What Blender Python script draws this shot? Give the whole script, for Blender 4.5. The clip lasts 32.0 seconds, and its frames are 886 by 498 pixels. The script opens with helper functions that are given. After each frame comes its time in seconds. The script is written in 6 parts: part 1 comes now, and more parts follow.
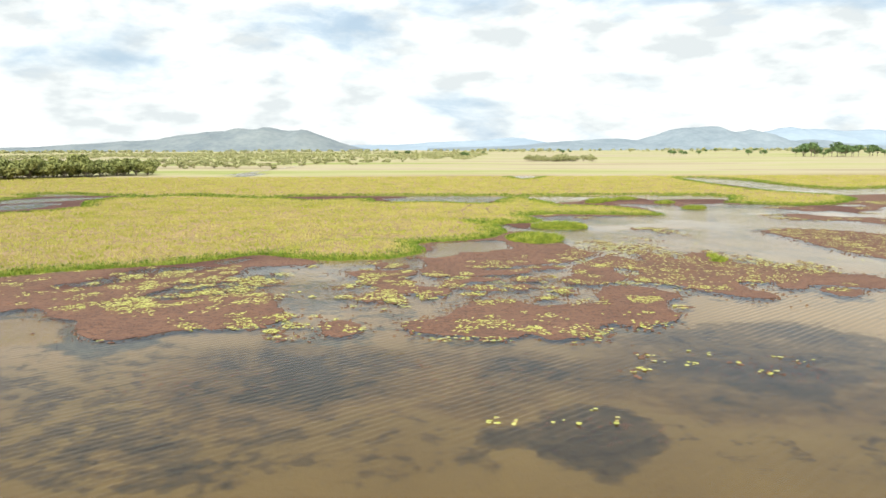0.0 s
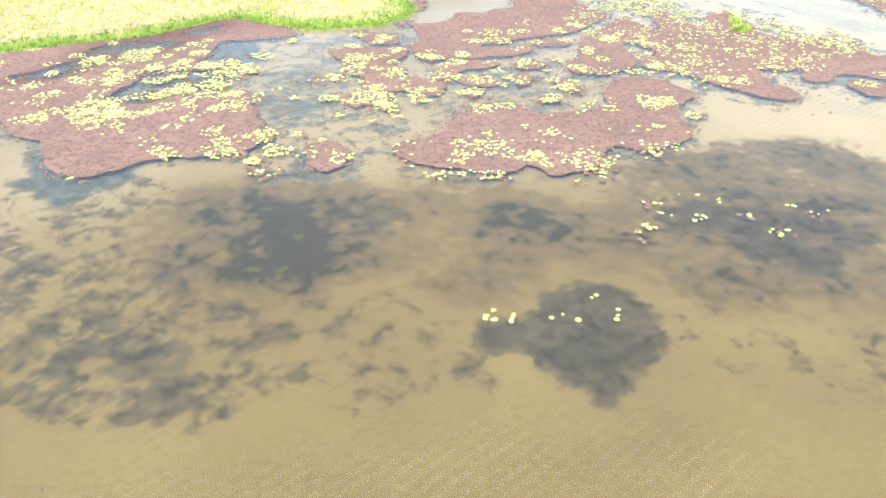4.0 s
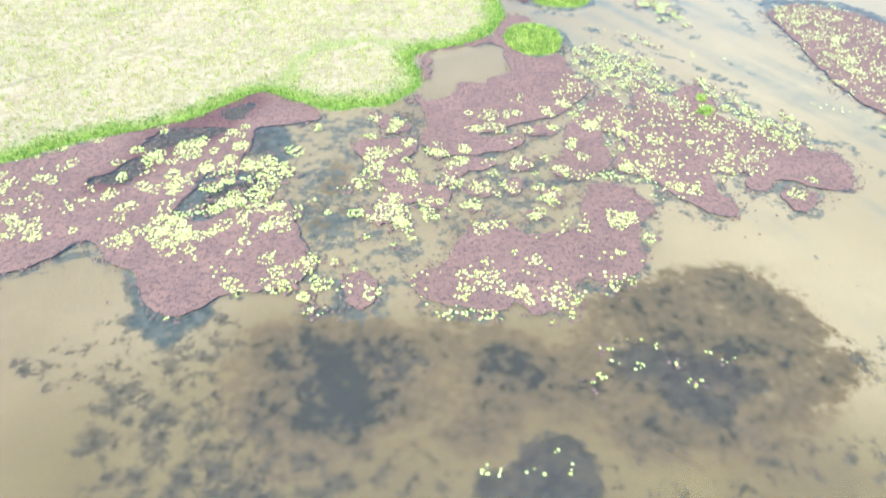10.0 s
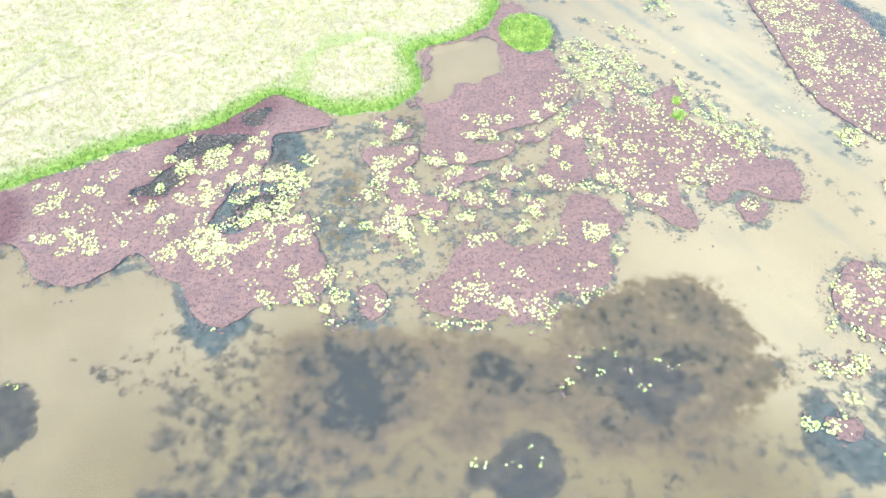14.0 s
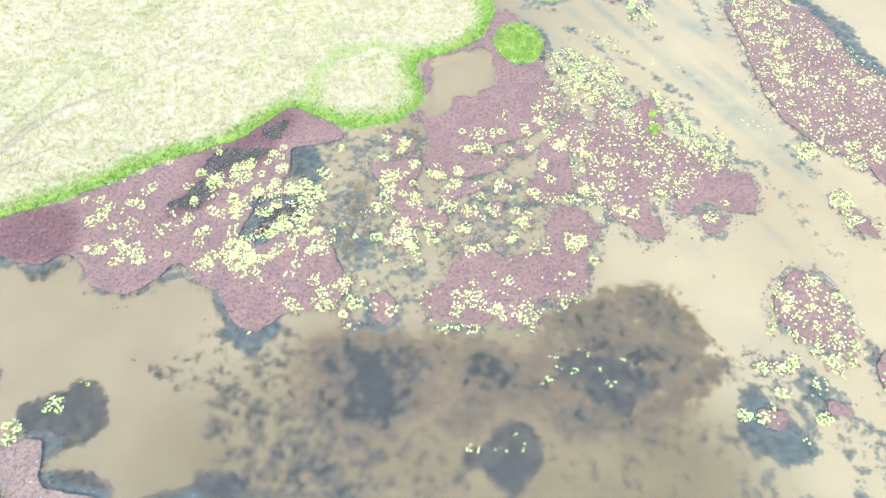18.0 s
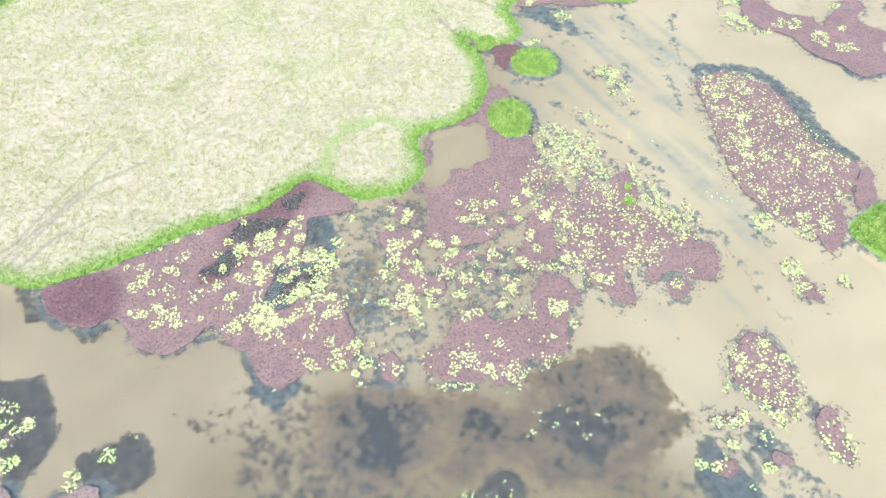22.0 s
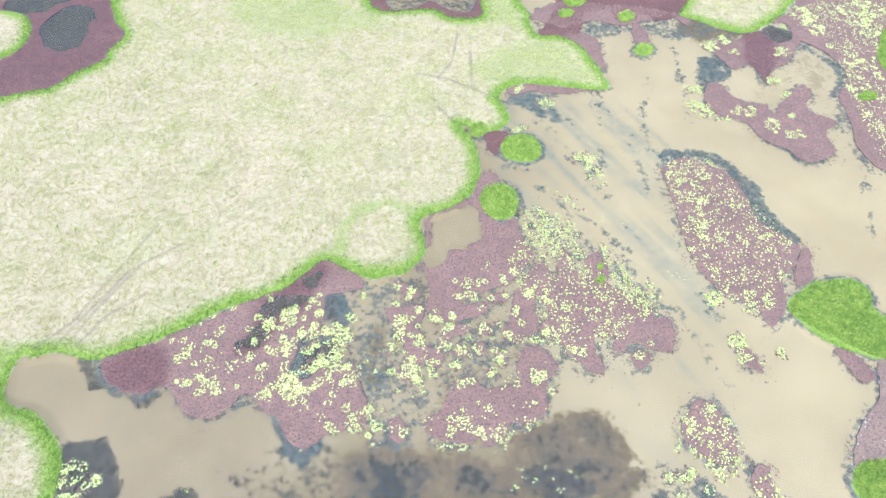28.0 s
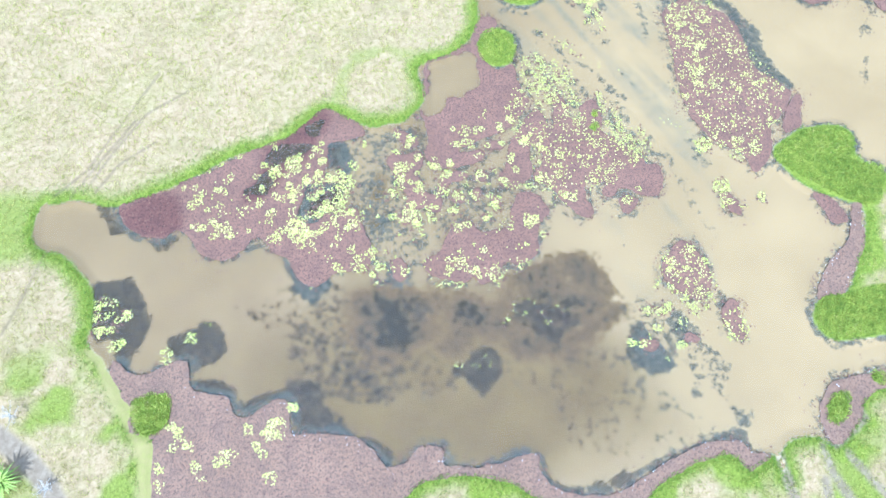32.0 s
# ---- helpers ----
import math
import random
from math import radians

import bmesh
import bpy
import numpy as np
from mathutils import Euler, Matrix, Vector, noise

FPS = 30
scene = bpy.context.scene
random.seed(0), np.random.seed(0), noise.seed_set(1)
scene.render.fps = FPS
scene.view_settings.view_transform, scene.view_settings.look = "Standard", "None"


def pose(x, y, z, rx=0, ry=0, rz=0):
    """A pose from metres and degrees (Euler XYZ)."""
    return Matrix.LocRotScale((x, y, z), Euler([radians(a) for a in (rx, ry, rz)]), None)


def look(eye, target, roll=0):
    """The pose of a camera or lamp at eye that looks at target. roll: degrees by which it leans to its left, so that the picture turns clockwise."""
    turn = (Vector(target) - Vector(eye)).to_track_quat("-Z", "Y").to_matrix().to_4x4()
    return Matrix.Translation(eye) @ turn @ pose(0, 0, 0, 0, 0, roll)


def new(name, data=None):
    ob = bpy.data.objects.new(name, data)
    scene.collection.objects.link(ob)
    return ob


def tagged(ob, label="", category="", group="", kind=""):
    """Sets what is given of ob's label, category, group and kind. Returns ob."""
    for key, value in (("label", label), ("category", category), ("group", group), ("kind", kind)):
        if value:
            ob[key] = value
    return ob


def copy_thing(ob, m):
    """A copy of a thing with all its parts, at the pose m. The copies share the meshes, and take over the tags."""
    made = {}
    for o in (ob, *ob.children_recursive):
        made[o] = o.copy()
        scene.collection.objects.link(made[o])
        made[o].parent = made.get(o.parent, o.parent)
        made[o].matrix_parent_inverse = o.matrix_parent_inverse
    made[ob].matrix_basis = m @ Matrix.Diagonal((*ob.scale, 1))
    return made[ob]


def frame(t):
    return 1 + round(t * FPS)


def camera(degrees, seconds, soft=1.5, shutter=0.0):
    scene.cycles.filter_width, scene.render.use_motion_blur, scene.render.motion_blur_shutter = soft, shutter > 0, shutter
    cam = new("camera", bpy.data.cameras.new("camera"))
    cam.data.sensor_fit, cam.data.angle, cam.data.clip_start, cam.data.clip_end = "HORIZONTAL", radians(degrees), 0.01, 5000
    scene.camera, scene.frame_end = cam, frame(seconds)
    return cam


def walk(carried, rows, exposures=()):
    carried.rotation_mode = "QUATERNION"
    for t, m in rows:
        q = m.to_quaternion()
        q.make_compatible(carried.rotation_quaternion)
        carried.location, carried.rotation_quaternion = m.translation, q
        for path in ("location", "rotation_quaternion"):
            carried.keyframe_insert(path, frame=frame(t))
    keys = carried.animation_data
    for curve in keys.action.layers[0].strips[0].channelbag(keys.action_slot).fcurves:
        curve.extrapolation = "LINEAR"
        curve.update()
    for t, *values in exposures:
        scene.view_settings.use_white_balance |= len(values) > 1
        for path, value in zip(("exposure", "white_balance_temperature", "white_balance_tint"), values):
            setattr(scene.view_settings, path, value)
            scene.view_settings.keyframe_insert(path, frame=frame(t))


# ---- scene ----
cam = camera(63.58, 32.0, shutter=0.4)
PATH = [
    (0, (0.000, -0.000, 18.000), (0.000, 9.900, 16.587), -0.20),
    (0.5, (0.098, 3.014, 17.999), (0.098, 12.911, 16.571), -0.23),
    (1, (0.243, 5.725, 18.069), (0.243, 15.618, 16.612), -0.27),
    (1.5, (0.423, 7.159, 18.008), (0.443, 16.954, 15.993), -0.26),
    (2, (0.501, 7.609, 18.811), (0.526, 17.093, 15.643), -0.16),
    (2.5, (0.634, 7.772, 20.585), (0.638, 16.753, 16.187), -0.24),
    (4.5, (-0.265, 8.879, 30.960), (-0.181, 17.326, 25.607), -0.23),
    (5, (-0.395, 8.928, 33.655), (-0.306, 17.370, 28.295), -0.17),
    (5.5, (-0.480, 8.872, 36.333), (-0.388, 17.315, 30.976), -0.10),
    (6, (-0.571, 8.770, 38.978), (-0.482, 17.219, 33.629), -0.08),
    (6.5, (-0.680, 8.662, 41.662), (-0.593, 17.114, 36.319), -0.09),
    (7, (-0.807, 8.592, 44.380), (-0.717, 17.043, 39.036), -0.07),
    (7.5, (-0.930, 8.531, 47.046), (-0.834, 16.984, 41.704), -0.06),
    (8, (-1.000, 8.482, 49.651), (-0.903, 16.944, 44.322), 0.01),
    (8.5, (-1.021, 8.408, 52.211), (-0.927, 16.877, 46.895), 0.03),
    (9, (-1.062, 8.254, 54.771), (-0.963, 16.721, 49.451), 0.08),
    (9.5, (-1.109, 8.014, 57.359), (-1.013, 16.229, 51.658), 0.06),
    (10, (-1.108, 7.756, 60.030), (-1.016, 15.328, 53.498), -0.11),
    (10.5, (-1.039, 7.736, 62.824), (-0.956, 14.628, 55.579), -0.21),
    (11, (-1.004, 7.834, 65.707), (-0.927, 14.429, 58.191), -0.27),
    (11.5, (-0.989, 7.781, 68.644), (-0.914, 14.362, 61.115), -0.28),
    (12, (-0.921, 7.743, 71.514), (-0.843, 14.320, 63.982), -0.28),
    (12.5, (-0.812, 7.718, 74.353), (-0.745, 14.290, 66.817), -0.32),
    (13, (-0.708, 7.717, 77.145), (-0.647, 14.289, 69.608), -0.39),
    (13.5, (-0.632, 7.670, 79.901), (-0.577, 14.248, 72.369), -0.41),
    (14, (-0.578, 7.650, 82.566), (-0.525, 14.234, 75.040), -0.44),
    (14.5, (-0.556, 7.648, 85.170), (-0.501, 14.230, 77.642), -0.41),
    (16.5, (-0.968, 7.015, 95.437), (-0.903, 12.860, 87.324), -0.32),
    (17, (-0.962, 6.916, 98.303), (-0.893, 12.771, 90.196), -0.28),
    (17.5, (-0.952, 6.807, 101.123), (-0.880, 12.664, 93.018), -0.27),
    (18, (-0.966, 6.691, 103.920), (-0.890, 12.563, 95.826), -0.25),
    (18.5, (-0.980, 6.606, 106.676), (-0.899, 12.479, 98.583), -0.24),
    (19, (-1.027, 6.474, 109.484), (-0.940, 12.362, 101.402), -0.18),
    (19.5, (-1.096, 6.350, 112.217), (-1.005, 12.242, 104.138), -0.14),
    (20, (-1.171, 6.214, 114.969), (-1.070, 12.118, 106.898), -0.08),
    (20.5, (-1.231, 6.102, 117.663), (-1.126, 12.011, 109.596), -0.04),
    (21, (-1.286, 5.933, 120.469), (-1.177, 11.854, 112.411), -0.00),
    (21.5, (-1.276, 5.800, 123.216), (-1.166, 11.721, 115.159), 0.01),
    (22, (-1.226, 5.650, 126.029), (-1.116, 11.581, 117.979), -0.00),
    (22.5, (-1.149, 5.515, 128.796), (-1.043, 11.445, 120.744), -0.02),
    (23, (-1.073, 5.321, 131.591), (-0.969, 11.262, 123.547), -0.03),
    (23.5, (-1.039, 5.153, 134.290), (-0.934, 11.096, 126.249), -0.02),
    (24, (-1.057, 4.970, 137.011), (-0.947, 10.924, 128.978), -0.01),
    (24.5, (-1.088, 4.863, 139.692), (-0.975, 10.819, 131.660), 0.05),
    (25, (-1.184, 4.750, 142.446), (-1.063, 10.713, 134.419), 0.07),
    (25.5, (-1.299, 4.699, 145.157), (-1.170, 10.658, 137.127), 0.18),
    (27.5, (-1.568, 4.306, 156.043), (-1.418, 10.274, 148.020), 0.32),
    (28, (-1.621, 4.026, 158.700), (-1.469, 10.006, 150.686), 0.36),
    (28.5, (-1.666, 3.715, 161.239), (-1.514, 9.703, 153.231), 0.38),
    (29, (-1.652, 3.355, 163.444), (-1.499, 9.361, 155.450), 0.36),
    (29.5, (-1.559, 3.033, 164.967), (-1.409, 9.047, 156.979), 0.33),
    (30, (-1.420, 2.678, 165.855), (-1.276, 8.707, 157.879), 0.25),
    (30.5, (-1.282, 2.155, 166.410), (-1.145, 8.080, 158.356), 0.19),
    (31, (-1.158, 1.687, 166.859), (-1.036, 6.966, 158.367), 0.18),
    (31.5, (-1.021, 1.589, 167.179), (-0.918, 6.031, 158.221), 0.03),
    (32, (-0.874, 1.749, 167.407), (-0.780, 5.780, 158.256), -0.03),
]
walk(cam, [(t, look(eye, target, roll)) for t, eye, target, roll in PATH],
     exposures=[(0.0, 0.48, 6500, 5), (1.3, 0.5, 6400, 5), (2.0, 0.82, 6100, 5), (2.5, 1.1, 5800, 5), (4.5, 1.64, 5000, 2), (6.0, 1.58, 4700, 3), (9.0, 1.3, 4600, 3), (10.5, 1.5, 4450, 3), (12.0, 1.58, 4400, 3), (18.0, 1.48, 4400, 4), (21.0, 1.38, 4400, 5), (28.0, 1.28, 4400, 6), (30.0, 1.28, 4400, 6), (32.0, 1.34, 4350, 5)])

# ---- light ----
SUN_ELEVATION, SUN_TURN = radians(44), radians(200)
world = bpy.data.worlds.new("world")
scene.world = world
world.use_nodes = True
wn, wl = world.node_tree.nodes, world.node_tree.links
wn.clear()


def wnode(kind, **values):
    n = wn.new(kind)
    for k, v in values.items():
        n.inputs[k].default_value = v
    return n


sky = wn.new("ShaderNodeTexSky")
sky.sky_type, sky.sun_disc = "NISHITA", False
sky.sun_elevation, sky.sun_rotation = SUN_ELEVATION, SUN_TURN
sky.air_density, sky.dust_density = 1.0, 1.5
coord = wn.new("ShaderNodeTexCoord")
split = wn.new("ShaderNodeSeparateXYZ")
wl.new(coord.outputs["Generated"], split.inputs[0])
# the cloud deck: flattened heaps
flat = wn.new("ShaderNodeMapping")
flat.inputs["Scale"].default_value = (3.6, 3.6, 9.5)
flat.inputs["Location"].default_value = (0.7, 2.1, 0.4)
wl.new(coord.outputs["Generated"], flat.inputs["Vector"])
cl = wn.new("ShaderNodeTexNoise")
cl.inputs["Scale"].default_value, cl.inputs["Detail"].default_value, cl.inputs["Roughness"].default_value = 1.15, 9, 0.58
cl.inputs["Distortion"].default_value = 0.3
wl.new(flat.outputs[0], cl.inputs["Vector"])
cover = wn.new("ShaderNodeMapRange")
cover.inputs["From Min"].default_value, cover.inputs["From Max"].default_value = 0.31, 0.47
cover.inputs["To Min"].default_value = 0.3
high = wn.new("ShaderNodeMapRange")
high.inputs["From Min"].default_value, high.inputs["From Max"].default_value = 0.12, 0.34
high.inputs["To Min"].default_value, high.inputs["To Max"].default_value = 0.0, 0.3
wl.new(split.outputs["Z"], high.inputs["Value"])
thin = wn.new("ShaderNodeMath"); thin.operation = "SUBTRACT"
wl.new(cl.outputs["Fac"], thin.inputs[0]); wl.new(high.outputs[0], thin.inputs[1])
wl.new(thin.outputs[0], cover.inputs["Value"])
shade = wn.new("ShaderNodeTexNoise")
shade.inputs["Scale"].default_value, shade.inputs["Detail"].default_value = 3.4, 9
wl.new(flat.outputs[0], shade.inputs["Vector"])
tone = wn.new("ShaderNodeValToRGB")
tone.color_ramp.elements[0].position, tone.color_ramp.elements[0].color = 0.37, (6.0, 6.25, 6.5, 1)
tone.color_ramp.elements[1].position, tone.color_ramp.elements[1].color = 0.62, (9.4, 9.4, 9.3, 1)
wl.new(shade.outputs["Fac"], tone.inputs["Fac"])
# unseen clouds overhead are boosted up to fivefold, adding a pale veil to the water
crown = wn.new("ShaderNodeMapRange")
crown.inputs["From Min"].default_value, crown.inputs["From Max"].default_value = 0.70, 0.97
crown.inputs["To Min"].default_value, crown.inputs["To Max"].default_value = 1.0, 5.0
wl.new(split.outputs["Z"], crown.inputs["Value"])
boosted_clouds = wn.new("ShaderNodeVectorMath"); boosted_clouds.operation = "SCALE"
wl.new(tone.outputs["Color"], boosted_clouds.inputs[0]); wl.new(crown.outputs[0], boosted_clouds.inputs["Scale"])
clouds = wn.new("ShaderNodeMix"); clouds.data_type = "RGBA"
wl.new(cover.outputs[0], clouds.inputs["Factor"])
haze = wn.new("ShaderNodeMapRange")
haze.inputs["From Min"].default_value, haze.inputs["From Max"].default_value = 0.05, 0.34
haze.inputs["To Min"].default_value, haze.inputs["To Max"].default_value = 0.85, 0.15
wl.new(split.outputs["Z"], haze.inputs["Value"])
pale = wn.new("ShaderNodeMix"); pale.data_type = "RGBA"
pale.inputs["B"].default_value = (3.2, 4.5, 6.2, 1)
wl.new(haze.outputs[0], pale.inputs["Factor"]); wl.new(sky.outputs[0], pale.inputs["A"])
wl.new(pale.outputs["Result"], clouds.inputs["A"]); wl.new(boosted_clouds.outputs[0], clouds.inputs["B"])
back = wn.new("ShaderNodeBackground"); back.inputs["Strength"].default_value = 0.1
wl.new(clouds.outputs["Result"], back.inputs["Color"])
wo = wn.new("ShaderNodeOutputWorld")
wl.new(back.outputs[0], wo.inputs["Surface"])

sun = new("sun", bpy.data.lights.new("sun", "SUN"))
sun.data.energy, sun.data.angle, sun.data.color = 4.0, radians(2.0), (1.0, 0.95, 0.86)
sun.rotation_euler = (radians(90) - SUN_ELEVATION, 0, radians(180) - SUN_TURN)

# ---- materials ----
def material(name, rough=0.8, spec=0.3):
    m = bpy.data.materials.new(name)
    m.use_nodes = True
    b = m.node_tree.nodes["Principled BSDF"]
    b.inputs["Roughness"].default_value, b.inputs["Specular IOR Level"].default_value = rough, spec
    return m, m.node_tree.nodes, m.node_tree.links, b


def noise_node(n, l, scale, detail=4, rough=0.55, vector=None, distort=0.0):
    t = n.new("ShaderNodeTexNoise")
    t.inputs["Scale"].default_value, t.inputs["Detail"].default_value = scale, detail
    t.inputs["Roughness"].default_value, t.inputs["Distortion"].default_value = rough, distort
    if vector is None:
        geo = n.get("place") or n.new("ShaderNodeNewGeometry")
        geo.name = "place"
        vector = geo.outputs["Position"]
    l.new(vector, t.inputs["Vector"])
    return t.outputs["Fac"]


def ramp(n, l, fac, *stops):
    r = n.new("ShaderNodeValToRGB")
    e = r.color_ramp.elements
    while len(e) < len(stops):
        e.new(0.5)
    for el, (p, c) in zip(e, stops):
        el.position, el.color = p, (*c, 1)
    l.new(fac, r.inputs["Fac"])
    return r.outputs["Color"]


def blend(n, l, fac, a, b, mode="MIX"):
    m = n.new("ShaderNodeMix")
    m.data_type, m.blend_type = "RGBA", mode
    for socket, v in (("Factor", fac), ("A", a), ("B", b)):
        if isinstance(v, (int, float)):
            m.inputs[socket].default_value = v
        elif isinstance(v, tuple):
            m.inputs[socket].default_value = (*v, 1)
        else:
            l.new(v, m.inputs[socket])
    return m.outputs["Result"]


def calc(n, l, op, a, b=0.0, clamp=False):
    m = n.new("ShaderNodeMath")
    m.operation, m.use_clamp = op, clamp
    for k, v in enumerate((a, b)):
        if isinstance(v, (int, float)):
            m.inputs[k].default_value = v
        else:
            l.new(v, m.inputs[k])
    return m.outputs[0]


def field(n, name):
    a = n.new("ShaderNodeAttribute")
    a.attribute_name = name
    return a.outputs["Fac"]


def bump(n, l, b, height, strength=0.5, distance=0.05):
    k = n.new("ShaderNodeBump")
    k.inputs["Strength"].default_value, k.inputs["Distance"].default_value = strength, distance
    l.new(height, k.inputs["Height"])
    l.new(k.outputs[0], b.inputs["Normal"])


def ground_material():
    m, n, l, b = material("marsh_ground", 0.95, 0.1)
    # meadow: flattened straw with tussocks, greener in patches
    big, mid, fine = noise_node(n, l, 0.045, 5), noise_node(n, l, 0.55, 5, 0.65), noise_node(n, l, 2.2, 5, 0.7)
    tuss = calc(n, l, "ADD", calc(n, l, "MULTIPLY", mid, 0.55), calc(n, l, "MULTIPLY", fine, 0.45))
    wisp = noise_node(n, l, 0.33, 6, 0.68, distort=1.6)
    tuss = calc(n, l, "ADD", calc(n, l, "MULTIPLY", tuss, 0.6), calc(n, l, "MULTIPLY", wisp, 0.4))
    straw = ramp(n, l, tuss, (0.35, (0.165, 0.118, 0.058)), (0.46, (0.27, 0.187, 0.092)), (0.62, (0.365, 0.264, 0.148)))
    green = ramp(n, l, tuss, (0.34, (0.155, 0.142, 0.032)), (0.66, (0.285, 0.25, 0.08)))
    patch = ramp(n, l, calc(n, l, "ADD", calc(n, l, "MULTIPLY", big, 0.6), calc(n, l, "MULTIPLY", mid, 0.4)), (0.38, (0.4, 0.4, 0.4)), (0.5, (0.0, 0.0, 0.0)))
    meadow = blend(n, l, patch, straw, green)
    # duller, olive-brown stretches where the straw lies thin
    worn = noise_node(n, l, 0.085, 6, 0.66, distort=0.8)
    meadow = blend(n, l, ramp(n, l, worn, (0.44, (0, 0, 0)), (0.62, (0.5, 0.5, 0.5))), meadow, ramp(n, l, wisp, (0.35, (0.15, 0.115, 0.042)), (0.65, (0.27, 0.215, 0.095))))
    lush = ramp(n, l, fine, (0.3, (0.085, 0.108, 0.012)), (0.65, (0.205, 0.225, 0.03)))
    meadow = blend(n, l, field(n, "lush"), meadow, lush)
    # dry plain far out
    wide = n.new("ShaderNodeMapping"); wide.inputs["Scale"].default_value = (0.35, 1.8, 1)
    l.new(n["place"].outputs["Position"], wide.inputs["Vector"])
    far_n = noise_node(n, l, 0.006, 6, 0.6, wide.outputs[0])
    plain = ramp(n, l, far_n, (0.36, (0.26, 0.29, 0.09)), (0.47, (0.37, 0.345, 0.175)), (0.55, (0.40, 0.335, 0.225)), (0.64, (0.30, 0.25, 0.15)))
    meadow = blend(n, l, field(n, "plain"), meadow, plain)
    track = ramp(n, l, mid, (0.3, (0.15, 0.108, 0.066)), (0.7, (0.25, 0.19, 0.125)))
    meadow = blend(n, l, field(n, "track"), meadow, track)
    meadow = blend(n, l, calc(n, l, "MULTIPLY", field(n, "algae"), ramp(n, l, tuss, (0.3, (1, 1, 1)), (0.62, (0.55, 0.55, 0.55)))), meadow, (0.27, 0.21, 0.08))
    meadow = blend(n, l, calc(n, l, "MULTIPLY", field(n, "rut"), 0.5), meadow, (0.085, 0.06, 0.04))
    # the bed under the water: silt with weed on it
    silt = ramp(n, l, noise_node(n, l, 0.07, 4), (0.35, (0.146, 0.098, 0.025)), (0.65, (0.2, 0.142, 0.043)))
    sand = ramp(n, l, noise_node(n, l, 0.05, 4), (0.35, (0.258, 0.184, 0.1)), (0.65, (0.33, 0.244, 0.142)))
    pale = ramp(n, l, noise_node(n, l, 0.04, 4), (0.35, (0.395, 0.3, 0.182)), (0.65, (0.475, 0.368, 0.234)))
    sand = blend(n, l, field(n, "pale"), sand, pale)
    silt = blend(n, l, field(n, "sand"), silt, sand)
    silt = blend(n, l, 0.2, silt, ramp(n, l, fine, (0.3, (0.126, 0.088, 0.032)), (0.7, (0.315, 0.243, 0.115))))
    # thin blue-grey streaks over the silt, drawn out along the current
    silt = blend(n, l, calc(n, l, "MULTIPLY", field(n, "streak"), ramp(n, l, mid, (0.3, (0.2, 0.2, 0.2)), (0.62, (0.6, 0.6, 0.6)))), silt, (0.16, 0.175, 0.165))
    # a sward of brown and olive weed, soft at its edge, darker where it stands thick
    cloud, felt, grain = noise_node(n, l, 0.10, 4, 0.6, distort=0.6), noise_node(n, l, 0.5, 7, 0.74), noise_node(n, l, 1.1, 2, 0.6)
    thick = calc(n, l, "ADD", field(n, "sward"), calc(n, l, "MULTIPLY", calc(n, l, "SUBTRACT", cloud, 0.5), 2.0))
    thick = calc(n, l, "ADD", thick, calc(n, l, "MULTIPLY", calc(n, l, "SUBTRACT", felt, 0.5), 1.6))
    thick = calc(n, l, "ADD", thick, calc(n, l, "MULTIPLY", calc(n, l, "SUBTRACT", grain, 0.5), 0.9))
    turf = ramp(n, l, thick, (0.25, (0.185, 0.122, 0.044)), (0.7, (0.125, 0.083, 0.028)), (1.0, (0.066, 0.047, 0.015)), (1.4, (0.032, 0.025, 0.009)))
    spread_in = calc(n, l, "MULTIPLY", ramp(n, l, thick, (0.12, (0, 0, 0)), (0.5, (0.96, 0.96, 0.96))), ramp(n, l, field(n, "sward"), (0.02, (0, 0, 0)), (0.3, (1, 1, 1))))
    silt = blend(n, l, spread_in, silt, turf)
    # dark weed: solid beds, and round clots where it is thin
    spots, blots, clots, specks = noise_node(n, l, 0.12, 3, 0.5), noise_node(n, l, 0.34, 2, 0.5), noise_node(n, l, 0.8, 2, 0.45), noise_node(n, l, 2.2, 4, 0.7)
    level = calc(n, l, "ADD", field(n, "weed"), calc(n, l, "MULTIPLY", calc(n, l, "SUBTRACT", spots, 0.5), 0.7))
    level = calc(n, l, "ADD", level, calc(n, l, "MULTIPLY", calc(n, l, "SUBTRACT", blots, 0.5), 1.1))
    level = calc(n, l, "ADD", level, calc(n, l, "MULTIPLY", calc(n, l, "SUBTRACT", clots, 0.5), 1.5))
    level = calc(n, l, "ADD", level, calc(n, l, "MULTIPLY", calc(n, l, "SUBTRACT", specks, 0.5), 1.1))
    cover = calc(n, l, "MULTIPLY", ramp(n, l, level, (0.36, (0, 0, 0)), (0.6, (0.66, 0.66, 0.66)), (1.0, (0.97, 0.97, 0.97))), ramp(n, l, field(n, "weed"), (0.03, (0, 0, 0)), (0.22, (1, 1, 1))))
    strands = noise_node(n, l, 0.9, 6, 0.75)
    weed = ramp(n, l, strands, (0.36, (0.02, 0.016, 0.008)), (0.66, (0.098, 0.072, 0.034)))
    # over the pale mud its colour turns blue-grey
    weed = blend(n, l, calc(n, l, "MULTIPLY", field(n, "teal"), 0.85), weed, ramp(n, l, strands, (0.34, (0.03, 0.04, 0.043)), (0.68, (0.15, 0.165, 0.16))))
    bed = blend(n, l, cover, silt, weed)
    l.new(blend(n, l, field(n, "land"), bed, meadow), b.inputs["Base Color"])
    bump(n, l, b, fine, 0.6, 0.15)
    return m


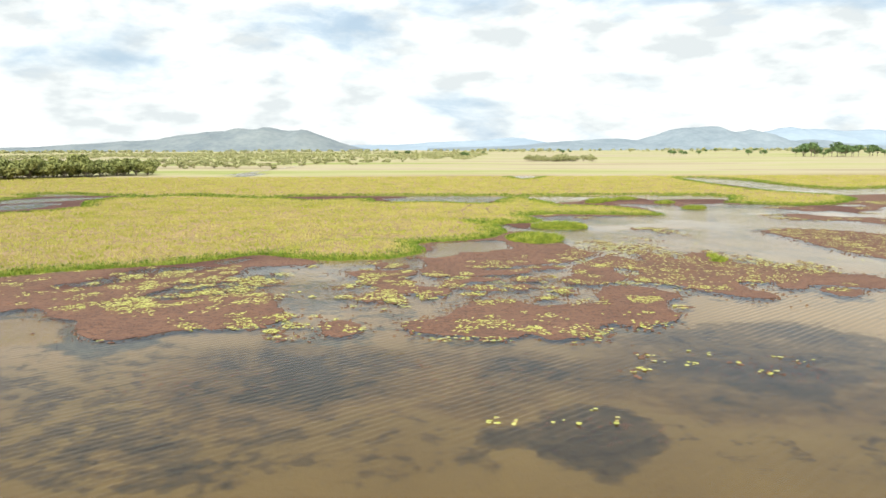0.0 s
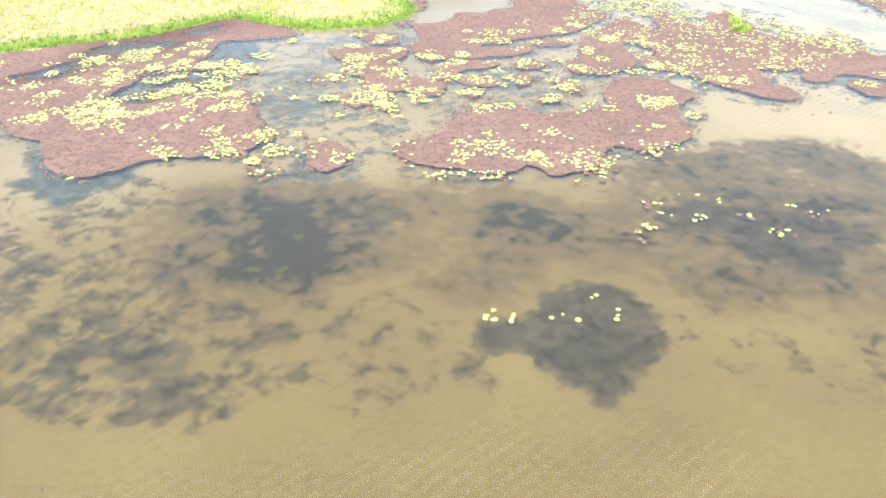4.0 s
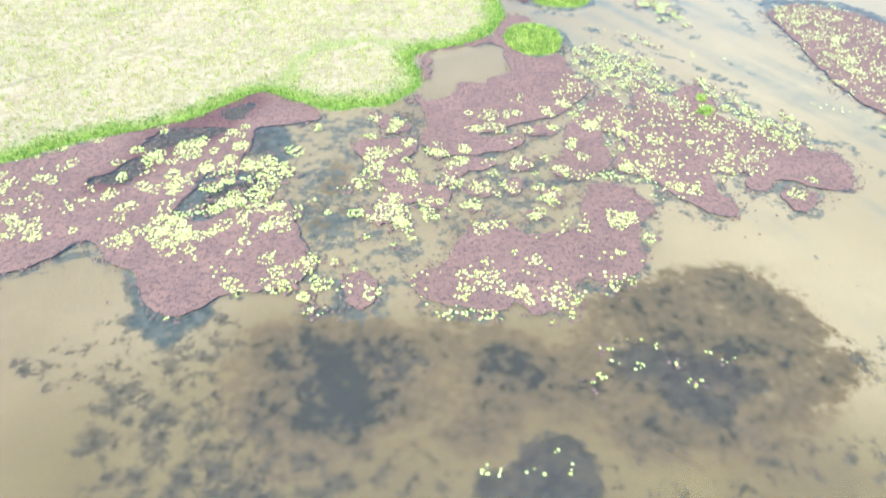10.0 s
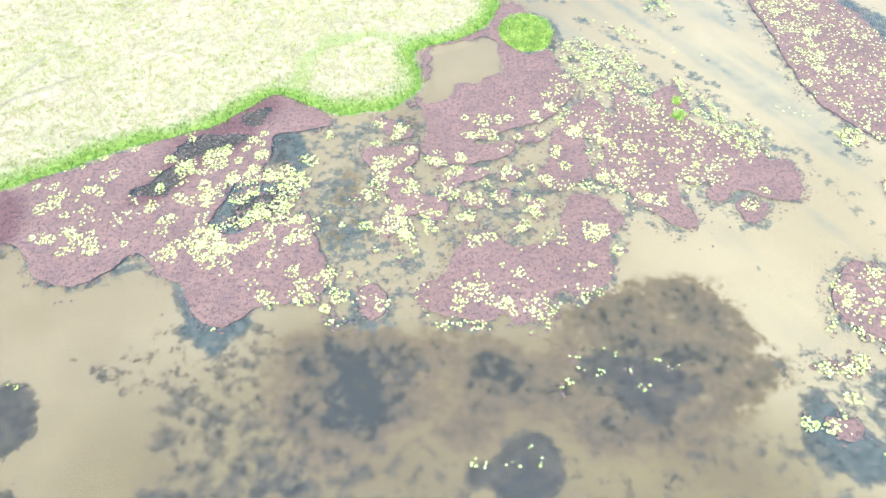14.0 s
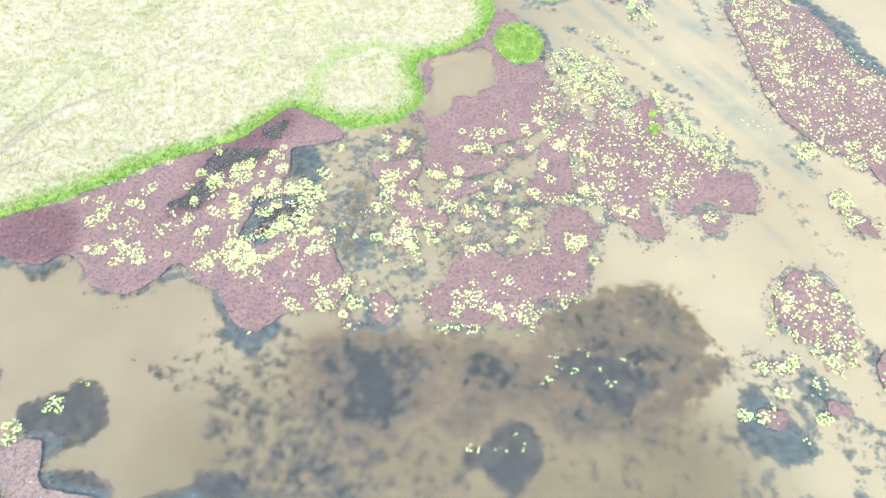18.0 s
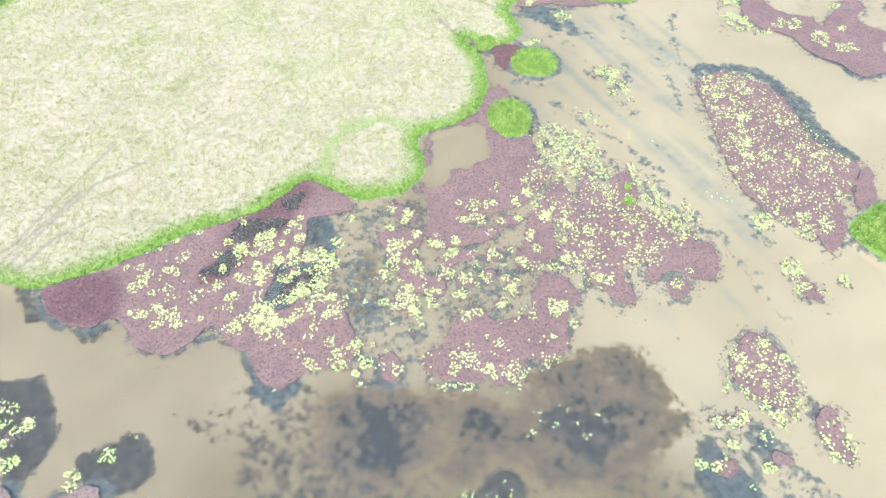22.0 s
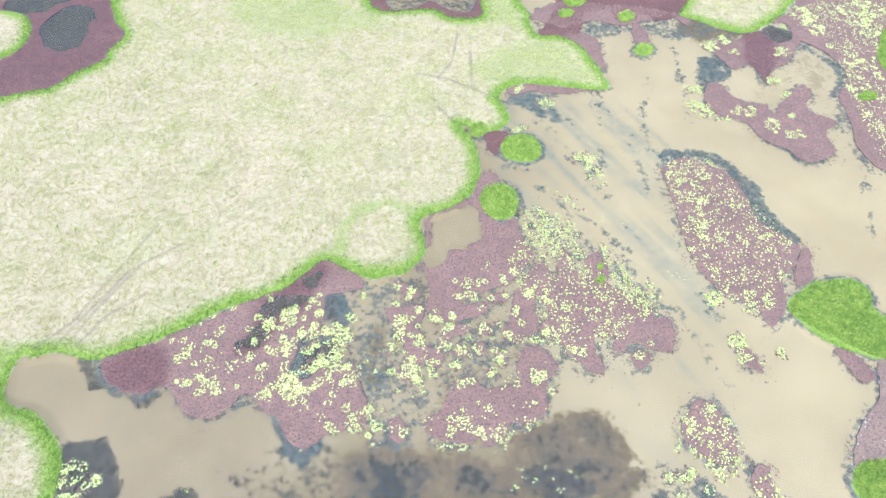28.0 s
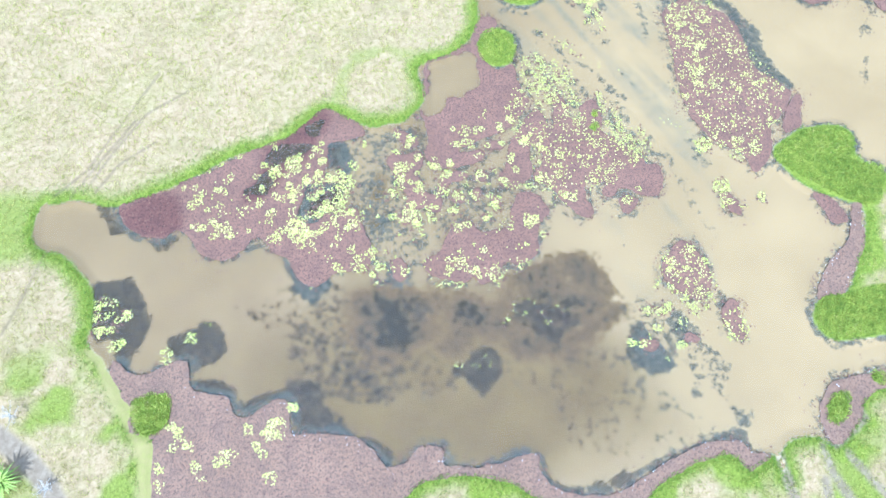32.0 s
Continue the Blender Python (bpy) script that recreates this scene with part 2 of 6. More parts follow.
def water_material():
    m = bpy.data.materials.new("lagoon_water")
    m.use_nodes = True
    n, l = m.node_tree.nodes, m.node_tree.links
    n.clear()
    geo = n.new("ShaderNodeNewGeometry")
    stretch = n.new("ShaderNodeMapping")
    stretch.inputs["Rotation"].default_value = (0, 0, radians(35))
    stretch.inputs["Scale"].default_value = (0.5, 1.6, 1)
    l.new(geo.outputs["Position"], stretch.inputs["Vector"])
    rip = noise_node(n, l, 1.1, 1, 0.4, stretch.outputs[0])
    crest = n.new("ShaderNodeTexWave")
    crest.inputs["Scale"].default_value, crest.inputs["Distortion"].default_value = 0.42, 1.8
    crest.inputs["Detail"].default_value, crest.inputs["Detail Scale"].default_value = 1.0, 0.35
    turn = n.new("ShaderNodeMapping"); turn.inputs["Rotation"].default_value = (0, 0, radians(50))
    l.new(geo.outputs["Position"], turn.inputs["Vector"]); l.new(turn.outputs[0], crest.inputs["Vector"])
    rip = calc(n, l, "ADD", calc(n, l, "MULTIPLY", rip, 0.35), crest.outputs["Fac"])
    calm = noise_node(n, l, 0.03, 3)
    h = calc(n, l, "MULTIPLY", rip, ramp(n, l, calm, (0.38, (0.12, 0.12, 0.12)), (0.62, (1, 1, 1))))
    k = n.new("ShaderNodeBump")
    k.inputs["Strength"].default_value, k.inputs["Distance"].default_value = 0.9, 0.05
    l.new(h, k.inputs["Height"])
    gloss = n.new("ShaderNodeBsdfGlossy"); gloss.inputs["Roughness"].default_value = 0.04
    l.new(k.outputs[0], gloss.inputs["Normal"])
    clear = n.new("ShaderNodeBsdfTransparent"); clear.inputs["Color"].default_value = (0.90, 0.845, 0.70, 1)
    fr = n.new("ShaderNodeFresnel"); fr.inputs["IOR"].default_value = 1.33
    silt = n.new("ShaderNodeBsdfDiffuse"); silt.inputs["Color"].default_value = (0.245, 0.25, 0.245, 1)
    body = n.new("ShaderNodeMixShader"); body.inputs[0].default_value = 0.06
    l.new(clear.outputs[0], body.inputs[1]); l.new(silt.outputs[0], body.inputs[2])
    mix = n.new("ShaderNodeMixShader")
    l.new(fr.outputs[0], mix.inputs[0]); l.new(body.outputs[0], mix.inputs[1]); l.new(gloss.outputs[0], mix.inputs[2])
    out = n.new("ShaderNodeOutputMaterial")
    l.new(mix.outputs[0], out.inputs["Surface"])
    return m


def fern_material(name="red_water_fern", tone=(1.0, 1.0, 1.0)):
    m, n, l, b = material(name, 0.8, 0.25)
    big, mid, fine = noise_node(n, l, 0.08, 4), noise_node(n, l, 1.5, 6, 0.75), noise_node(n, l, 7.0, 4, 0.7)
    c = ramp(n, l, big, (0.35, (0.135, 0.066, 0.038)), (0.65, (0.18, 0.09, 0.054)))
    c = blend(n, l, ramp(n, l, noise_node(n, l, 0.3, 5, 0.65), (0.36, (0.55, 0.55, 0.55)), (0.56, (0, 0, 0))), c, (0.062, 0.032, 0.027))
    c = blend(n, l, ramp(n, l, mid, (0.41, (0.95, 0.95, 0.95)), (0.51, (0, 0, 0))), c, (0.04, 0.02, 0.016))
    c = blend(n, l, ramp(n, l, fine, (0.4, (0, 0, 0)), (0.66, (0.75, 0.75, 0.75))), c, (0.21, 0.12, 0.082))
    c = blend(n, l, field(n, "wine"), c, blend(n, l, 1.0, c, (0.52, 0.38, 0.44), "MULTIPLY"))
    l.new(blend(n, l, 1.0, c, tone, "MULTIPLY"), b.inputs["Base Color"])
    bump(n, l, b, calc(n, l, "ADD", mid, calc(n, l, "MULTIPLY", fine, 0.5)), 0.8, 0.12)
    return m


def leaf_material(name, *stops, rough=0.6, patches=0.0, patch_scale=0.09):
    m, n, l, b = material(name, rough, 0.3)
    geo = n.new("ShaderNodeNewGeometry"); geo.name = "place"
    fac = geo.outputs["Random Per Island"]
    if patches:
        big = noise_node(n, l, patch_scale, 5, 0.6)
        fac = calc(n, l, "ADD", calc(n, l, "MULTIPLY", fac, 1 - patches), calc(n, l, "MULTIPLY", ramp(n, l, big, (0.36, (0, 0, 0)), (0.64, (1, 1, 1))), patches))
    c = ramp(n, l, fac, *stops)
    l.new(c, b.inputs["Base Color"])
    return m


def pad_material():
    m, n, l, b = material("lily_leaf", 0.45, 0.4)
    info = n.new("ShaderNodeObjectInfo")
    geo = n.new("ShaderNodeNewGeometry"); geo.name = "place"
    fac = calc(n, l, "FRACT", calc(n, l, "ADD", info.outputs["Random"], geo.outputs["Random Per Island"]))
    c = ramp(n, l, fac, (0.0, (0.33, 0.33, 0.045)), (0.55, (0.45, 0.44, 0.085)), (0.9, (0.55, 0.52, 0.16)), (1.0, (0.36, 0.24, 0.08)))
    l.new(c, b.inputs["Base Color"])
    return m


def plain_material(name, a, c, scale, rough=0.9):
    m, n, l, b = material(name, rough, 0.1)
    big, fine = noise_node(n, l, scale, 6, 0.6), noise_node(n, l, scale * 7, 4, 0.6)
    l.new(ramp(n, l, calc(n, l, "ADD", calc(n, l, "MULTIPLY", big, 0.6), calc(n, l, "MULTIPLY", fine, 0.4)), (0.38, a), (0.62, c)), b.inputs["Base Color"])
    return m


GROUND, WATER, FERN, PAD = ground_material(), water_material(), fern_material(), pad_material()
FERN_DUSTY = fern_material("dusty_water_fern", (1.12, 1.25, 1.2))
FERN_WINE = fern_material("wine_water_fern", (0.66, 0.54, 0.55))
MEADOW = leaf_material("meadow_grass", (0.0, (0.52, 0.42, 0.18)), (0.35, (0.445, 0.395, 0.11)), (0.7, (0.36, 0.365, 0.055)), (1.0, (0.23, 0.285, 0.025)), rough=0.8, patches=0.55)
REED = leaf_material("fresh_reed", (0.0, (0.042, 0.085, 0.006)), (0.45, (0.12, 0.19, 0.012)), (1.0, (0.27, 0.33, 0.035)), patches=0.5, patch_scale=0.55)
ISLET_REED = leaf_material("islet_reed", (0.0, (0.0672, 0.111, 0.0108)), (0.45, (0.192, 0.247, 0.0216)), (1.0, (0.432, 0.429, 0.063)), patches=0.5, patch_scale=0.55)
MANGROVE = leaf_material("mangrove_leaf", (0.0, (0.085, 0.10, 0.03)), (0.6, (0.20, 0.215, 0.06)), (1.0, (0.34, 0.33, 0.11)), patches=0.5)
SCRUB = leaf_material("scrub_leaf", (0.0, (0.20, 0.21, 0.09)), (0.5, (0.31, 0.31, 0.135)), (1.0, (0.42, 0.39, 0.20)), patches=0.4)
GUM = leaf_material("gum_leaf", (0.0, (0.05, 0.09, 0.03)), (1.0, (0.15, 0.22, 0.07)))
PALM = leaf_material("pandanus_leaf", (0.0, (0.12, 0.20, 0.03)), (0.7, (0.30, 0.36, 0.06)), (1.0, (0.50, 0.42, 0.12)))
BARK = plain_material("bark", (0.16, 0.12, 0.09), (0.30, 0.25, 0.20), 1.5)
DEADWOOD = plain_material("weathered_wood", (0.30, 0.26, 0.21), (0.46, 0.41, 0.34), 2.0)
# distance haze is put into the hill colours: paler and bluer farther out
HILL_NEAR = plain_material("hazed_wooded_hill", (0.15, 0.18, 0.20), (0.235, 0.26, 0.26), 0.006)
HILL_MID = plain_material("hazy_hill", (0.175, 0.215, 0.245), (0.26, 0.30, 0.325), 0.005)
HILL_FAR = plain_material("hazed_distant_hill", (0.25, 0.31, 0.37), (0.31, 0.37, 0.43), 0.002)
FLECK = plain_material("foam", (0.62, 0.60, 0.55), (0.80, 0.79, 0.75), 6.0)
SPRIG = leaf_material("red_sprig", (0.0, (0.12, 0.04, 0.035)), (1.0, (0.30, 0.13, 0.12)))

# ---- the plan, in metres ----
SHORE_NORTH = [(-100.9, 90.8), (-95.8, 92.3), (-87.5, 90.1), (-81.4, 90.7), (-72.4, 94.6), (-64.7, 98.5), (-55.6, 104.3), (-45.7, 107.7), (-37.3, 112.9), (-31.7, 118.4), (-27.8, 117.8), (-20.7, 113.5), (-13.1, 113), (-6.3, 117), (-3.2, 122.7), (-4.7, 132.8), (4.3, 136.9), (11.1, 143.3), (12.9, 152.3), (12.1, 164.3), (8, 171.5), (14.1, 168.1), (19.5, 168.7), (24.4, 174.3), (21.3, 182.9), (24.6, 189.3), (34.2, 190.6), (54.6, 187.4), (58.4, 190.2), (55.8, 202), (54.2, 211.3), (47.1, 218.4), (39.2, 221.2), (36.1, 231.4)]
SHORE_FAR = [(33, 238), (48, 243), (60, 240), (60.8, 243.1), (70.7, 237.5), (81, 234.6), (88.3, 229.4), (97, 224.4), (109.5, 217.3), (120.2, 221.2), (136.2, 237), (142.9, 255.9), (134.1, 275.4), (129.1, 293.8), (127.9, 333.4), (132.3, 398.5), (140.2, 412.6), (158.5, 389.6), (158.2, 336.5), (164.7, 299.7), (189.7, 306.5), (230, 300), (240, 200), (200, 110), (130, 95)]
SHORE_EAST = [(114.3, 100.1), (114.8, 106.9), (111.4, 110.3), (102.7, 110), (94.9, 106.5), (91.3, 102.1), (94.7, 94.9), (101, 89.3), (108.5, 86.4), (111.2, 85.2), (110, 77.8), (105.4, 68.5), (101.4, 61.2), (94.8, 60.3), (91.6, 56), (92.5, 50.9), (96.8, 48.7), (104, 49.9), (108.1, 50.8), (125, 50), (125, 43)]
SHORE_SOUTH = [(101.2, 36.9), (95.9, 29.1), (89.4, 24.2), (85.5, 26.8), (77.9, 25.1), (76.3, 18.9), (74.7, 22.3), (69.1, 19.7), (64.6, 22.9), (56.6, 21.9), (49.6, 17.7), (44.7, 14), (40, 4), (20.2, 14.6), (14.1, 18), (4.1, 19.8), (-3.5, 19), (-9.2, 15.3), (-14, 4), (-60, 4), (-65, 16.6), (-66.8, 29.2), (-72, 31.2), (-73.1, 37.1), (-75.5, 39.8), (-79.9, 46.6), (-85.6, 52.3), (-85, 56.6), (-86.3, 63.9), (-89.5, 70), (-96.3, 76.4), (-104.1, 79.4), (-104.2, 90.3)]
POOL_STRIP_EAST = [(33.2, 252.6), (37.7, 236.5), (42.8, 229.1), (51.6, 235.9), (58.6, 245.9), (43.6, 254.9)]
POOL_SMALL = [(41, 428.5), (51.2, 444.4), (57.7, 427.2), (45.9, 398.1)]
POOL_WEST = [(-145.9, 489.9), (-141, 521.9), (-120.3, 487.6), (-125.4, 450.7)]
POOL_FAR = [(274.2, 675.8), (343.8, 687.6), (315.7, 631.2), (263.8, 637.8)]
BAY_WEST = [(-156.3, 181.9), (-146.2, 185.3), (-138.8, 188.5), (-127.4, 191.7), (-121.6, 198.3), (-113.7, 205.7), (-113.3, 210.3), (-110.1, 219.8), (-115.7, 228.3), (-119.9, 242.4), (-118.9, 253.5), (-118.5, 269.1), (-148.4, 269.6), (-154.9, 247.3), (-165, 238.8), (-176.1, 234.4), (-174.7, 230.6), (-163.7, 235.3), (-150.1, 232.3), (-144.7, 225.4), (-143.3, 218.8), (-145.2, 210.9), (-149.6, 206.3), (-162.7, 199)]
BAY_CREEK = [(-118, 228), (-123.8, 249.1), (-127, 266.3), (-150.9, 283.7), (-160, 275), (-133, 257.6), (-134, 240)]
CREEK = [(-127, 266.3), (-108.6, 262.4), (-97.1, 271), (-75, 260.8), (-52.4, 251.1), (-36.8, 253.2), (-17.9, 241.6)]
ISLET_A = [(12.4, 141), (14.6, 145.4), (18.9, 146.5), (22.1, 144.9), (23.8, 139.8), (22.1, 134), (17.9, 132.4), (13.7, 135)]
ISLET_B = [(19.9, 161.2), (21.9, 165.4), (26.5, 167.1), (30.8, 165.3), (32.6, 160.3), (29.9, 155.8), (24.7, 155.6), (21, 157.4)]
ISLET_C = [(70, 208.7), (73.9, 211.9), (77.1, 209.3), (75.1, 205.5), (70.7, 205.6)]
ISLET_D = [(48.7, 238.5), (51.3, 242.4), (55.7, 242.4), (57.8, 238.3), (54.6, 234.1), (50.3, 234.2)]
ISLET_E = [(41.8, 111.1), (43.6, 112.6), (44.9, 111.3), (43.4, 109.6)]
ISLET_E2 = [(43.2, 116.1), (44.8, 116.9), (45.2, 115.3), (43.5, 114.3)]
ISLET_F = [(-73.1, 37.1), (-70.9, 39.6), (-66.3, 40.2), (-63.8, 38.2), (-63.6, 32.9), (-66.3, 30.4), (-70.9, 31.2)]
ISLET_G = [(89.4, 33.8), (91.7, 36.2), (95.1, 36.4), (95, 32.4), (91.9, 29.2), (88.8, 29.9)]
ISLET_H = [(101.6, 40.9), (103.8, 41.6), (105.1, 39.8), (103.5, 37.9), (101.7, 38.7)]
ISLET_I = [(139.9, 183.2), (144, 185.7), (146.5, 183.7), (144.1, 181), (140.4, 181)]
ISLET_J = [(155.3, 206.5), (163.5, 219.3), (164.1, 209.6), (156.6, 195.9), (153.7, 197.4)]
ISLET_L = [(10.9, 170.2), (14.7, 172.3), (16.4, 169.1), (14, 165.8), (11.1, 166.6)]
ISLET_M = [(91.6, 102.5), (100.3, 108.6), (110.1, 110.3), (114.5, 105.7), (113, 98.7), (119.9, 96.9), (115.3, 85.6), (107.6, 87.6), (100.6, 92.2), (93.6, 97.4)]
ISLET_N = [(91.6, 56), (94.8, 60.3), (101.4, 61.2), (110.3, 63), (115.4, 60.6), (112.9, 51.9), (104, 49.9), (96.8, 48.7), (92.5, 50.9)]
MAT_LEFT_SOUTH = [(-83.7, 88.5), (-82.1, 85), (-78.4, 81.5), (-72.8, 79.9), (-69.8, 80.9), (-67.6, 82.4), (-64.9, 80.8), (-61.9, 76.2), (-58.7, 74), (-54.5, 73.6), (-51.4, 75.3), (-49, 78.2), (-46.6, 79.6), (-41.8, 75), (-39.1, 73.5), (-37.6, 72), (-36.1, 69), (-34.1, 66.5), (-32.1, 65.8), (-30, 66.2), (-26.5, 69.3), (-21.5, 70.2), (-18.6, 71.6), (-17, 74.7), (-18.6, 78.9), (-19.4, 82)]
MAT_LEFT_EAST = [(-21.2, 87.1), (-23.4, 87.8), (-25.3, 86.7), (-27.2, 85.5), (-29.4, 86.3), (-30.7, 84.4), (-33.9, 83.7), (-36.7, 85.5), (-36.5, 88.3), (-35.5, 91.7), (-36.3, 94.2), (-35.4, 95.6), (-31.7, 95), (-29.3, 96.1), (-30.6, 98.9), (-29.6, 101), (-29.9, 105.5), (-29.2, 107.7), (-25.1, 108.6), (-22.3, 109.3), (-19.7, 112), (-29.2, 120.9), (-38.9, 114.1), (-45.6, 109.3), (-53.6, 104.2), (-61.4, 99.9), (-69.1, 96.7), (-70.5, 94.4), (-82.2, 91.3)]
MAT_LEFT = MAT_LEFT_SOUTH + MAT_LEFT_EAST
MAT_STRIP = [(-14.3, 101.9), (-13, 103.7), (-10.7, 103.9), (-8.3, 103.3), (-5.1, 104.7), (-3.9, 102.7), (-4.6, 99.8), (-5.5, 98.4), (-4.6, 95.6), (-4.1, 92.9), (-1.9, 91.5), (0.2, 91.1), (0.8, 88.9), (0.6, 86.4), (-1.5, 86), (-3.6, 87.7), (-5.3, 87.1), (-6.5, 85.9), (-7.7, 82.9), (-9.4, 82.3), (-10.1, 85.3), (-9.1, 88.4), (-8.4, 91.6), (-9.9, 93), (-11.2, 95.7), (-12.3, 99.2)]
MAT_UPPER = [(-4.3, 115.6), (-3, 111.3), (-2.6, 107.3), (-3.3, 103.5), (-2.3, 100.5), (-1, 98.3), (1.7, 99.3), (6.2, 99.6), (9.9, 100.5), (12.9, 103.2), (11.6, 104.7), (7.9, 104), (5.6, 105.1), (8.5, 106.3), (12.9, 108.6), (16.4, 110.1), (20.4, 111.7), (22.8, 115), (25.3, 118.5), (26.9, 121.5), (26, 117.7), (26.9, 119.8), (25.3, 122.5), (23.3, 128), (22.4, 132.8), (16.4, 131.9), (10.9, 141), (-2.1, 135.2), (-4.1, 116.9), (-6, 116.1)]
MAT_CENTRAL = [(-3.9, 71.4), (-3.1, 72.9), (-1.2, 73.9), (0.4, 75.4), (1.6, 78.2), (2.5, 79.8), (3.7, 82.1), (5.4, 83), (7.9, 83), (9.4, 81.4), (11.7, 80.2), (15.4, 80.7), (18, 82.4), (18.9, 86), (19.8, 89.1), (21.4, 91.4), (24.4, 91.6), (26.8, 90.3), (28.7, 87.1), (28.8, 84.6), (26.6, 82.3), (25.6, 79.4), (25.3, 75.5), (24.6, 73.4), (22.7, 71.9), (19.9, 70.7), (17, 71.5), (15.7, 70), (14.6, 67.6), (12.6, 66.2), (10, 65.6), (9, 67.2), (8, 67.7), (6.8, 66.3), (4.6, 66.1), (2.1, 67.3), (0.2, 66.9), (-1.6, 67.9), (-3.3, 69.4)]
MAT_SMALL = [(-12.6, 72), (-10.4, 73.3), (-8.8, 72), (-8.1, 69), (-9.3, 67), (-10.8, 66.8), (-12.2, 68.1)]
MAT_DOT = [(47.9, 89.2), (51.1, 89.6), (53.3, 88.7), (52.4, 87.2), (50.4, 85.2), (48.6, 84.6), (47.6, 86.7)]
MAT_EAST = [(71, 154.2), (76.5, 156.5), (80.5, 154), (86.3, 151), (89.7, 145.1), (91.1, 137.3), (91.8, 130.8), (95.1, 127.6), (99.6, 123.4), (100.6, 121.3), (96.9, 114.5), (92.6, 110.8), (92, 106.2), (89.3, 99.9), (85.3, 96.5), (83.5, 100.9), (80.4, 103.7), (75.7, 106.5), (72.3, 112.1), (69.9, 118.9), (69.2, 127), (69, 137.7), (68.3, 146.7), (68.3, 151.3)]
MAT_EAST_BIT = [(96.9, 114.5), (101.1, 120.3), (103.4, 119.9), (101.2, 114.4), (100.9, 110.6), (96.6, 108.5), (95.7, 110.7)]
MAT_SOUTH_EAST = [(56.2, 70.3), (59.1, 73.9), (62.5, 76.4), (65, 75.3), (66.6, 71.9), (67.9, 67.2), (67.3, 63.8), (64.8, 60.4), (61, 61.6), (58.2, 63.9), (56, 66.1)]
MAT_SLIVER = [(69.2, 58), (71.5, 60.2), (73.2, 59.4), (73.4, 55.7), (74, 51.4), (73, 50), (70.6, 51.7), (69.1, 54.6)]
MAT_CRUMB = [(48.4, 50.5), (51.1, 50.2), (52.6, 48.7), (50, 47.4), (48.5, 48.4)]
MAT_CRUMB_TWO = [(58.9, 51.7), (61.6, 51.6), (62.3, 49.9), (59.2, 49.4)]
MAT_TAIL = [(74.5, 90), (76.7, 90), (78.8, 86.7), (79.2, 84.3), (76.9, 84.3), (75.5, 86.7)]
MAT_BANK = [(109.1, 87.4), (111.9, 86.8), (109.7, 81.3), (110.1, 76.7), (107.5, 70.8), (103.5, 65.2), (99.9, 61.1), (93.8, 59.2), (93.9, 61.2), (96, 65.3), (98.9, 69.5), (104.3, 74.5), (107, 79.8)]
MAT_CORNER = [(105.8, 42.2), (101.6, 40.9), (93.1, 39.1), (88, 34.5), (87, 30.6), (89.4, 24.2), (95.5, 27.9), (103.5, 34.2)]
MAT_SOUTH = [(-78.8, 48), (-72.9, 44.4), (-67.8, 46.3), (-63.9, 47.6), (-60.6, 47.5), (-59.1, 40.7), (-50.9, 38.5), (-48.6, 34.5), (-44.6, 34.4), (-37, 38.2), (-35.2, 30.3), (-30.6, 29.8), (-24.1, 29.4), (-17.6, 27), (-13, 21.9), (-8.6, 23.4), (-6, 26.1), (-0.9, 25.7), (0.3, 22), (9.3, 21.8), (15.1, 23.2), (21, 24.3), (21.9, 19.6), (26.6, 15.9), (36.6, 14.7), (43.3, 17.9), (50.2, 21.4), (59.9, 25.5), (67.7, 26), (70.4, 23), (74.2, 22.9), (73, 17.2), (58.5, 17.5), (42.3, 10.8), (10, 2), (-60, 2), (-72, 20), (-78, 36)]
MAT_NORTH_HOOK = [(91.8, 190.2), (95.9, 189.6), (97.3, 185), (101.2, 181.5), (108.3, 179.2), (108.8, 174.6), (116, 182.7), (119.2, 186.9), (123.6, 188.2), (125.1, 183.9), (121.5, 179.8), (122.1, 175.7), (127.2, 172.9), (128.3, 169.7), (123.8, 167.2), (123.3, 163.1), (123.7, 158.8), (121.3, 155.7), (115.2, 153.4), (111.3, 155.4), (109.7, 159.1), (105.1, 161.7), (101.6, 165.5), (100.2, 170.7), (97.5, 174.8), (91.4, 176.8), (88.8, 181.8)]
MAT_NORTH_KNOT = [(97.9, 211.4), (106.5, 212.9), (113, 217.7), (119.5, 218.3), (126.1, 219.1), (130.8, 214.1), (125.8, 206.2), (121.3, 200.1), (115.4, 197.2), (111.5, 190.5), (110.6, 195.8), (108.3, 200.3), (102.5, 197.4), (99.7, 202), (97.8, 206.7)]
MAT_NORTH_FIELD = [(142.1, 260.9), (196.2, 260), (148.6, 147.5), (136.1, 149.7), (132.3, 155), (131.3, 159.9), (132.3, 166.3), (133.4, 175.5), (132.9, 182.4), (138.3, 189.4), (140.3, 196.7), (137.9, 204.4), (133.6, 209.9), (128.7, 214.2), (128.1, 222.5), (112.3, 222.7), (115.3, 226.1), (129.7, 227.6), (138.4, 241.7)]
MAT_NORTH_EDGE = [(36.7, 226.2), (47.4, 221.1), (58.3, 225.9), (68.1, 222.4), (83.5, 227.2), (93.7, 231.2), (92, 221), (84, 232), (60, 236), (44, 236), (33, 226)]
MAT_UNDER_TIP = [(24.3, 188.5), (33.3, 191.8), (40.8, 189.1), (54.5, 189.1), (56.6, 187.9), (40.5, 186), (32.9, 187.8), (26, 185.6)]
MAT_NECK = [(15.4, 167.6), (21, 169), (23.6, 166.9), (19.6, 161.4), (18.5, 158.3), (16, 162)]
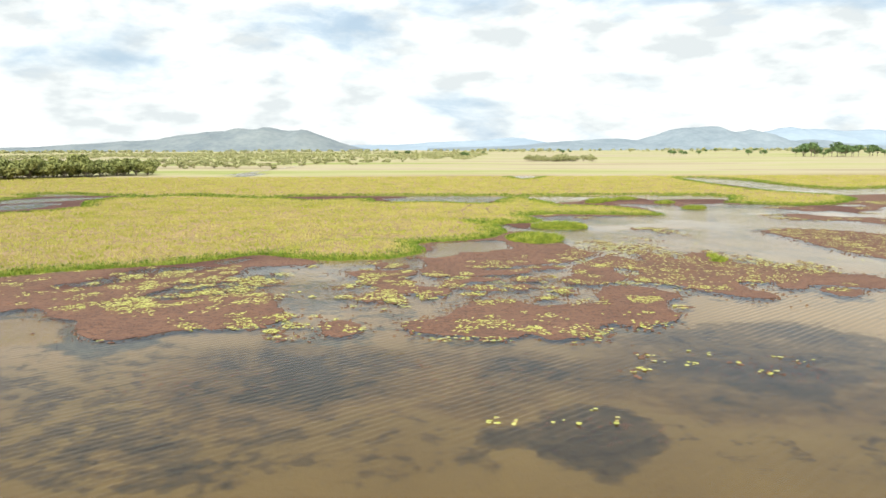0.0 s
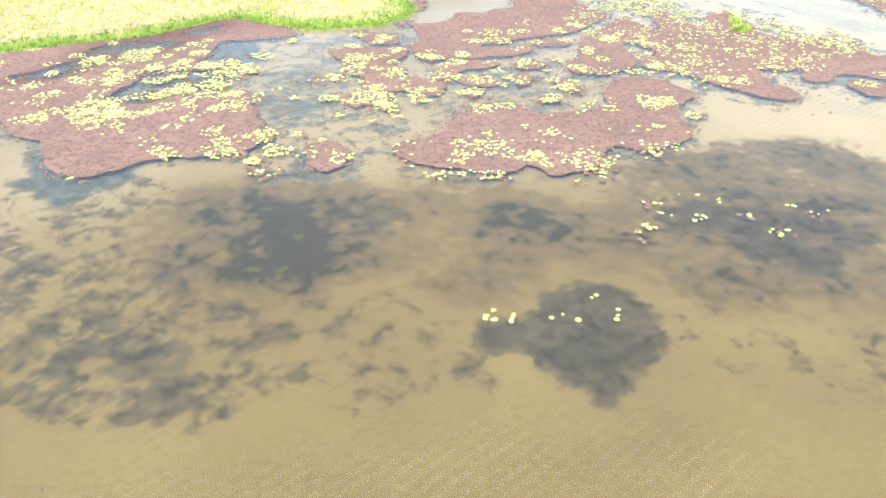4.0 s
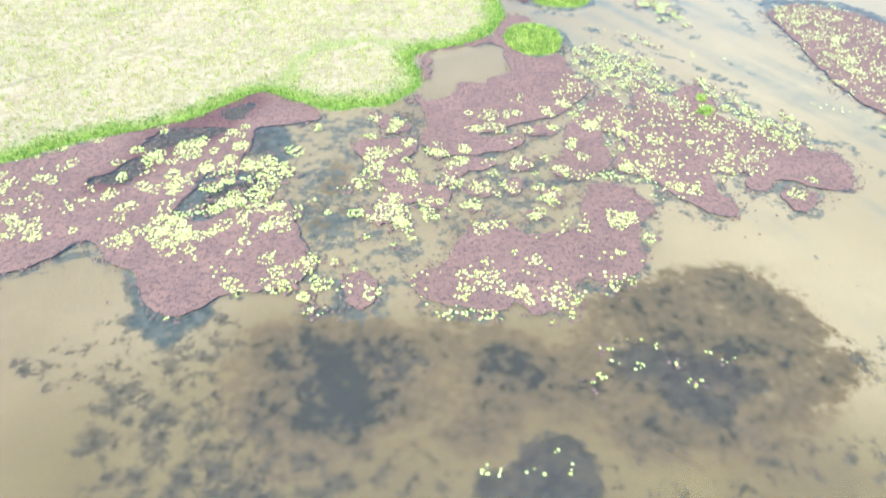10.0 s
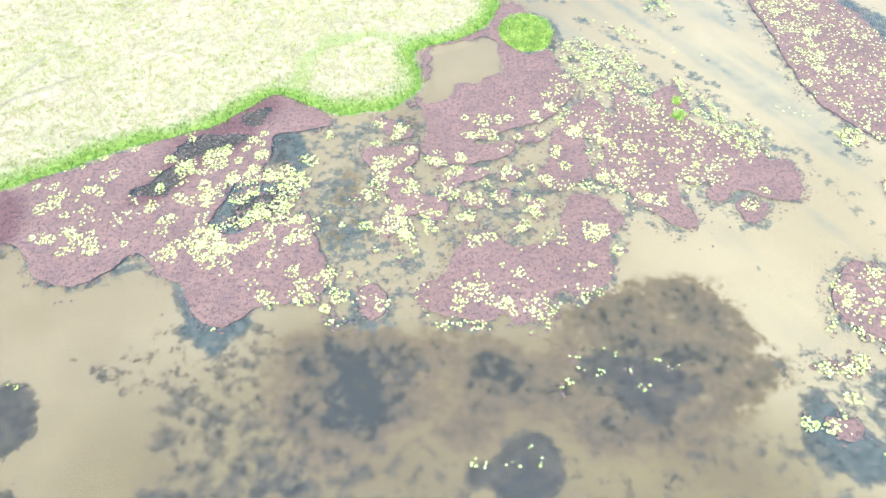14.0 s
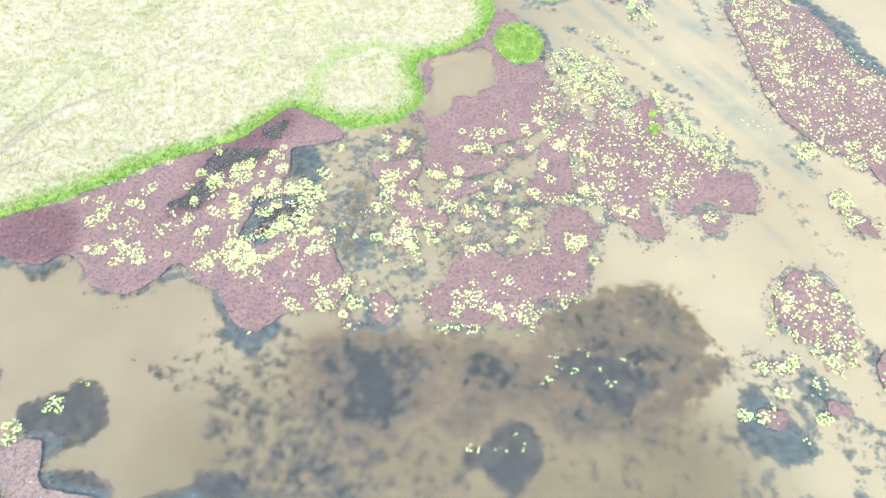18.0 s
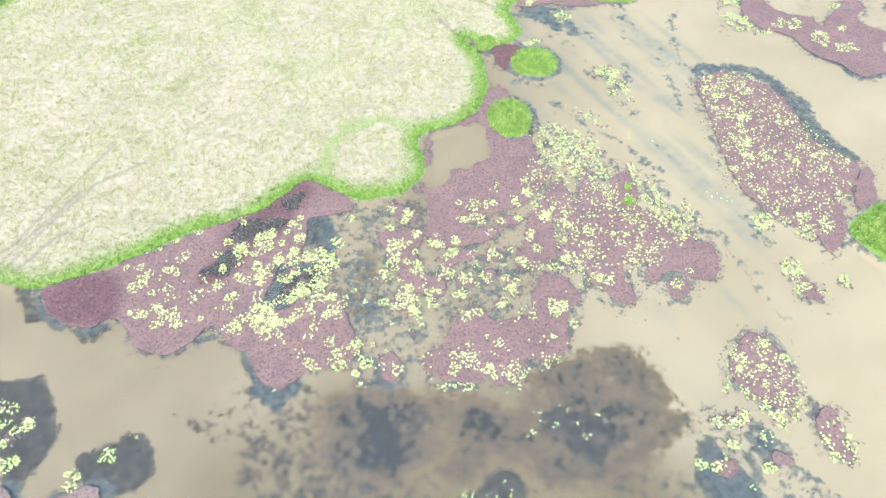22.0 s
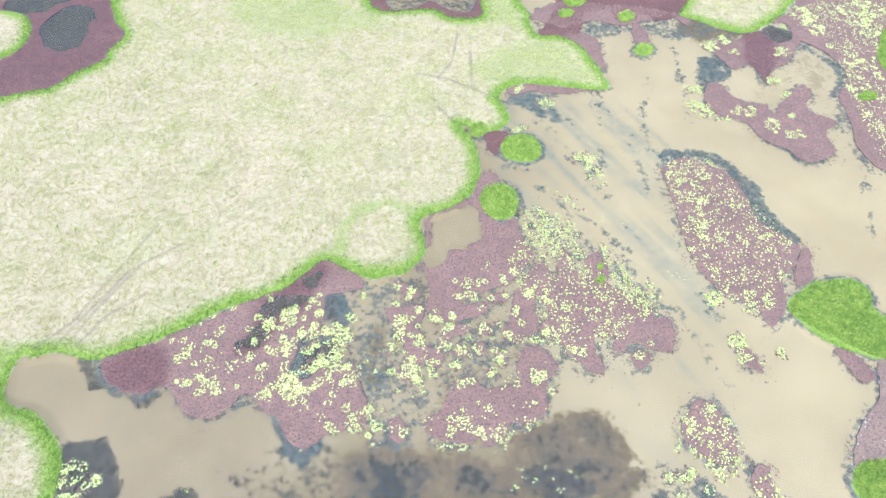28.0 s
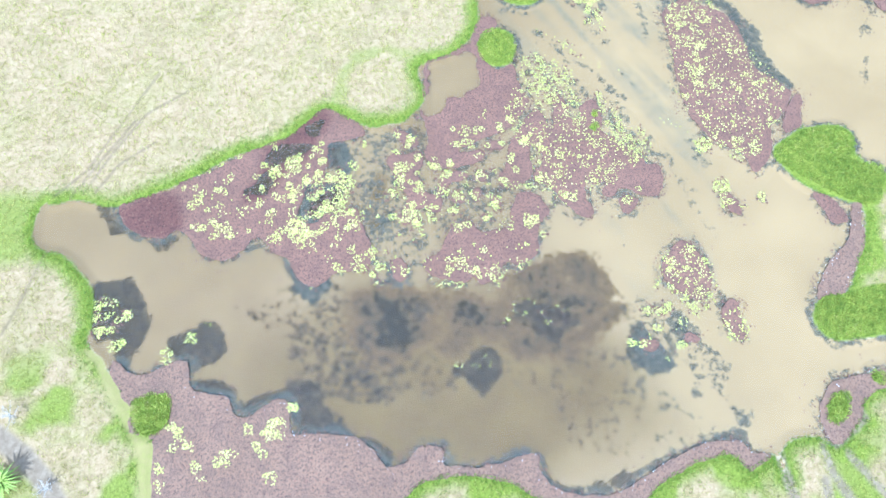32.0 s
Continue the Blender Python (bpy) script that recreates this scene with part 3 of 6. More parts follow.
MAT_ISLET_FOOT = [(11.2, 144.4), (13.1, 150), (16.3, 151.1), (18.5, 148.1), (14.4, 142.1), (12.5, 137.8), (10.6, 140)]
MAT_BAY = [(-156.3, 181.9), (-146.2, 185.3), (-138.8, 188.5), (-127.4, 191.7), (-121.6, 198.3), (-113.7, 205.7), (-113.3, 210.3), (-110.1, 219.8), (-115.7, 228.3), (-119.9, 242.4), (-118.9, 253.5), (-118.5, 269.1), (-148.4, 269.6), (-154.9, 247.3), (-165, 238.8), (-176.1, 234.4), (-174.7, 230.6), (-163.7, 235.3), (-150.1, 232.3), (-144.7, 225.4), (-143.3, 218.8), (-145.2, 210.9), (-149.6, 206.3), (-162.7, 199)]
MAT_FAR_EAST = [(138, 236), (150, 258), (200, 262), (210, 236), (160, 228)]
MAT_FAR_STREAK = [(90.7, 187), (99.8, 180.6), (109.5, 175.9), (103.9, 166.8), (98, 172.2), (90.6, 176.6)]
MAT_FAR_BANK = [(127.2, 378.7), (133.7, 348.7), (134.2, 305.6), (128.4, 297.8), (120.1, 319.6), (118.9, 349.7)]
HOLE_PAN = [(-1.1, 133.6), (-0.9, 127.5), (-2.2, 123), (-3.1, 117.2), (0.9, 117.1), (2.5, 122), (7.4, 123.7), (11, 125.8), (11.8, 131.5), (10.7, 136.9), (5.9, 136.2)]
HOLE_INK = [(-46.1, 102.8), (-44.9, 106.4), (-42.4, 107.6), (-37.6, 107.2), (-35.3, 107.2), (-35.8, 105.2), (-38.9, 104.5), (-41, 103.5), (-42.3, 102.3), (-44.6, 101)]
HOLE_INK_TWO = [(-50.6, 93.5), (-48.8, 94.9), (-47.3, 96), (-46.4, 98.2), (-45.3, 99.6), (-44.4, 99.2), (-44.9, 96.8), (-45.2, 93.7), (-47, 93), (-49, 92.7)]
HOLE_INK_THREE = [(-36, 111), (-35.3, 112.8), (-32.7, 114.8), (-31.3, 114.8), (-31.9, 112.8), (-34, 110.7)]
WEED_BROAD = [(-24.9, 55.5), (-23.5, 59.6), (-18.6, 64.9), (-12.2, 66.2), (-6.3, 64.2), (-0.6, 65), (5.2, 63.7), (11.6, 63.2), (16.4, 67.1), (24.6, 71.9), (31.9, 73.6), (38.7, 73.1), (41.9, 68.5), (44.9, 61.9), (44.5, 56.8), (40.6, 53.6), (35.5, 49.9), (29.1, 47.8), (22.5, 46.5), (16.5, 48.7), (13.5, 50.4), (8.9, 50), (5.6, 48.2), (0.5, 47.9), (-2.7, 48.9), (-5.9, 49.7), (-10.9, 46.9), (-14.5, 45.6), (-21.9, 49), (-24.4, 52.4)]
WEED_CORE = [(-24.2, 55.4), (-22, 58.4), (-16, 60.5), (-10.4, 59.8), (-7.3, 56), (-6.6, 52.1), (-9.7, 49.2), (-14.8, 48.4), (-21.3, 49.4), (-24, 52.3)]
WEED_SPOTS = [(-34, 59.8), (-26.5, 65), (-23.2, 49.4), (-29.6, 49.5), (-32.4, 53.3), (-36.6, 56.6)]
WEED_SPOTS_DENSE = [(-30.9, 49.5), (-27.7, 49.6), (-24.9, 48), (-19.5, 46.2), (-14.4, 44.7), (-12.3, 41.7), (-12.4, 36.7), (-23.4, 36.9), (-25.2, 40.1), (-23.9, 42.6), (-27.6, 46), (-29.8, 48)]
WEED_SPOTS_EAST = [(29.4, 45.4), (40.8, 50.7), (47.9, 42.2), (58.7, 33.9), (68, 27.2), (58.6, 25.6), (46.7, 24), (32.5, 24.3), (25.5, 32.1)]
WEED_SPOTS_TWO = [(-12.8, 47.1), (-5.9, 48.4), (-0.8, 46.9), (0.4, 42.8), (-2.1, 37.8), (-9, 37.4), (-12.3, 41.7)]
WEED_OVAL = [(6.8, 47.3), (8.9, 49.1), (11.2, 49.5), (13.2, 48.1), (14.2, 45.6), (13.9, 42.9), (12.3, 40.5), (10.5, 38.5), (8.9, 37.9), (7.3, 39.5), (5.9, 42.4), (5.7, 45.4)]
WEED_OVAL_BIT = [(2.4, 44), (4.2, 45.3), (5.8, 45), (5.3, 43), (3.4, 42.4)]
WEED_OVAL_EAST = [(20.2, 61.5), (23.3, 60.5), (28.7, 59.6), (31.7, 57.8), (33.6, 55.3), (32.7, 53.7), (30.5, 53.1), (28.1, 50.1), (25.3, 50.8), (23.1, 52.7), (22.3, 55.5), (20.3, 56), (17.7, 56.4), (17.7, 58.9)]
WEED_COMMA = [(45.7, 51.3), (48.2, 54.6), (50.6, 51.9), (53.7, 49.7), (56.6, 46.1), (54.7, 42.7), (50.6, 42.4), (46.8, 44.3), (45.2, 47.1)]
WEED_WEST = [(-87.6, 67.7), (-82.2, 68.6), (-77.3, 69), (-74.6, 65.1), (-72.9, 61.4), (-70.7, 59.1), (-72.4, 54.8), (-73.9, 51.3), (-75.3, 47.2), (-73, 45.1), (-76.3, 44.9), (-78.8, 48), (-80.4, 53.6), (-84.5, 53.7)]
WEED_WEST_TWO = [(-66, 53.3), (-60.9, 55.7), (-56.9, 57.1), (-53.8, 54.4), (-52.4, 50.8), (-53.8, 47.4), (-58.4, 46.1), (-62.6, 47.6), (-65.4, 48.8)]
WEED_HOLLOW = [(-58, 43.1), (-51.2, 41.9), (-47.5, 37.1), (-43, 39), (-37.8, 40.2), (-33.9, 42.5), (-28.5, 41), (-27.7, 36.6), (-24.3, 33.3), (-21.6, 30), (-29.3, 29.3), (-34.6, 31.6), (-37, 37.5), (-41.5, 36.3), (-46.6, 34.5), (-50.8, 37.2), (-59.1, 40.7)]
WEED_BETWEEN = [(-26.4, 108.2), (-11.5, 111.5), (-2.6, 100.8), (-1.2, 90.9), (17.9, 100.4), (24.3, 90.4), (16.7, 84.3), (2.7, 80), (-4.2, 70.1), (-17.1, 64.9), (-21.1, 79), (-25.5, 94.5)]
WEED_RING = [(67.9, 158.1), (73.7, 160.2), (84.5, 159.5), (89, 155.8), (92.7, 149.7), (96.4, 143.9), (95.9, 136.1), (101.4, 126.4), (102.1, 123.3), (96.4, 126.5), (89.3, 130.8), (89.7, 141.7), (86.9, 151), (81.7, 155.4), (70.8, 154.9)]
WEED_NORTH_DARK = [(92.3, 205.2), (100, 203.5), (101.5, 197.4), (99.4, 193), (93.8, 190.2), (90.4, 184.5), (88.5, 188.8), (90.3, 199.1)]
WEED_TIP_DARK = [(26.1, 187.1), (32.9, 186.9), (37.4, 184), (40.3, 175.8), (41.8, 173.1), (35.4, 174), (29.3, 179.5), (24.7, 181.5)]
WEED_LEFT_HALO = [(-89.8, 89.9), (-83.5, 90.6), (-81.3, 85), (-74.8, 81.4), (-67.9, 81.9), (-69.2, 77.9), (-72.1, 76.9), (-75.8, 79.5), (-81.9, 81.6), (-85, 81.6), (-87.3, 85.1)]
WEED_STREAKS = [(25, 130.2), (30.4, 136.4), (45, 123.8), (55.9, 106.7), (61.9, 99.6), (54.5, 99.8), (42, 114.3)]
WEED_STREAKS_TWO = [(43.6, 62.3), (55.8, 59.1), (64.1, 50.2), (67.9, 33.7), (71.3, 31), (56.4, 44.7), (46.9, 54.9)]
MAT_ARM = [(26.5, 116.7), (28.1, 118.4), (29.7, 114.9), (31.1, 111.8), (32.4, 112.6), (32.6, 117.4), (32.4, 122), (34.6, 122.8), (36.6, 120), (37.3, 114.7), (39.7, 114.7), (40.3, 118.2), (44.3, 120.4), (45.6, 115.4), (45.6, 109.5), (48.5, 107.9), (52.9, 103.9), (55.4, 101.6), (56.1, 99.3), (59.2, 99.3), (60.2, 97.1), (60, 93), (59.5, 91), (57.4, 89.4), (54.5, 89.5), (52.2, 90.4), (50.9, 91.8), (48.3, 91.8), (46.4, 89.9), (44.3, 89.9), (43.6, 91.9), (44.3, 93.7), (41.9, 93.3), (40.2, 94.7), (39.4, 92.7), (38.9, 88.8), (40.2, 87.5), (40.8, 85), (39.3, 83.6), (37.2, 83.8), (33.1, 87.6), (31.4, 89.9), (30, 93.4), (27, 94), (25.7, 96), (27.5, 99.2), (28.4, 102.1), (26.6, 105.2), (20.9, 107.6)]
MAT_WAIST = [(20.9, 107.6), (24.9, 106), (25.2, 102.2), (25.2, 97.8), (23.6, 95), (21.3, 93.7), (19.3, 92), (18.8, 95.1), (18.3, 98.6), (19.2, 103.8)]
RAFT_A = [(1.7, 96.8), (4.8, 98.2), (7.9, 97.1), (6, 95.4), (3.8, 94.7), (1.5, 92.1), (-0.2, 90.5), (-0.6, 92.8), (0.3, 95.5)]
RAFT_B = [(11.1, 98.1), (13.3, 98), (13.6, 95.9), (10.8, 94.6), (9.6, 95.7)]
RAFT_C = [(13, 107), (15.6, 107.7), (17.9, 106.4), (16.8, 104.9), (13.5, 104.7)]
RAFT_D = [(16.4, 97.3), (18.3, 97.9), (18.4, 95.1), (17.2, 93.1), (16.3, 94.2)]
RAFT_E = [(13.1, 90.8), (15.7, 90.5), (17.1, 88.5), (16, 86.4), (14.1, 88)]
RAFT_F = [(3.2, 91.4), (5.9, 91.7), (7.5, 90.4), (6.5, 88.4), (4.4, 88.4), (3.2, 89.4)]
RAFT_G = [(8.9, 91.9), (10.7, 93.2), (11.4, 91.2), (10.4, 89.3), (9, 89.6)]
RAFT_H = [(11.5, 84.9), (13.4, 85.5), (13.7, 83.7), (12, 83.1)]
RAFT_I = [(-12, 111.9), (-8.6, 111.1), (-5.5, 108.2), (-6.1, 106.3), (-8.4, 106.6), (-10.6, 108.6)]
HOLE_BAY = [(-157.8, 236.6), (-154.7, 246.6), (-149.3, 254), (-139.3, 261.5), (-121.7, 263.2), (-126.5, 255.5), (-130.6, 246.2), (-139.2, 238.4), (-145.2, 233.6)]
HOLE_BAY_TWO = [(-140.6, 225.3), (-136.7, 233.4), (-132.3, 236.5), (-126.4, 234.7), (-123.8, 230.1), (-124.9, 226.7), (-124.4, 220.1), (-125.6, 212.7), (-133.6, 212.5), (-138, 217.1)]
HOLE_FIELD = [(119.5, 218.3), (123.2, 220.2), (127.6, 217.5), (126.2, 214.2), (122, 212.6), (119.6, 215)]
WEED_CORE_NORTH = [(-22.7, 63.1), (-17.2, 65.3), (-12.1, 64.8), (-9.1, 62.9), (-13.2, 60.5), (-20.1, 60)]
WEED_SLATE = [(-9.7, 61.1), (-7, 62.7), (-4.8, 60.6), (-2, 60.3), (0.4, 59.2), (-2.7, 57.4), (-5.4, 56.7), (-7.5, 58.1)]
WEED_UMBER = [(-1.3, 61.9), (3.7, 63.6), (8.7, 63.3), (11.8, 59), (14, 54.1), (7.1, 51.9), (3.1, 49.7), (-0.7, 52), (-2, 55.9)]
WEED_HAZE = [(-51.7, 61.2), (-47.9, 62.2), (-42, 63.7), (-36.7, 62.5), (-33.3, 59.8), (-33.4, 57.3), (-38.6, 56.4), (-43, 55.5), (-46.6, 57.4), (-49.4, 59.4)]
WEED_HAZE_TWO = [(-48.9, 60.1), (-44.8, 61.3), (-42.4, 59.1), (-44.8, 57.1), (-47.4, 57.6)]
WEED_TIP = [(-41.4, 74.9), (-39.1, 73.5), (-36.1, 69), (-32.2, 66), (-30.1, 66.4), (-28.4, 67.9), (-27.5, 67.1), (-29.2, 64.6), (-30.8, 62.8), (-31.9, 61.5), (-33.6, 62), (-35, 64.3), (-36.8, 65.2), (-36.8, 67.5), (-38.6, 70), (-40, 73.3)]
WEED_SOUTH = [(-37.8, 40.2), (-33.9, 42.5), (-28.5, 41), (-27, 36), (-23, 33.9), (-21.3, 30), (-17, 28.2), (-12.4, 25.4), (-11.8, 22.3), (-6, 25.2), (-2.8, 27.6), (0.4, 25.1), (1.6, 22.5), (10.6, 23), (18.5, 25.9), (22.3, 25.2), (22.6, 20.8), (26.7, 17.1), (39.6, 19.2), (53.1, 23.8), (65.7, 29.2), (69.1, 26.6), (59.7, 24.9), (47.3, 19.6), (34, 14.3), (21.5, 14.6), (21.4, 22.1), (9.2, 20.5), (0.3, 20.7), (-11.1, 19.2), (-24, 26.9), (-29.3, 28.9), (-34.6, 31)]
WEED_COMMA_TWO = [(55.4, 56.1), (58.5, 58.2), (60, 54.6), (62.3, 51.6), (60.5, 48.8), (56.9, 48.2), (56.1, 51.8)]
WEED_DOT = [(58.8, 39), (60.9, 39.5), (60.9, 37.2), (59.1, 36.5)]
WEED_SLIVER = [(69.3, 62.5), (72.9, 60.1), (73, 57.2), (74, 51.4), (72.9, 49.2), (70, 52.2), (68.6, 55.8)]
WEED_MOTTLE = [(-38.2, 53.7), (-32, 56.5), (-24.8, 54.9), (-16, 49.5), (-11.3, 47), (-9.1, 43.8), (-8.5, 39), (-30.5, 39.3)]
WEED_MOTTLE_TWO = [(-9.6, 47), (-3.8, 49.3), (1.7, 45.7), (4.4, 43.6), (5.4, 38.8), (-8.5, 39)]
WEED_MOTTLE_EAST = [(14.6, 47.9), (26.9, 49.5), (35.7, 49.4), (29.6, 38.6), (13.1, 38.8)]
WEED_DRIFT = [(-42.5, 65.3), (-27, 67.8), (-22.7, 63.1), (-24.4, 56.3), (-32.8, 54.9), (-41.3, 56.6)]
WEED_COVE = [(-22.7, 108.5), (-18.3, 111.7), (-12.5, 112.4), (-3.8, 113), (-2.8, 105), (-8.4, 104.3), (-13, 104.4), (-17.2, 99.3), (-21.7, 103.8)]
WINE_WEST = [(-83.8, 89), (-70.4, 93.6), (-66.8, 84.7), (-69.1, 81), (-76.1, 80.9), (-82.1, 85)]
WINE_INK = [(-51, 92), (-47.3, 97.8), (-46.8, 104.3), (-42.7, 108.9), (-33.6, 117.4), (-29.9, 117.8), (-30.5, 113.2), (-33.7, 108.7), (-34.1, 104.4), (-40.2, 99.5), (-43.3, 94), (-47.3, 91.1)]
WINE_KNOT = [(111.4, 219.4), (120.8, 219.2), (119.7, 204.8), (112.7, 191.3), (107.9, 198.8)]
WEED_NORTH_TAN = [(114.9, 198.7), (129.8, 210.9), (136.9, 204.5), (138.8, 195.3), (131.9, 183.8), (125.6, 185.3), (119, 189.2), (108.5, 180), (97.8, 183), (102.7, 187.1)]
WEED_BOG_EDGE = [(56, 228.1), (67.8, 222.5), (80.8, 224.3), (92.5, 228.9), (89.4, 214.8), (79.3, 216.6), (69.3, 219.1), (58.2, 214.7)]
PADS_AP = [(132.3, 232.8), (150.3, 234.3), (171, 248.7), (188.3, 252.2), (170.9, 210.2), (152.2, 209.9), (149.7, 226.5), (135.5, 215.7)]
PADS_AQ = [(142.7, 212.3), (150.4, 210.6), (141.5, 183.6), (152.7, 175.1), (144.3, 150), (137.3, 159.8), (136.7, 183.7)]
GREEN_SEAM = [(-28.4, 120.4), (-27.5, 126.7), (-25.9, 132.5), (-21.7, 137.1), (-14.1, 139.6), (-6, 136.4)]
GREEN_TIP = [(12.2, 200.5), (26.9, 210.1), (39.5, 213.1), (54, 199.7), (56.7, 190.8), (37.2, 191.7), (21.4, 188.6), (15.8, 193)]
GREEN_TOP = [(-73.7, 245.2), (-44.9, 241.1), (-22.9, 233.6), (-20.4, 224), (-51.1, 217.9), (-68.5, 224.1)]
GREEN_KNOB = [(19.2, 258.9), (35.1, 258.6), (36.1, 232.6), (23.7, 224.2), (16.6, 229.5)]
WEED_CHANNEL = [(-30.6, 107.1), (-28.8, 108.2), (-25, 108.1), (-23.4, 104.6), (-23.4, 100.2), (-25.2, 98.8), (-28.2, 101), (-29.8, 104)]
WEED_INK = [(-36.9, 85.5), (-36.6, 88.3), (-35.6, 91.7), (-36.5, 94.2), (-35.4, 95.9), (-31.8, 95.3), (-29.3, 96.3), (-25.1, 94.6), (-25.6, 91.9), (-27.4, 89.8), (-29.8, 87.8), (-30.6, 84.4), (-33.8, 83.5)]
WEED_MURK = [(-18.8, 97.2), (-16.3, 98.6), (-13.8, 95.8), (-13.9, 91.1), (-10.7, 87.2), (-11.7, 82.4), (-14.8, 80.7), (-18.1, 81.3), (-19.8, 86.1), (-19, 90.5)]
WEED_MURK_TWO = [(-1.9, 96.9), (6, 95.4), (15.2, 98.7), (19.1, 93.8), (17.3, 86.7), (13.1, 86.7), (5.5, 85.6), (0.6, 88.2), (-3.2, 93.5)]
WEED_HOOK_EDGE = [(100.6, 172.1), (102.5, 165.5), (107.4, 160.4), (111.6, 153.4), (118.7, 153.3), (121.3, 155.7), (115.6, 154.8), (110.1, 160.3), (104.2, 165), (102.6, 169.4)]
WEED_POOL_EDGE = [(130.3, 212.5), (136.1, 205.1), (140.8, 198.2), (138.8, 190.8), (132.3, 182.4), (131.4, 185.2), (135.7, 190.9), (136.8, 198.3), (132.9, 204.5), (128.2, 209.3)]
WEED_NORTH_POOL = [(91.2, 228.2), (101, 228.8), (111.8, 221.1), (112.1, 214.4), (101.8, 214.6), (89.7, 216.5)]
WEED_NORTH_BOG = [(-14.8, 259.5), (19.2, 258.9), (18.1, 236.5), (7.1, 229.6), (-1.4, 233.3), (-14.4, 237)]
WEED_NORTH_BOG_TWO = [(39.7, 215.7), (50.5, 218.8), (62.7, 230.4), (59.9, 212.1), (54.9, 205.9), (51.9, 213.8)]
POOL_NORTH = [(-54.9, 264.1), (-51, 247.8), (-45.1, 242.9), (-36.4, 244.6), (-30.1, 249), (-24.6, 248.9), (-22.9, 235), (-14.3, 232.1), (-1.4, 233.3), (7, 227.9), (17.2, 228.1), (18.2, 240.1), (22.2, 262.8)]
POOL_NORTH_EAST = [(32, 262.7), (31.5, 241.7), (35.2, 229.2), (34.8, 225.1), (37.8, 217.3), (45, 216.6), (51.5, 210.6), (56, 199.7), (61, 193.7), (90.2, 228.2), (97.3, 261.6)]
MAT_BOG = [(-56, 264.1), (-52.2, 248.6), (-45, 241.8), (-35.3, 243.1), (-27.9, 250.1), (-14.7, 255.6), (-17.2, 263.5)]
MAT_BOG_TWO = [(-24.6, 248.9), (-20.1, 248.1), (-15.4, 233.5), (-5.7, 235.1), (-0.3, 238.6), (5, 233.2), (13.5, 231.3), (16, 238.3), (21.3, 247.4), (20.7, 236.4), (17.5, 226), (6.9, 225.5), (-14.2, 229.3), (-23.9, 231.9)]
MAT_BOG_THREE = [(66.3, 254.2), (70.1, 242.9), (63.4, 232.2), (56, 228.8), (52.6, 218.7), (47.8, 213.9), (42.9, 216.3), (37.9, 218.3), (43.3, 229), (48.1, 243.2), (54.6, 250.6)]
MAT_BOG_FOUR = [(45, 216.6), (50.4, 218.1), (57.3, 215.4), (58.5, 205.8), (58.2, 198.2), (55.8, 198.2), (51.4, 209.7)]
MAT_BOG_FIVE = [(64.1, 239.3), (73.4, 242.8), (93.6, 244.3), (96, 235.2), (90, 227.6), (81, 225), (77.4, 228.5), (68, 223.5), (65.1, 232.1)]
MAT_BOG_STEM = [(72.5, 225.1), (75.1, 221.7), (76.6, 213.4), (73, 210.3), (71.2, 215.1)]
ISLET_K = [(58.3, 244.9), (62.1, 248.6), (66.3, 246.6), (64.5, 242.2), (60, 241.2)]
ISLET_O = [(67.7, 227.9), (71.3, 230.6), (74, 227.8), (71.3, 224.4), (68.2, 224.5)]
ISLET_P = [(45.9, 229.7), (49, 232.4), (52, 230.3), (49.4, 227.2), (46.9, 226.9)]
MAT_SHELF = [(99.5, 89.5), (102.9, 88.6), (105, 86.2), (106.8, 81.4), (104.1, 79.9), (101.7, 81.1), (100.7, 84.3), (99.9, 86.3)]
WEEDS = [(WEED_BOG_EDGE, 0.62), (WEED_COVE, 0.5), (WEED_MOTTLE, 0.5), (WEED_MOTTLE_TWO, 0.38), (WEED_MOTTLE_EAST, 0.25), (WEED_DRIFT, 0.36), (WEED_CHANNEL, 1.4), (WEED_INK, 1.5), (WEED_MURK, 0.55), (WEED_MURK_TWO, 0.5), (WEED_OVAL, 1.3), (WEED_OVAL_BIT, 1.3), (WEED_OVAL_EAST, 1), (WEED_TIP, 1.2), (WEED_LEFT_HALO, 0.85), (WEED_SOUTH, 0.95), (WEED_HOLLOW, 1.15), (WEED_WEST, 1.2), (WEED_WEST_TWO, 1.2), (WEED_COMMA, 1.2), (WEED_COMMA_TWO, 0.75), (WEED_DOT, 0.9), (WEED_SLIVER, 0.8), (WEED_RING, 0.95), (WEED_NORTH_DARK, 0.95), (WEED_HOOK_EDGE, 0.9), (WEED_POOL_EDGE, 0.85), (WEED_NORTH_POOL, 0.4), (WEED_TIP_DARK, 0.85), (WEED_NORTH_BOG, 0.55), (WEED_NORTH_BOG_TWO, 0.6), (WEED_SLATE, 0.62), (WEED_SPOTS, 0.42), (WEED_SPOTS_DENSE, 0.66), (WEED_SPOTS_TWO, 0.34), (WEED_SPOTS_EAST, 0.26), (WEED_HAZE, 0.36), (WEED_HAZE_TWO, 0.55), (WEED_BETWEEN, 0.38), (WEED_STREAKS, 0.4), (WEED_STREAKS_TWO, 0.42)]
SWARDS = [(WEED_BROAD, 0.78), (WEED_CORE, 0.98), (WEED_CORE_NORTH, 0.88), (WEED_BETWEEN, 0.13), (WEED_MURK, 0.3), (WEED_UMBER, 0.85), (WEED_NORTH_TAN, 0.14), (WEED_NORTH_POOL, 0.7), (WEED_SPOTS_DENSE, 0.25)]
PADS_A = [(-69.4, 93.7), (-55.8, 96.7), (-47.5, 88.5), (-47.7, 80.9), (-61.4, 81.2), (-67, 88.9)]
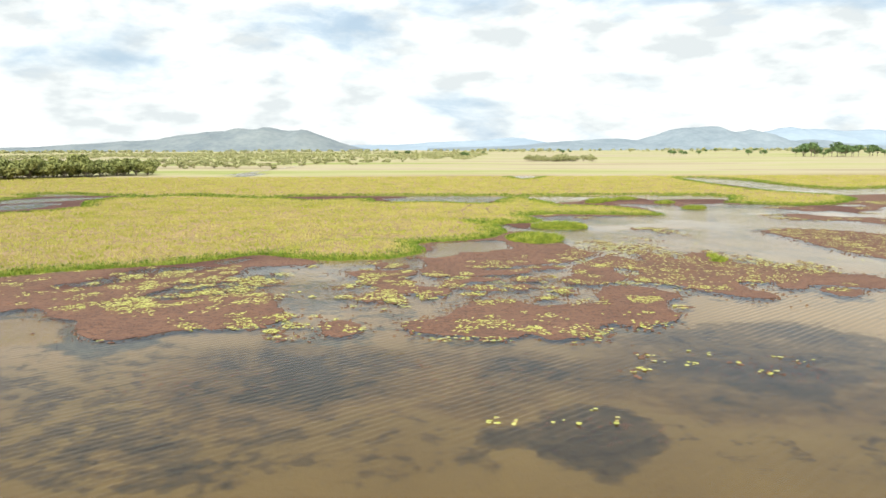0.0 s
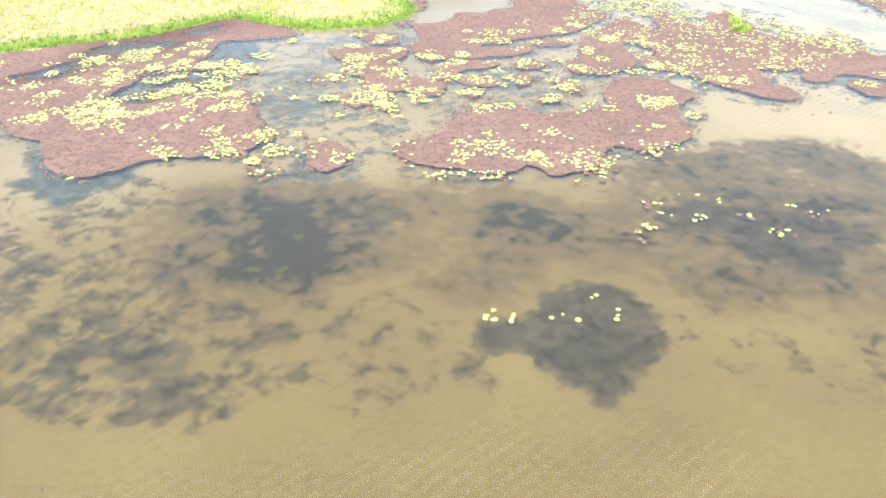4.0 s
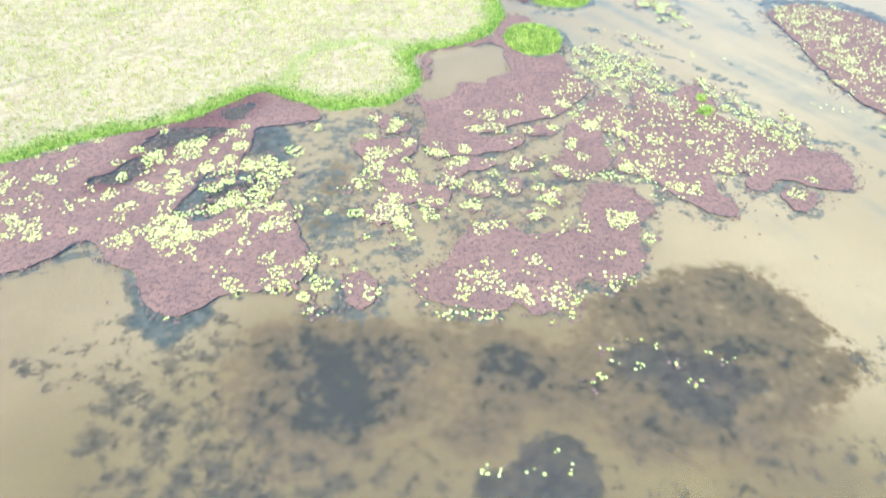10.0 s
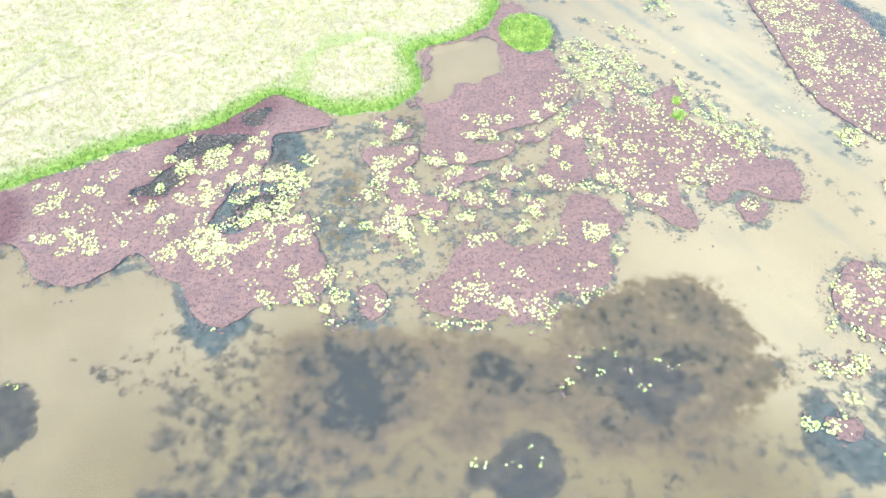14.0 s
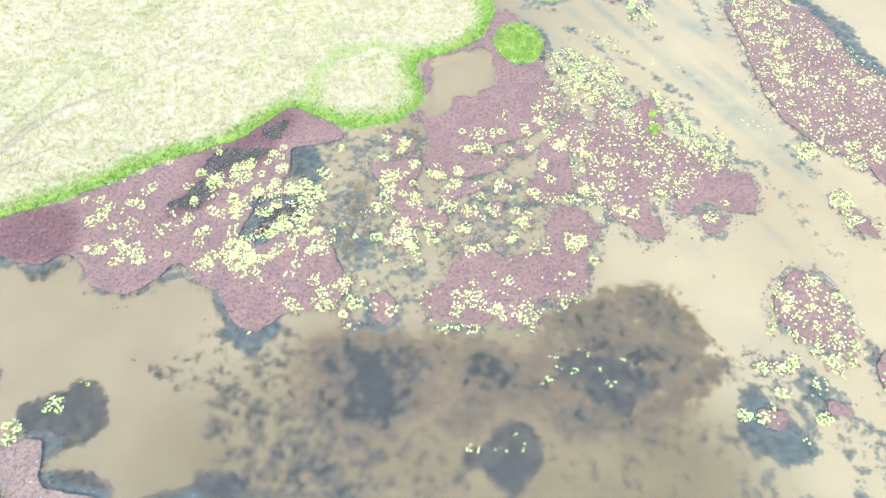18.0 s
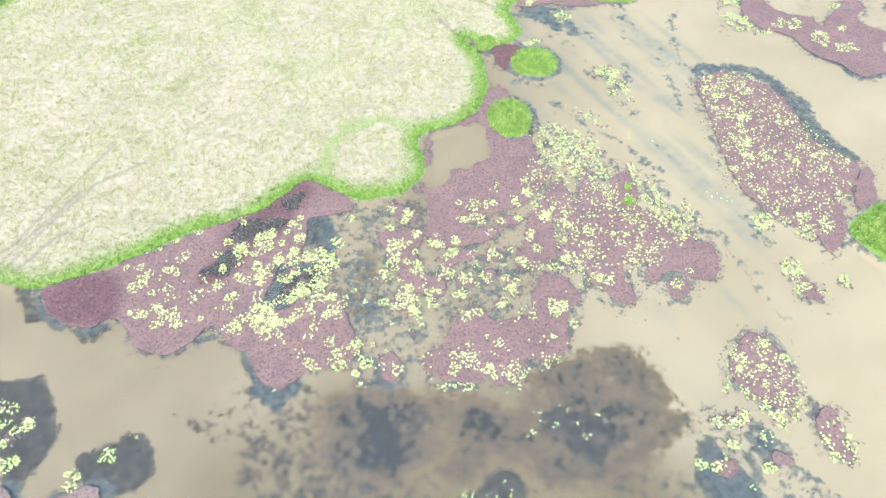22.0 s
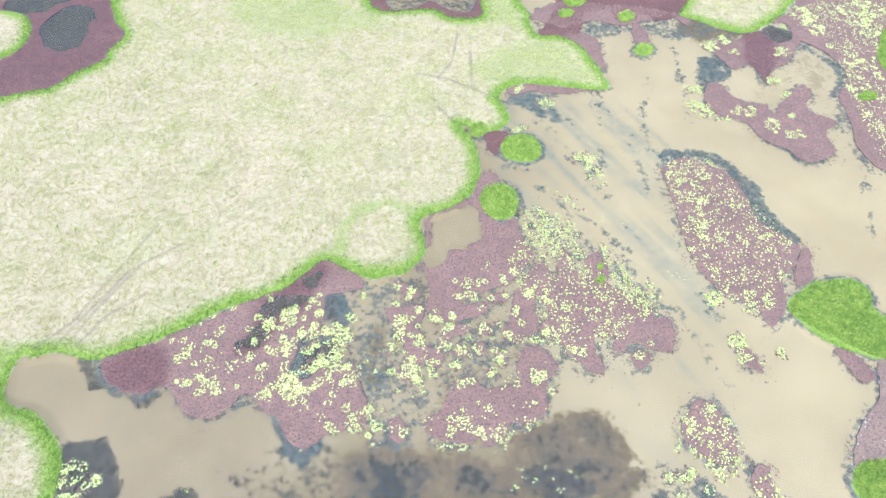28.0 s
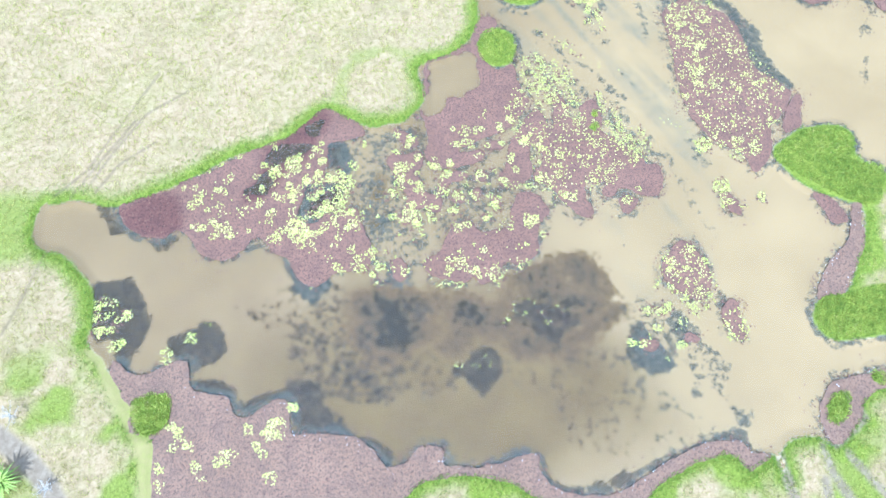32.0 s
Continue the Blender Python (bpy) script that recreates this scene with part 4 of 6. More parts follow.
PADS_I = [(-2.9, 68.7), (5.3, 75.6), (25.3, 87.2), (27.5, 81), (23.4, 68.2), (13.9, 64.3), (-0.3, 64.6)]
PADS_J = [(19.1, 116.6), (30.2, 134.3), (37.3, 126), (43.5, 114.3), (57, 104.9), (47.8, 94.8), (31, 87.1), (26.5, 98.6)]
PADS_K = [(23.9, 136.5), (36.7, 134.2), (41.2, 120), (31.9, 120.2), (26.2, 126.2)]
PADS_L = [(45, 123.8), (51.2, 114.1), (58.9, 106.7), (54.5, 99.8), (48.4, 106.9)]
PADS_M = [(70.2, 153.7), (82.6, 154.7), (89.5, 141.9), (98.7, 122.9), (93, 109.7), (82.4, 99.3), (76.9, 106.3), (70.2, 123.4)]
PADS_M2 = [(63.6, 133.7), (67.5, 125.4), (73.1, 115.6), (67.8, 119.5)]
PADS_O = [(69.6, 107.4), (72.4, 106.4), (72, 102), (69.3, 102.9)]
PADS_P = [(55.8, 68.1), (63.4, 75.7), (69.7, 66.2), (66.7, 57.3), (61.8, 56.7)]
PADS_Q = [(69.3, 55.8), (74, 58.6), (74.2, 49.2), (71, 50)]
PADS_AJ = [(137.6, 233.3), (168.9, 232.9), (153.7, 194.5), (143.9, 203.6), (136.2, 216.4)]
PADS_AK = [(142.8, 200.6), (152.6, 191.6), (138.1, 154.9), (136.1, 167.3)]
PADS_AL = [(43.4, 160.1), (49.2, 151.7), (49.8, 144.8), (44.4, 154.1)]
PADS_AN = [(29.7, 145.2), (37.8, 142.8), (43.5, 136.2), (52.3, 129.8), (46.1, 131.5)]
PADS_AO = [(61.9, 113.9), (69.2, 111.9), (69.8, 108.3), (62.7, 110.2)]
PADS = [(PADS_A, 0.12, 0.24), (PADS_I, 0.22, 0.22), (PADS_J, 1.25, 0.22), (PADS_K, 1.5, 0.22), (PADS_L, 1.5, 0.22), (PADS_M, 1.8, 0.25), (PADS_M2, 0.8, 0.22), (PADS_O, 1.3, 0.25), (PADS_P, 1.4, 0.24), (PADS_Q, 1.5, 0.25), (PADS_AP, 1.5, 0.34), (PADS_AQ, 0.9, 0.32), (PADS_AJ, 1.0, 0.32), (PADS_AK, 0.8, 0.3), (PADS_AL, 1.0, 0.22), (PADS_AN, 0.7, 0.22), (PADS_AO, 0.5, 0.22)]
MATS = [MAT_LEFT, MAT_STRIP, MAT_UPPER, MAT_CENTRAL, MAT_SMALL, MAT_DOT, MAT_EAST, MAT_EAST_BIT, MAT_SOUTH_EAST, MAT_SLIVER, MAT_CRUMB, MAT_CRUMB_TWO, MAT_TAIL, MAT_BANK, MAT_CORNER, MAT_SOUTH, MAT_NORTH_HOOK, MAT_NORTH_KNOT, MAT_NORTH_FIELD, MAT_NORTH_EDGE, MAT_UNDER_TIP, MAT_NECK, MAT_ISLET_FOOT, MAT_BAY, MAT_FAR_EAST, MAT_FAR_STREAK, MAT_FAR_BANK, MAT_ARM, MAT_WAIST, MAT_BOG, MAT_BOG_TWO, MAT_BOG_THREE, MAT_BOG_FOUR, MAT_BOG_FIVE, MAT_BOG_STEM, MAT_SHELF, RAFT_A, RAFT_B, RAFT_C, RAFT_D, RAFT_E, RAFT_F, RAFT_G, RAFT_H, RAFT_I]
HOLES = [HOLE_PAN, HOLE_INK, HOLE_INK_TWO, HOLE_INK_THREE, HOLE_BAY, HOLE_BAY_TWO, HOLE_FIELD]
ISLETS = [ISLET_A, ISLET_B, ISLET_C, ISLET_D, ISLET_E, ISLET_E2, ISLET_F, ISLET_G, ISLET_H, ISLET_I, ISLET_J, ISLET_L, ISLET_M, ISLET_N, ISLET_K, ISLET_O, ISLET_P]
# stands of lilies: place, half width and depth, how full
CROWNS_A = [(-45, 107.4, 1.4, 1.4, 0.8), (-58.4, 102.3, 1.4, 0.8, 0.6), (-64.1, 98.7, 2.5, 0.7, 0.4), (-61.4, 99.9, 1.3, 0.6, 0.4), (-52.8, 102.8, 1.7, 1.5, 0.25), (-47.6, 101.4, 1.2, 1.3, 0.5), (-43.4, 99.9, 1.8, 2.3, 0.9), (-48.7, 97.8, 1.3, 1, 0.5), (-46.1, 94.7, 1.1, 1, 0.8), (-43.6, 95.4, 0.8, 1.1, 0.5), (-38.4, 101.8, 2.6, 2.6, 0.9), (-33.2, 106.4, 2.6, 1.9, 0.5), (-33.9, 103.3, 1.1, 1.2, 0.5), (-31.3, 101.6, 1.6, 2.2, 0.7), (-34.9, 100, 1.1, 1.1, 0.5), (-40.2, 97.7, 1.6, 1.1, 0.5), (-34.6, 96.4, 2.1, 1.8, 0.9), (-37.6, 93.5, 2.5, 2.2, 0.65)]
CROWNS_B = [(-31.9, 97.1, 2.1, 2, 0.9), (-28.6, 97.2, 2, 1.9, 0.9), (-25.5, 97.8, 1.7, 2, 0.9), (-23.8, 94.9, 1.2, 1.6, 0.8), (-26.9, 95.1, 1.7, 1.4, 0.7), (-25.3, 92.6, 1.6, 1.3, 0.8), (-28.4, 93.1, 1.2, 0.8, 0.5), (-31.3, 92.7, 1.3, 1.2, 0.8), (-33.2, 91.2, 1.5, 1.2, 0.8), (-40.5, 94.9, 1.8, 1.1, 0.3), (-37.5, 91.1, 1.7, 1.3, 0.7), (-43.1, 91.2, 2.4, 1, 0.55), (-26.1, 89, 1.9, 2, 0.95), (-28.5, 88.7, 1.7, 1.5, 0.9), (-29.9, 86.8, 1.8, 1.6, 0.9), (-32.1, 86.6, 1.1, 1.2, 0.8), (-38, 87.7, 1, 1, 0.3), (-43.9, 87.2, 1.7, 1.5, 0.55)]
CROWNS_C = [(-47.2, 90.2, 1.2, 1.3, 0.5), (-50.4, 91.5, 0.8, 1, 0.35), (-50.8, 88.5, 1.2, 1.2, 0.3), (-51.9, 86.7, 1.3, 1.3, 0.3), (-56.1, 89.2, 2.1, 1.3, 0.4), (-59.1, 93.3, 1.5, 1.3, 0.55), (-62.6, 92, 1.9, 1.9, 0.55), (-66.2, 94.7, 1.8, 1.3, 0.4), (-56.5, 94.5, 1.2, 1.9, 0.45), (-55.5, 97, 1.2, 1.4, 0.55), (-61.1, 89.3, 1.3, 1.2, 0.35), (-65.1, 88.7, 1.1, 1.7, 0.6), (-56.9, 86.8, 1, 1.1, 0.35), (-63.3, 84, 1.1, 2, 0.35), (-60.8, 83.9, 1.8, 1.6, 0.45), (-58.2, 84.4, 1.7, 1.9, 0.45), (-55.7, 83.1, 1.3, 1.2, 0.45), (-53.5, 81.4, 1.8, 1.9, 0.6)]
CROWNS_D = [(-57.8, 80.9, 1.5, 1, 0.4), (-49.4, 82.5, 1.3, 1.1, 0.4), (-43.8, 84.2, 1.3, 1.2, 0.3), (-38.4, 85.5, 1.5, 1.6, 0.5), (-38.2, 82.9, 2.3, 1.9, 0.85), (-35.8, 83.3, 1.6, 2.4, 0.7), (-36.4, 80.5, 2.4, 1.9, 0.95), (-33.3, 81.1, 1.7, 1.6, 0.8), (-31, 81.6, 1.6, 1.9, 0.55), (-41.7, 80.6, 1.3, 1.1, 0.65), (-42.8, 78.9, 1.4, 1.1, 0.65), (-34.3, 78.2, 1.9, 1.2, 0.6), (-26.7, 84.9, 1.2, 2.1, 0.65), (-23.2, 86.2, 1.9, 1.7, 0.65), (-21.6, 83.5, 1.8, 1.9, 0.6), (-23.1, 82.5, 1.2, 1.2, 0.5), (-19.8, 86.1, 0.6, 1.2, 0.4), (-25.3, 80.9, 1.3, 1.1, 0.25)]
CROWNS_E = [(-25.7, 78.6, 1.6, 1.1, 0.35), (-22.2, 75.8, 1.9, 1.3, 0.4), (-27, 76.9, 1.5, 1.1, 0.2), (-17.9, 75.8, 1.1, 1.5, 0.5), (-18.1, 73.7, 1.5, 1.1, 0.6), (-20.3, 73.2, 1.2, 1, 0.6), (-31.9, 75.8, 1.7, 0.9, 0.2), (-28.9, 74.3, 0.9, 0.5, 0.3), (-25.3, 70.8, 2.3, 0.8, 0.4), (-20.8, 71.1, 1.3, 1.2, 0.75), (-27, 71.8, 1.2, 1.1, 0.35), (-32.4, 65.5, 0.4, 0.4, 0.9), (-17.5, 68.5, 1, 1.4, 0.65), (-15.5, 71, 1.3, 1.8, 0.55), (-15.8, 66.2, 1.4, 0.8, 0.35), (-12.2, 70.9, 0.7, 1.4, 0.5), (-11.2, 73.4, 0.9, 0.6, 0.35), (-8.7, 68.4, 1.4, 1.3, 0.5)]
CROWNS_F = [(-9.9, 70.9, 0.8, 1, 0.3), (-20.8, 107.7, 1.2, 1.3, 0.7), (-22.7, 100.2, 1.3, 1.1, 0.8), (-10.7, 110.5, 1.2, 1.3, 0.5), (-7.7, 108.1, 1.5, 2, 0.75), (-11.2, 104.4, 1.2, 1.1, 0.55), (-10.9, 99.8, 1.6, 1.9, 0.55), (-8.2, 100.6, 1.8, 1.8, 0.55), (-6, 101.9, 1.1, 2.4, 0.75), (-10.4, 97.1, 2, 1.7, 0.65), (-5.5, 97, 1.3, 1.3, 0.35), (-10.6, 93.7, 1.4, 1.4, 0.35), (-6.3, 94.1, 1.8, 2.1, 0.65), (-12.3, 92.4, 2.1, 1.2, 0.5), (-14.4, 90.9, 0.9, 0.6, 0.5), (-9.2, 90.8, 1, 1.1, 0.3), (-2.3, 101.1, 1.1, 1.8, 0.4), (-0.7, 100.6, 1.6, 1.9, 0.8)]
CROWNS_G = [(3.6, 101.1, 1.1, 1.3, 0.85), (6.8, 111, 1.4, 1.5, 0.45), (5.4, 112, 1.4, 1, 0.45), (6.1, 107.1, 1.9, 1.4, 0.75), (9, 107.1, 1.3, 1.3, 0.6), (9.6, 110.1, 2, 1.3, 0.4), (12.9, 111.9, 1.5, 1.4, 0.45), (16.5, 111.6, 1.8, 1.5, 0.5), (20, 114.1, 2, 1.4, 0.45), (13.2, 116.1, 1.2, 1.4, 0.3), (14.1, 106.8, 1.4, 1.1, 0.4), (17.2, 106.8, 1.4, 1.2, 0.45), (11, 103.2, 1.1, 1.1, 0.35), (3.3, 97.4, 1.9, 1.1, 0.6), (0.9, 96, 0.9, 0.9, 0.5), (1.6, 92.6, 1.5, 1.6, 0.5), (-0.2, 91.3, 1, 1.1, 0.45), (6.6, 97.3, 1.2, 1, 0.3)]
CROWNS_H = [(7.6, 94.2, 0.8, 1, 0.55), (11.7, 97.2, 1.7, 1.4, 0.5), (10.3, 95.6, 0.9, 0.9, 0.5), (15.3, 99.3, 1, 1.5, 0.4), (17.2, 95, 1.1, 2.2, 0.55), (13.4, 94.1, 0.9, 0.6, 0.45), (9.7, 91.8, 1.4, 1.2, 0.6), (10, 89.8, 1, 0.9, 0.4), (13.5, 90.2, 1.3, 0.9, 0.5), (5.4, 90.6, 1.8, 1.4, 0.7), (7.4, 89.2, 0.9, 1, 0.4), (15.7, 88.4, 1.5, 1.6, 0.7), (3.5, 86.8, 1.5, 1.5, 0.85), (-4.1, 91.4, 0.9, 0.8, 0.4), (-4, 88.8, 0.8, 1, 0.35), (-1.4, 87.4, 1.5, 1.8, 0.55), (-7, 87, 1.9, 1.9, 0.75), (-9.3, 84, 1, 2, 0.5)]
CROWNS_I = [(-6.5, 83.9, 2.3, 2, 0.9), (-5, 82.7, 1.2, 1.2, 0.6), (-2.4, 84.7, 1.4, 1.2, 0.9), (0.6, 85.6, 0.6, 0.9, 0.4), (-11.9, 84.9, 1.1, 1, 0.9), (-15.9, 85.3, 0.8, 0.8, 0.75), (-17.5, 88.2, 1.2, 0.4, 0.3), (12.5, 84.4, 1.2, 1.2, 0.9), (16.4, 82.3, 1.1, 0.9, 0.35), (-10, 79.9, 0.8, 1, 0.35), (-4, 79.8, 1.2, 0.7, 0.45), (-6.7, 78.2, 0.6, 0.4, 0.7), (-14, 75.1, 0.9, 1, 0.3), (20.5, 101.4, 1.3, 1.8, 0.5), (21.5, 98.4, 1.2, 1.5, 0.45), (23, 93.5, 1.9, 1, 0.5), (19.9, 93.6, 1.4, 1.1, 0.45), (25.5, 92.8, 1, 1.1, 0.35)]
CROWNS_J = [(24.6, 107.4, 2.1, 2.9, 0.4), (28.9, 105, 1.3, 1.5, 0.4), (23.9, 83.4, 1.8, 1.8, 0.85), (18.6, 83.5, 0.8, 1, 0.3), (6.1, 81.4, 2, 1.4, 0.65), (4.2, 82.6, 0.8, 0.9, 0.4), (5.4, 74.7, 0.8, 1.2, 0.4), (21.5, 76, 1.6, 1.5, 0.25), (1.8, 71.2, 3, 2.4, 0.3), (5.6, 72.1, 2.3, 2.1, 0.25), (10.7, 69, 3, 2.1, 0.4), (13.7, 68.9, 1.7, 2.1, 0.45), (0.2, 65.5, 1.1, 0.8, 0.5), (2.4, 65.8, 1.4, 0.8, 0.4), (5.6, 65.4, 1, 1.1, 0.6), (14.4, 65.6, 0.7, 1, 0.4), (12.1, 64.3, 0.4, 0.4, 0.7), (-2, 72.2, 1.9, 1.2, 0.2)]
CROWNS_K = [(-4.2, 70.8, 0.6, 1.2, 0.3), (20.6, 70.3, 2.2, 1.1, 0.4), (22.9, 71.4, 1.4, 1, 0.35), (17.9, 60.2, 1.1, 0.3, 0.2), (16.3, 56.4, 0.6, 0.6, 0.8), (15.3, 55.5, 0.3, 0.2, 0.9), (18.3, 58.2, 0.8, 0.5, 0.45), (20.6, 57.6, 0.9, 0.7, 0.55), (20.7, 61.8, 0.9, 0.8, 0.15), (22.9, 60.5, 0.5, 0.4, 0.35), (24.2, 58.1, 0.7, 0.6, 0.35), (26.1, 55.4, 0.9, 0.8, 0.4), (29, 59.5, 0.4, 0.4, 0.3), (30.8, 58.2, 1.3, 0.6, 0.15), (28.2, 95.9, 1.8, 1.6, 0.75), (34.3, 89.4, 1.7, 1.3, 0.75), (49.1, 88.2, 1.2, 1.3, 0.55), (54.3, 91.6, 1.2, 1.1, 0.5)]
CROWNS_L = [(42.3, 93.8, 1.8, 1.4, 0.45), (33.6, 102.7, 1.9, 1.8, 0.3), (3.6, 45.4, 1.5, 0.6, 0.7), (10.7, 47, 0.5, 0.5, 0.3), (11, 45, 1, 1.2, 0.06), (8.1, 44.7, 0.7, 0.9, 0.06), (53.5, 57, 1.1, 1, 0.7), (54.1, 64.5, 0.9, 1.1, 0.5), (57.8, 70.7, 1.4, 1.2, 0.4), (48.6, 49.3, 1.6, 1.1, 0.5), (50.6, 51.1, 0.8, 0.8, 0.4)]
CROWNS_SOUTH_A = [(-83.2, 62.4, 2.5, 1.2, 0.7), (-84.1, 59.5, 1.6, 2.7, 0.6), (-79.3, 59.3, 2.8, 1.4, 0.8), (-82.7, 55.1, 3, 1.4, 0.8), (-78, 51.4, 2.7, 1.4, 0.7), (-66.2, 49.3, 1.5, 1.9, 0.8), (-60.6, 53.4, 1.9, 1.2, 0.7), (-56.8, 56.6, 0.8, 0.8, 0.5), (-62.5, 31, 1.8, 2.1, 0.7), (-60.1, 27.8, 2.3, 1.6, 0.6), (-64.1, 23.5, 1.3, 1.7, 0.6), (-64.1, 19.2, 2, 1.9, 0.5), (-56.3, 22.1, 1.3, 1.5, 0.7), (-54.8, 20.2, 1.8, 0.6, 0.4), (-50.2, 24.4, 1.8, 2, 0.7), (-48.4, 25.6, 1.6, 1.2, 0.5), (-45.1, 31.8, 1.9, 1, 0.6), (-39.8, 31.1, 3.4, 2.1, 0.7)]
CROWNS_SOUTH_B = [(-37.3, 32.9, 1, 1.6, 0.6), (-42, 26.7, 1.2, 1.5, 0.7), (-39.6, 19.6, 1.5, 1.5, 0.7), (-35.4, 36.2, 1.6, 1.6, 0.8), (47.8, 49.7, 2.2, 1.1, 0.7), (52.9, 53.7, 1.2, 1, 0.8), (51.4, 57.7, 1.3, 1, 0.7), (56, 58.3, 1.7, 1.5, 0.7), (58.6, 54.6, 1.3, 1.3, 0.5), (57.8, 49.3, 1.6, 1.1, 0.7), (53.8, 45.4, 0.5, 0.6, 0.6), (64.6, 61.1, 2, 2.4, 0.5), (63, 58.1, 1.6, 1.1, 0.6), (57.6, 71.2, 1.5, 1.2, 0.5), (58.6, 68, 1.4, 1.2, 0.4), (54.6, 65.1, 0.8, 0.9, 0.4), (57.3, 64.2, 1.4, 1, 0.4)]
CROWNS_NORTH_A = [(73.9, 105.6, 1.9, 1.8, 0.8), (71.2, 103.8, 1.8, 1.1, 0.6), (74.9, 91.7, 2.4, 2.6, 0.7), (76.1, 87.5, 2.3, 2, 0.5), (80, 85.8, 1.1, 0.8, 0.5), (85.7, 89.3, 1.3, 1.5, 0.6), (46.1, 156.5, 3.5, 2.5, 0.7), (47, 150.6, 3.2, 3.3, 0.4), (28.2, 188.4, 1.9, 2.2, 0.8), (36.1, 181.3, 2.7, 2.2, 0.6), (26.6, 169.4, 2.6, 1.3, 0.7), (86.3, 187.4, 3.5, 2.2, 0.6), (86, 177.7, 4.9, 3.8, 0.55), (99.9, 176.6, 4.9, 2.2, 0.5), (92.5, 173.5, 2.3, 1.6, 0.5), (114.7, 191.3, 2.3, 1.8, 0.9), (116.6, 184.6, 1.9, 1.2, 0.7), (96.9, 209.9, 3.3, 3.2, 0.7)]
CROWNS_NORTH_B = [(103.4, 213, 2.9, 2.6, 0.6), (104.9, 206.6, 1.6, 1.9, 0.6), (121.2, 206.3, 2.8, 3.1, 0.5), (114.5, 174.5, 1.5, 1.6, 0.6), (107.3, 169.3, 2.6, 3.7, 0.5), (113.5, 165.3, 3.3, 2.5, 0.5), (118, 224.3, 3.9, 2, 0.5), (126.6, 220.8, 1.6, 1.3, 0.6)]
CROWNS = CROWNS_A + CROWNS_B + CROWNS_C + CROWNS_D + CROWNS_E + CROWNS_F + CROWNS_G + CROWNS_H + CROWNS_I + CROWNS_J + CROWNS_K + CROWNS_L + CROWNS_SOUTH_A + CROWNS_SOUTH_B + CROWNS_NORTH_A + CROWNS_NORTH_B
STREAK_A = [(28.1, 146.3), (37.1, 137.4), (46, 130.9), (52.5, 121.7)]
STREAK_B = [(39.6, 157.8), (45.4, 149.4), (50.1, 141.5)]
STREAK_C = [(60.5, 162.3), (61.6, 153.8), (63, 143.5)]
STREAK_D = [(32.4, 172.9), (40.2, 162.6), (47.5, 151.7)]
STREAK_E = [(70, 144.5), (68.4, 129.5), (73.1, 115.6)]
STREAK_F = [(25.3, 133.3), (34.1, 126), (40.7, 116.2)]
STREAK_G = [(62.6, 99.6), (66.8, 89.6), (70.7, 77.3)]
STREAK_H = [(69.4, 106.5), (72.1, 99.4)]
STREAK_I = [(128.9, 148), (125.5, 136.9), (122.5, 122.5)]
STREAK_J = [(84.1, 210.8), (83.4, 189.8), (80.7, 173.4)]
STREAK_K = [(54.2, 184.6), (52.3, 166.2), (49.2, 151.7)]
STREAK_L = [(73.2, 195.7), (67.6, 176.3), (66, 158.5)]
STREAK_M = [(13.8, 161.8), (22, 154.5), (30.1, 149.7)]
STREAK_N = [(48.4, 125.8), (53.6, 110.4), (59.3, 101.4)]
STREAK_O = [(20.4, 182.4), (29.5, 180.9), (41.7, 174.6)]
STREAK_P = [(67.9, 33.7), (70, 31), (72.1, 31.6)]
STREAK_Q = [(56.8, 56.1), (63.6, 47.4), (68.3, 43.1)]
STREAK_R = [(95.7, 178.5), (103.4, 166.6), (113.3, 153)]
STREAK_S = [(129.9, 175.2), (130.7, 157.4), (131.5, 150.3)]
STREAKS = [(STREAK_A, 0.55), (STREAK_B, 0.5), (STREAK_C, 0.55), (STREAK_D, 0.45), (STREAK_E, 0.5), (STREAK_F, 0.55), (STREAK_G, 0.4), (STREAK_H, 0.6), (STREAK_I, 0.6), (STREAK_J, 0.55), (STREAK_K, 0.35), (STREAK_L, 0.4), (STREAK_M, 0.45), (STREAK_N, 0.45), (STREAK_O, 0.6), (STREAK_P, 0.7), (STREAK_Q, 0.45), (STREAK_R, 0.55), (STREAK_S, 0.6)]
SCOUR_A = [(37.9, 74.8), (48.7, 58.5), (56.4, 44.7), (66.8, 27.9)]
SCOUR_B = [(29.2, 51), (38.7, 56.5), (45.8, 63)]
SCOUR_C = [(5.7, 87.6), (1.2, 75.6)]
SCOUR_D = [(27.1, 103.7), (29.6, 93.5), (38.2, 79.3), (48, 59.7)]
SCOURS = [SCOUR_A, SCOUR_B, SCOUR_C, SCOUR_D]
RUT_A = [(-5.5, 196.4), (4, 193.9), (14.1, 187.5), (23.1, 181.8)]
RUT_B = [(0.9, 180), (5.3, 173.3), (10.6, 170.7)]
RUT_C = [(1.1, 194), (6.1, 202.7), (8.6, 218.4)]
RUT_D = [(12.4, 189.5), (12.6, 208.8)]
RUT_E = [(-101.5, 92.7), (-94, 100.8), (-87.5, 114.7), (-79.1, 132.1)]
RUT_F = [(-97.2, 92.3), (-91.6, 102.4), (-83.4, 116.5)]
RUT_G = [(-94, 93.4), (-88.1, 105.8), (-80.8, 118.3), (-70, 125.9)]
RUT_I = [(-90.7, 94.1), (-85.8, 102.3), (-77.1, 109.1)]
RUT_J = [(-107.1, 54.3), (-103.8, 64.3), (-100.7, 76.5)]
RUTS = [RUT_A, RUT_B, RUT_C, RUT_D, RUT_E, RUT_F, RUT_G, RUT_I, RUT_J]
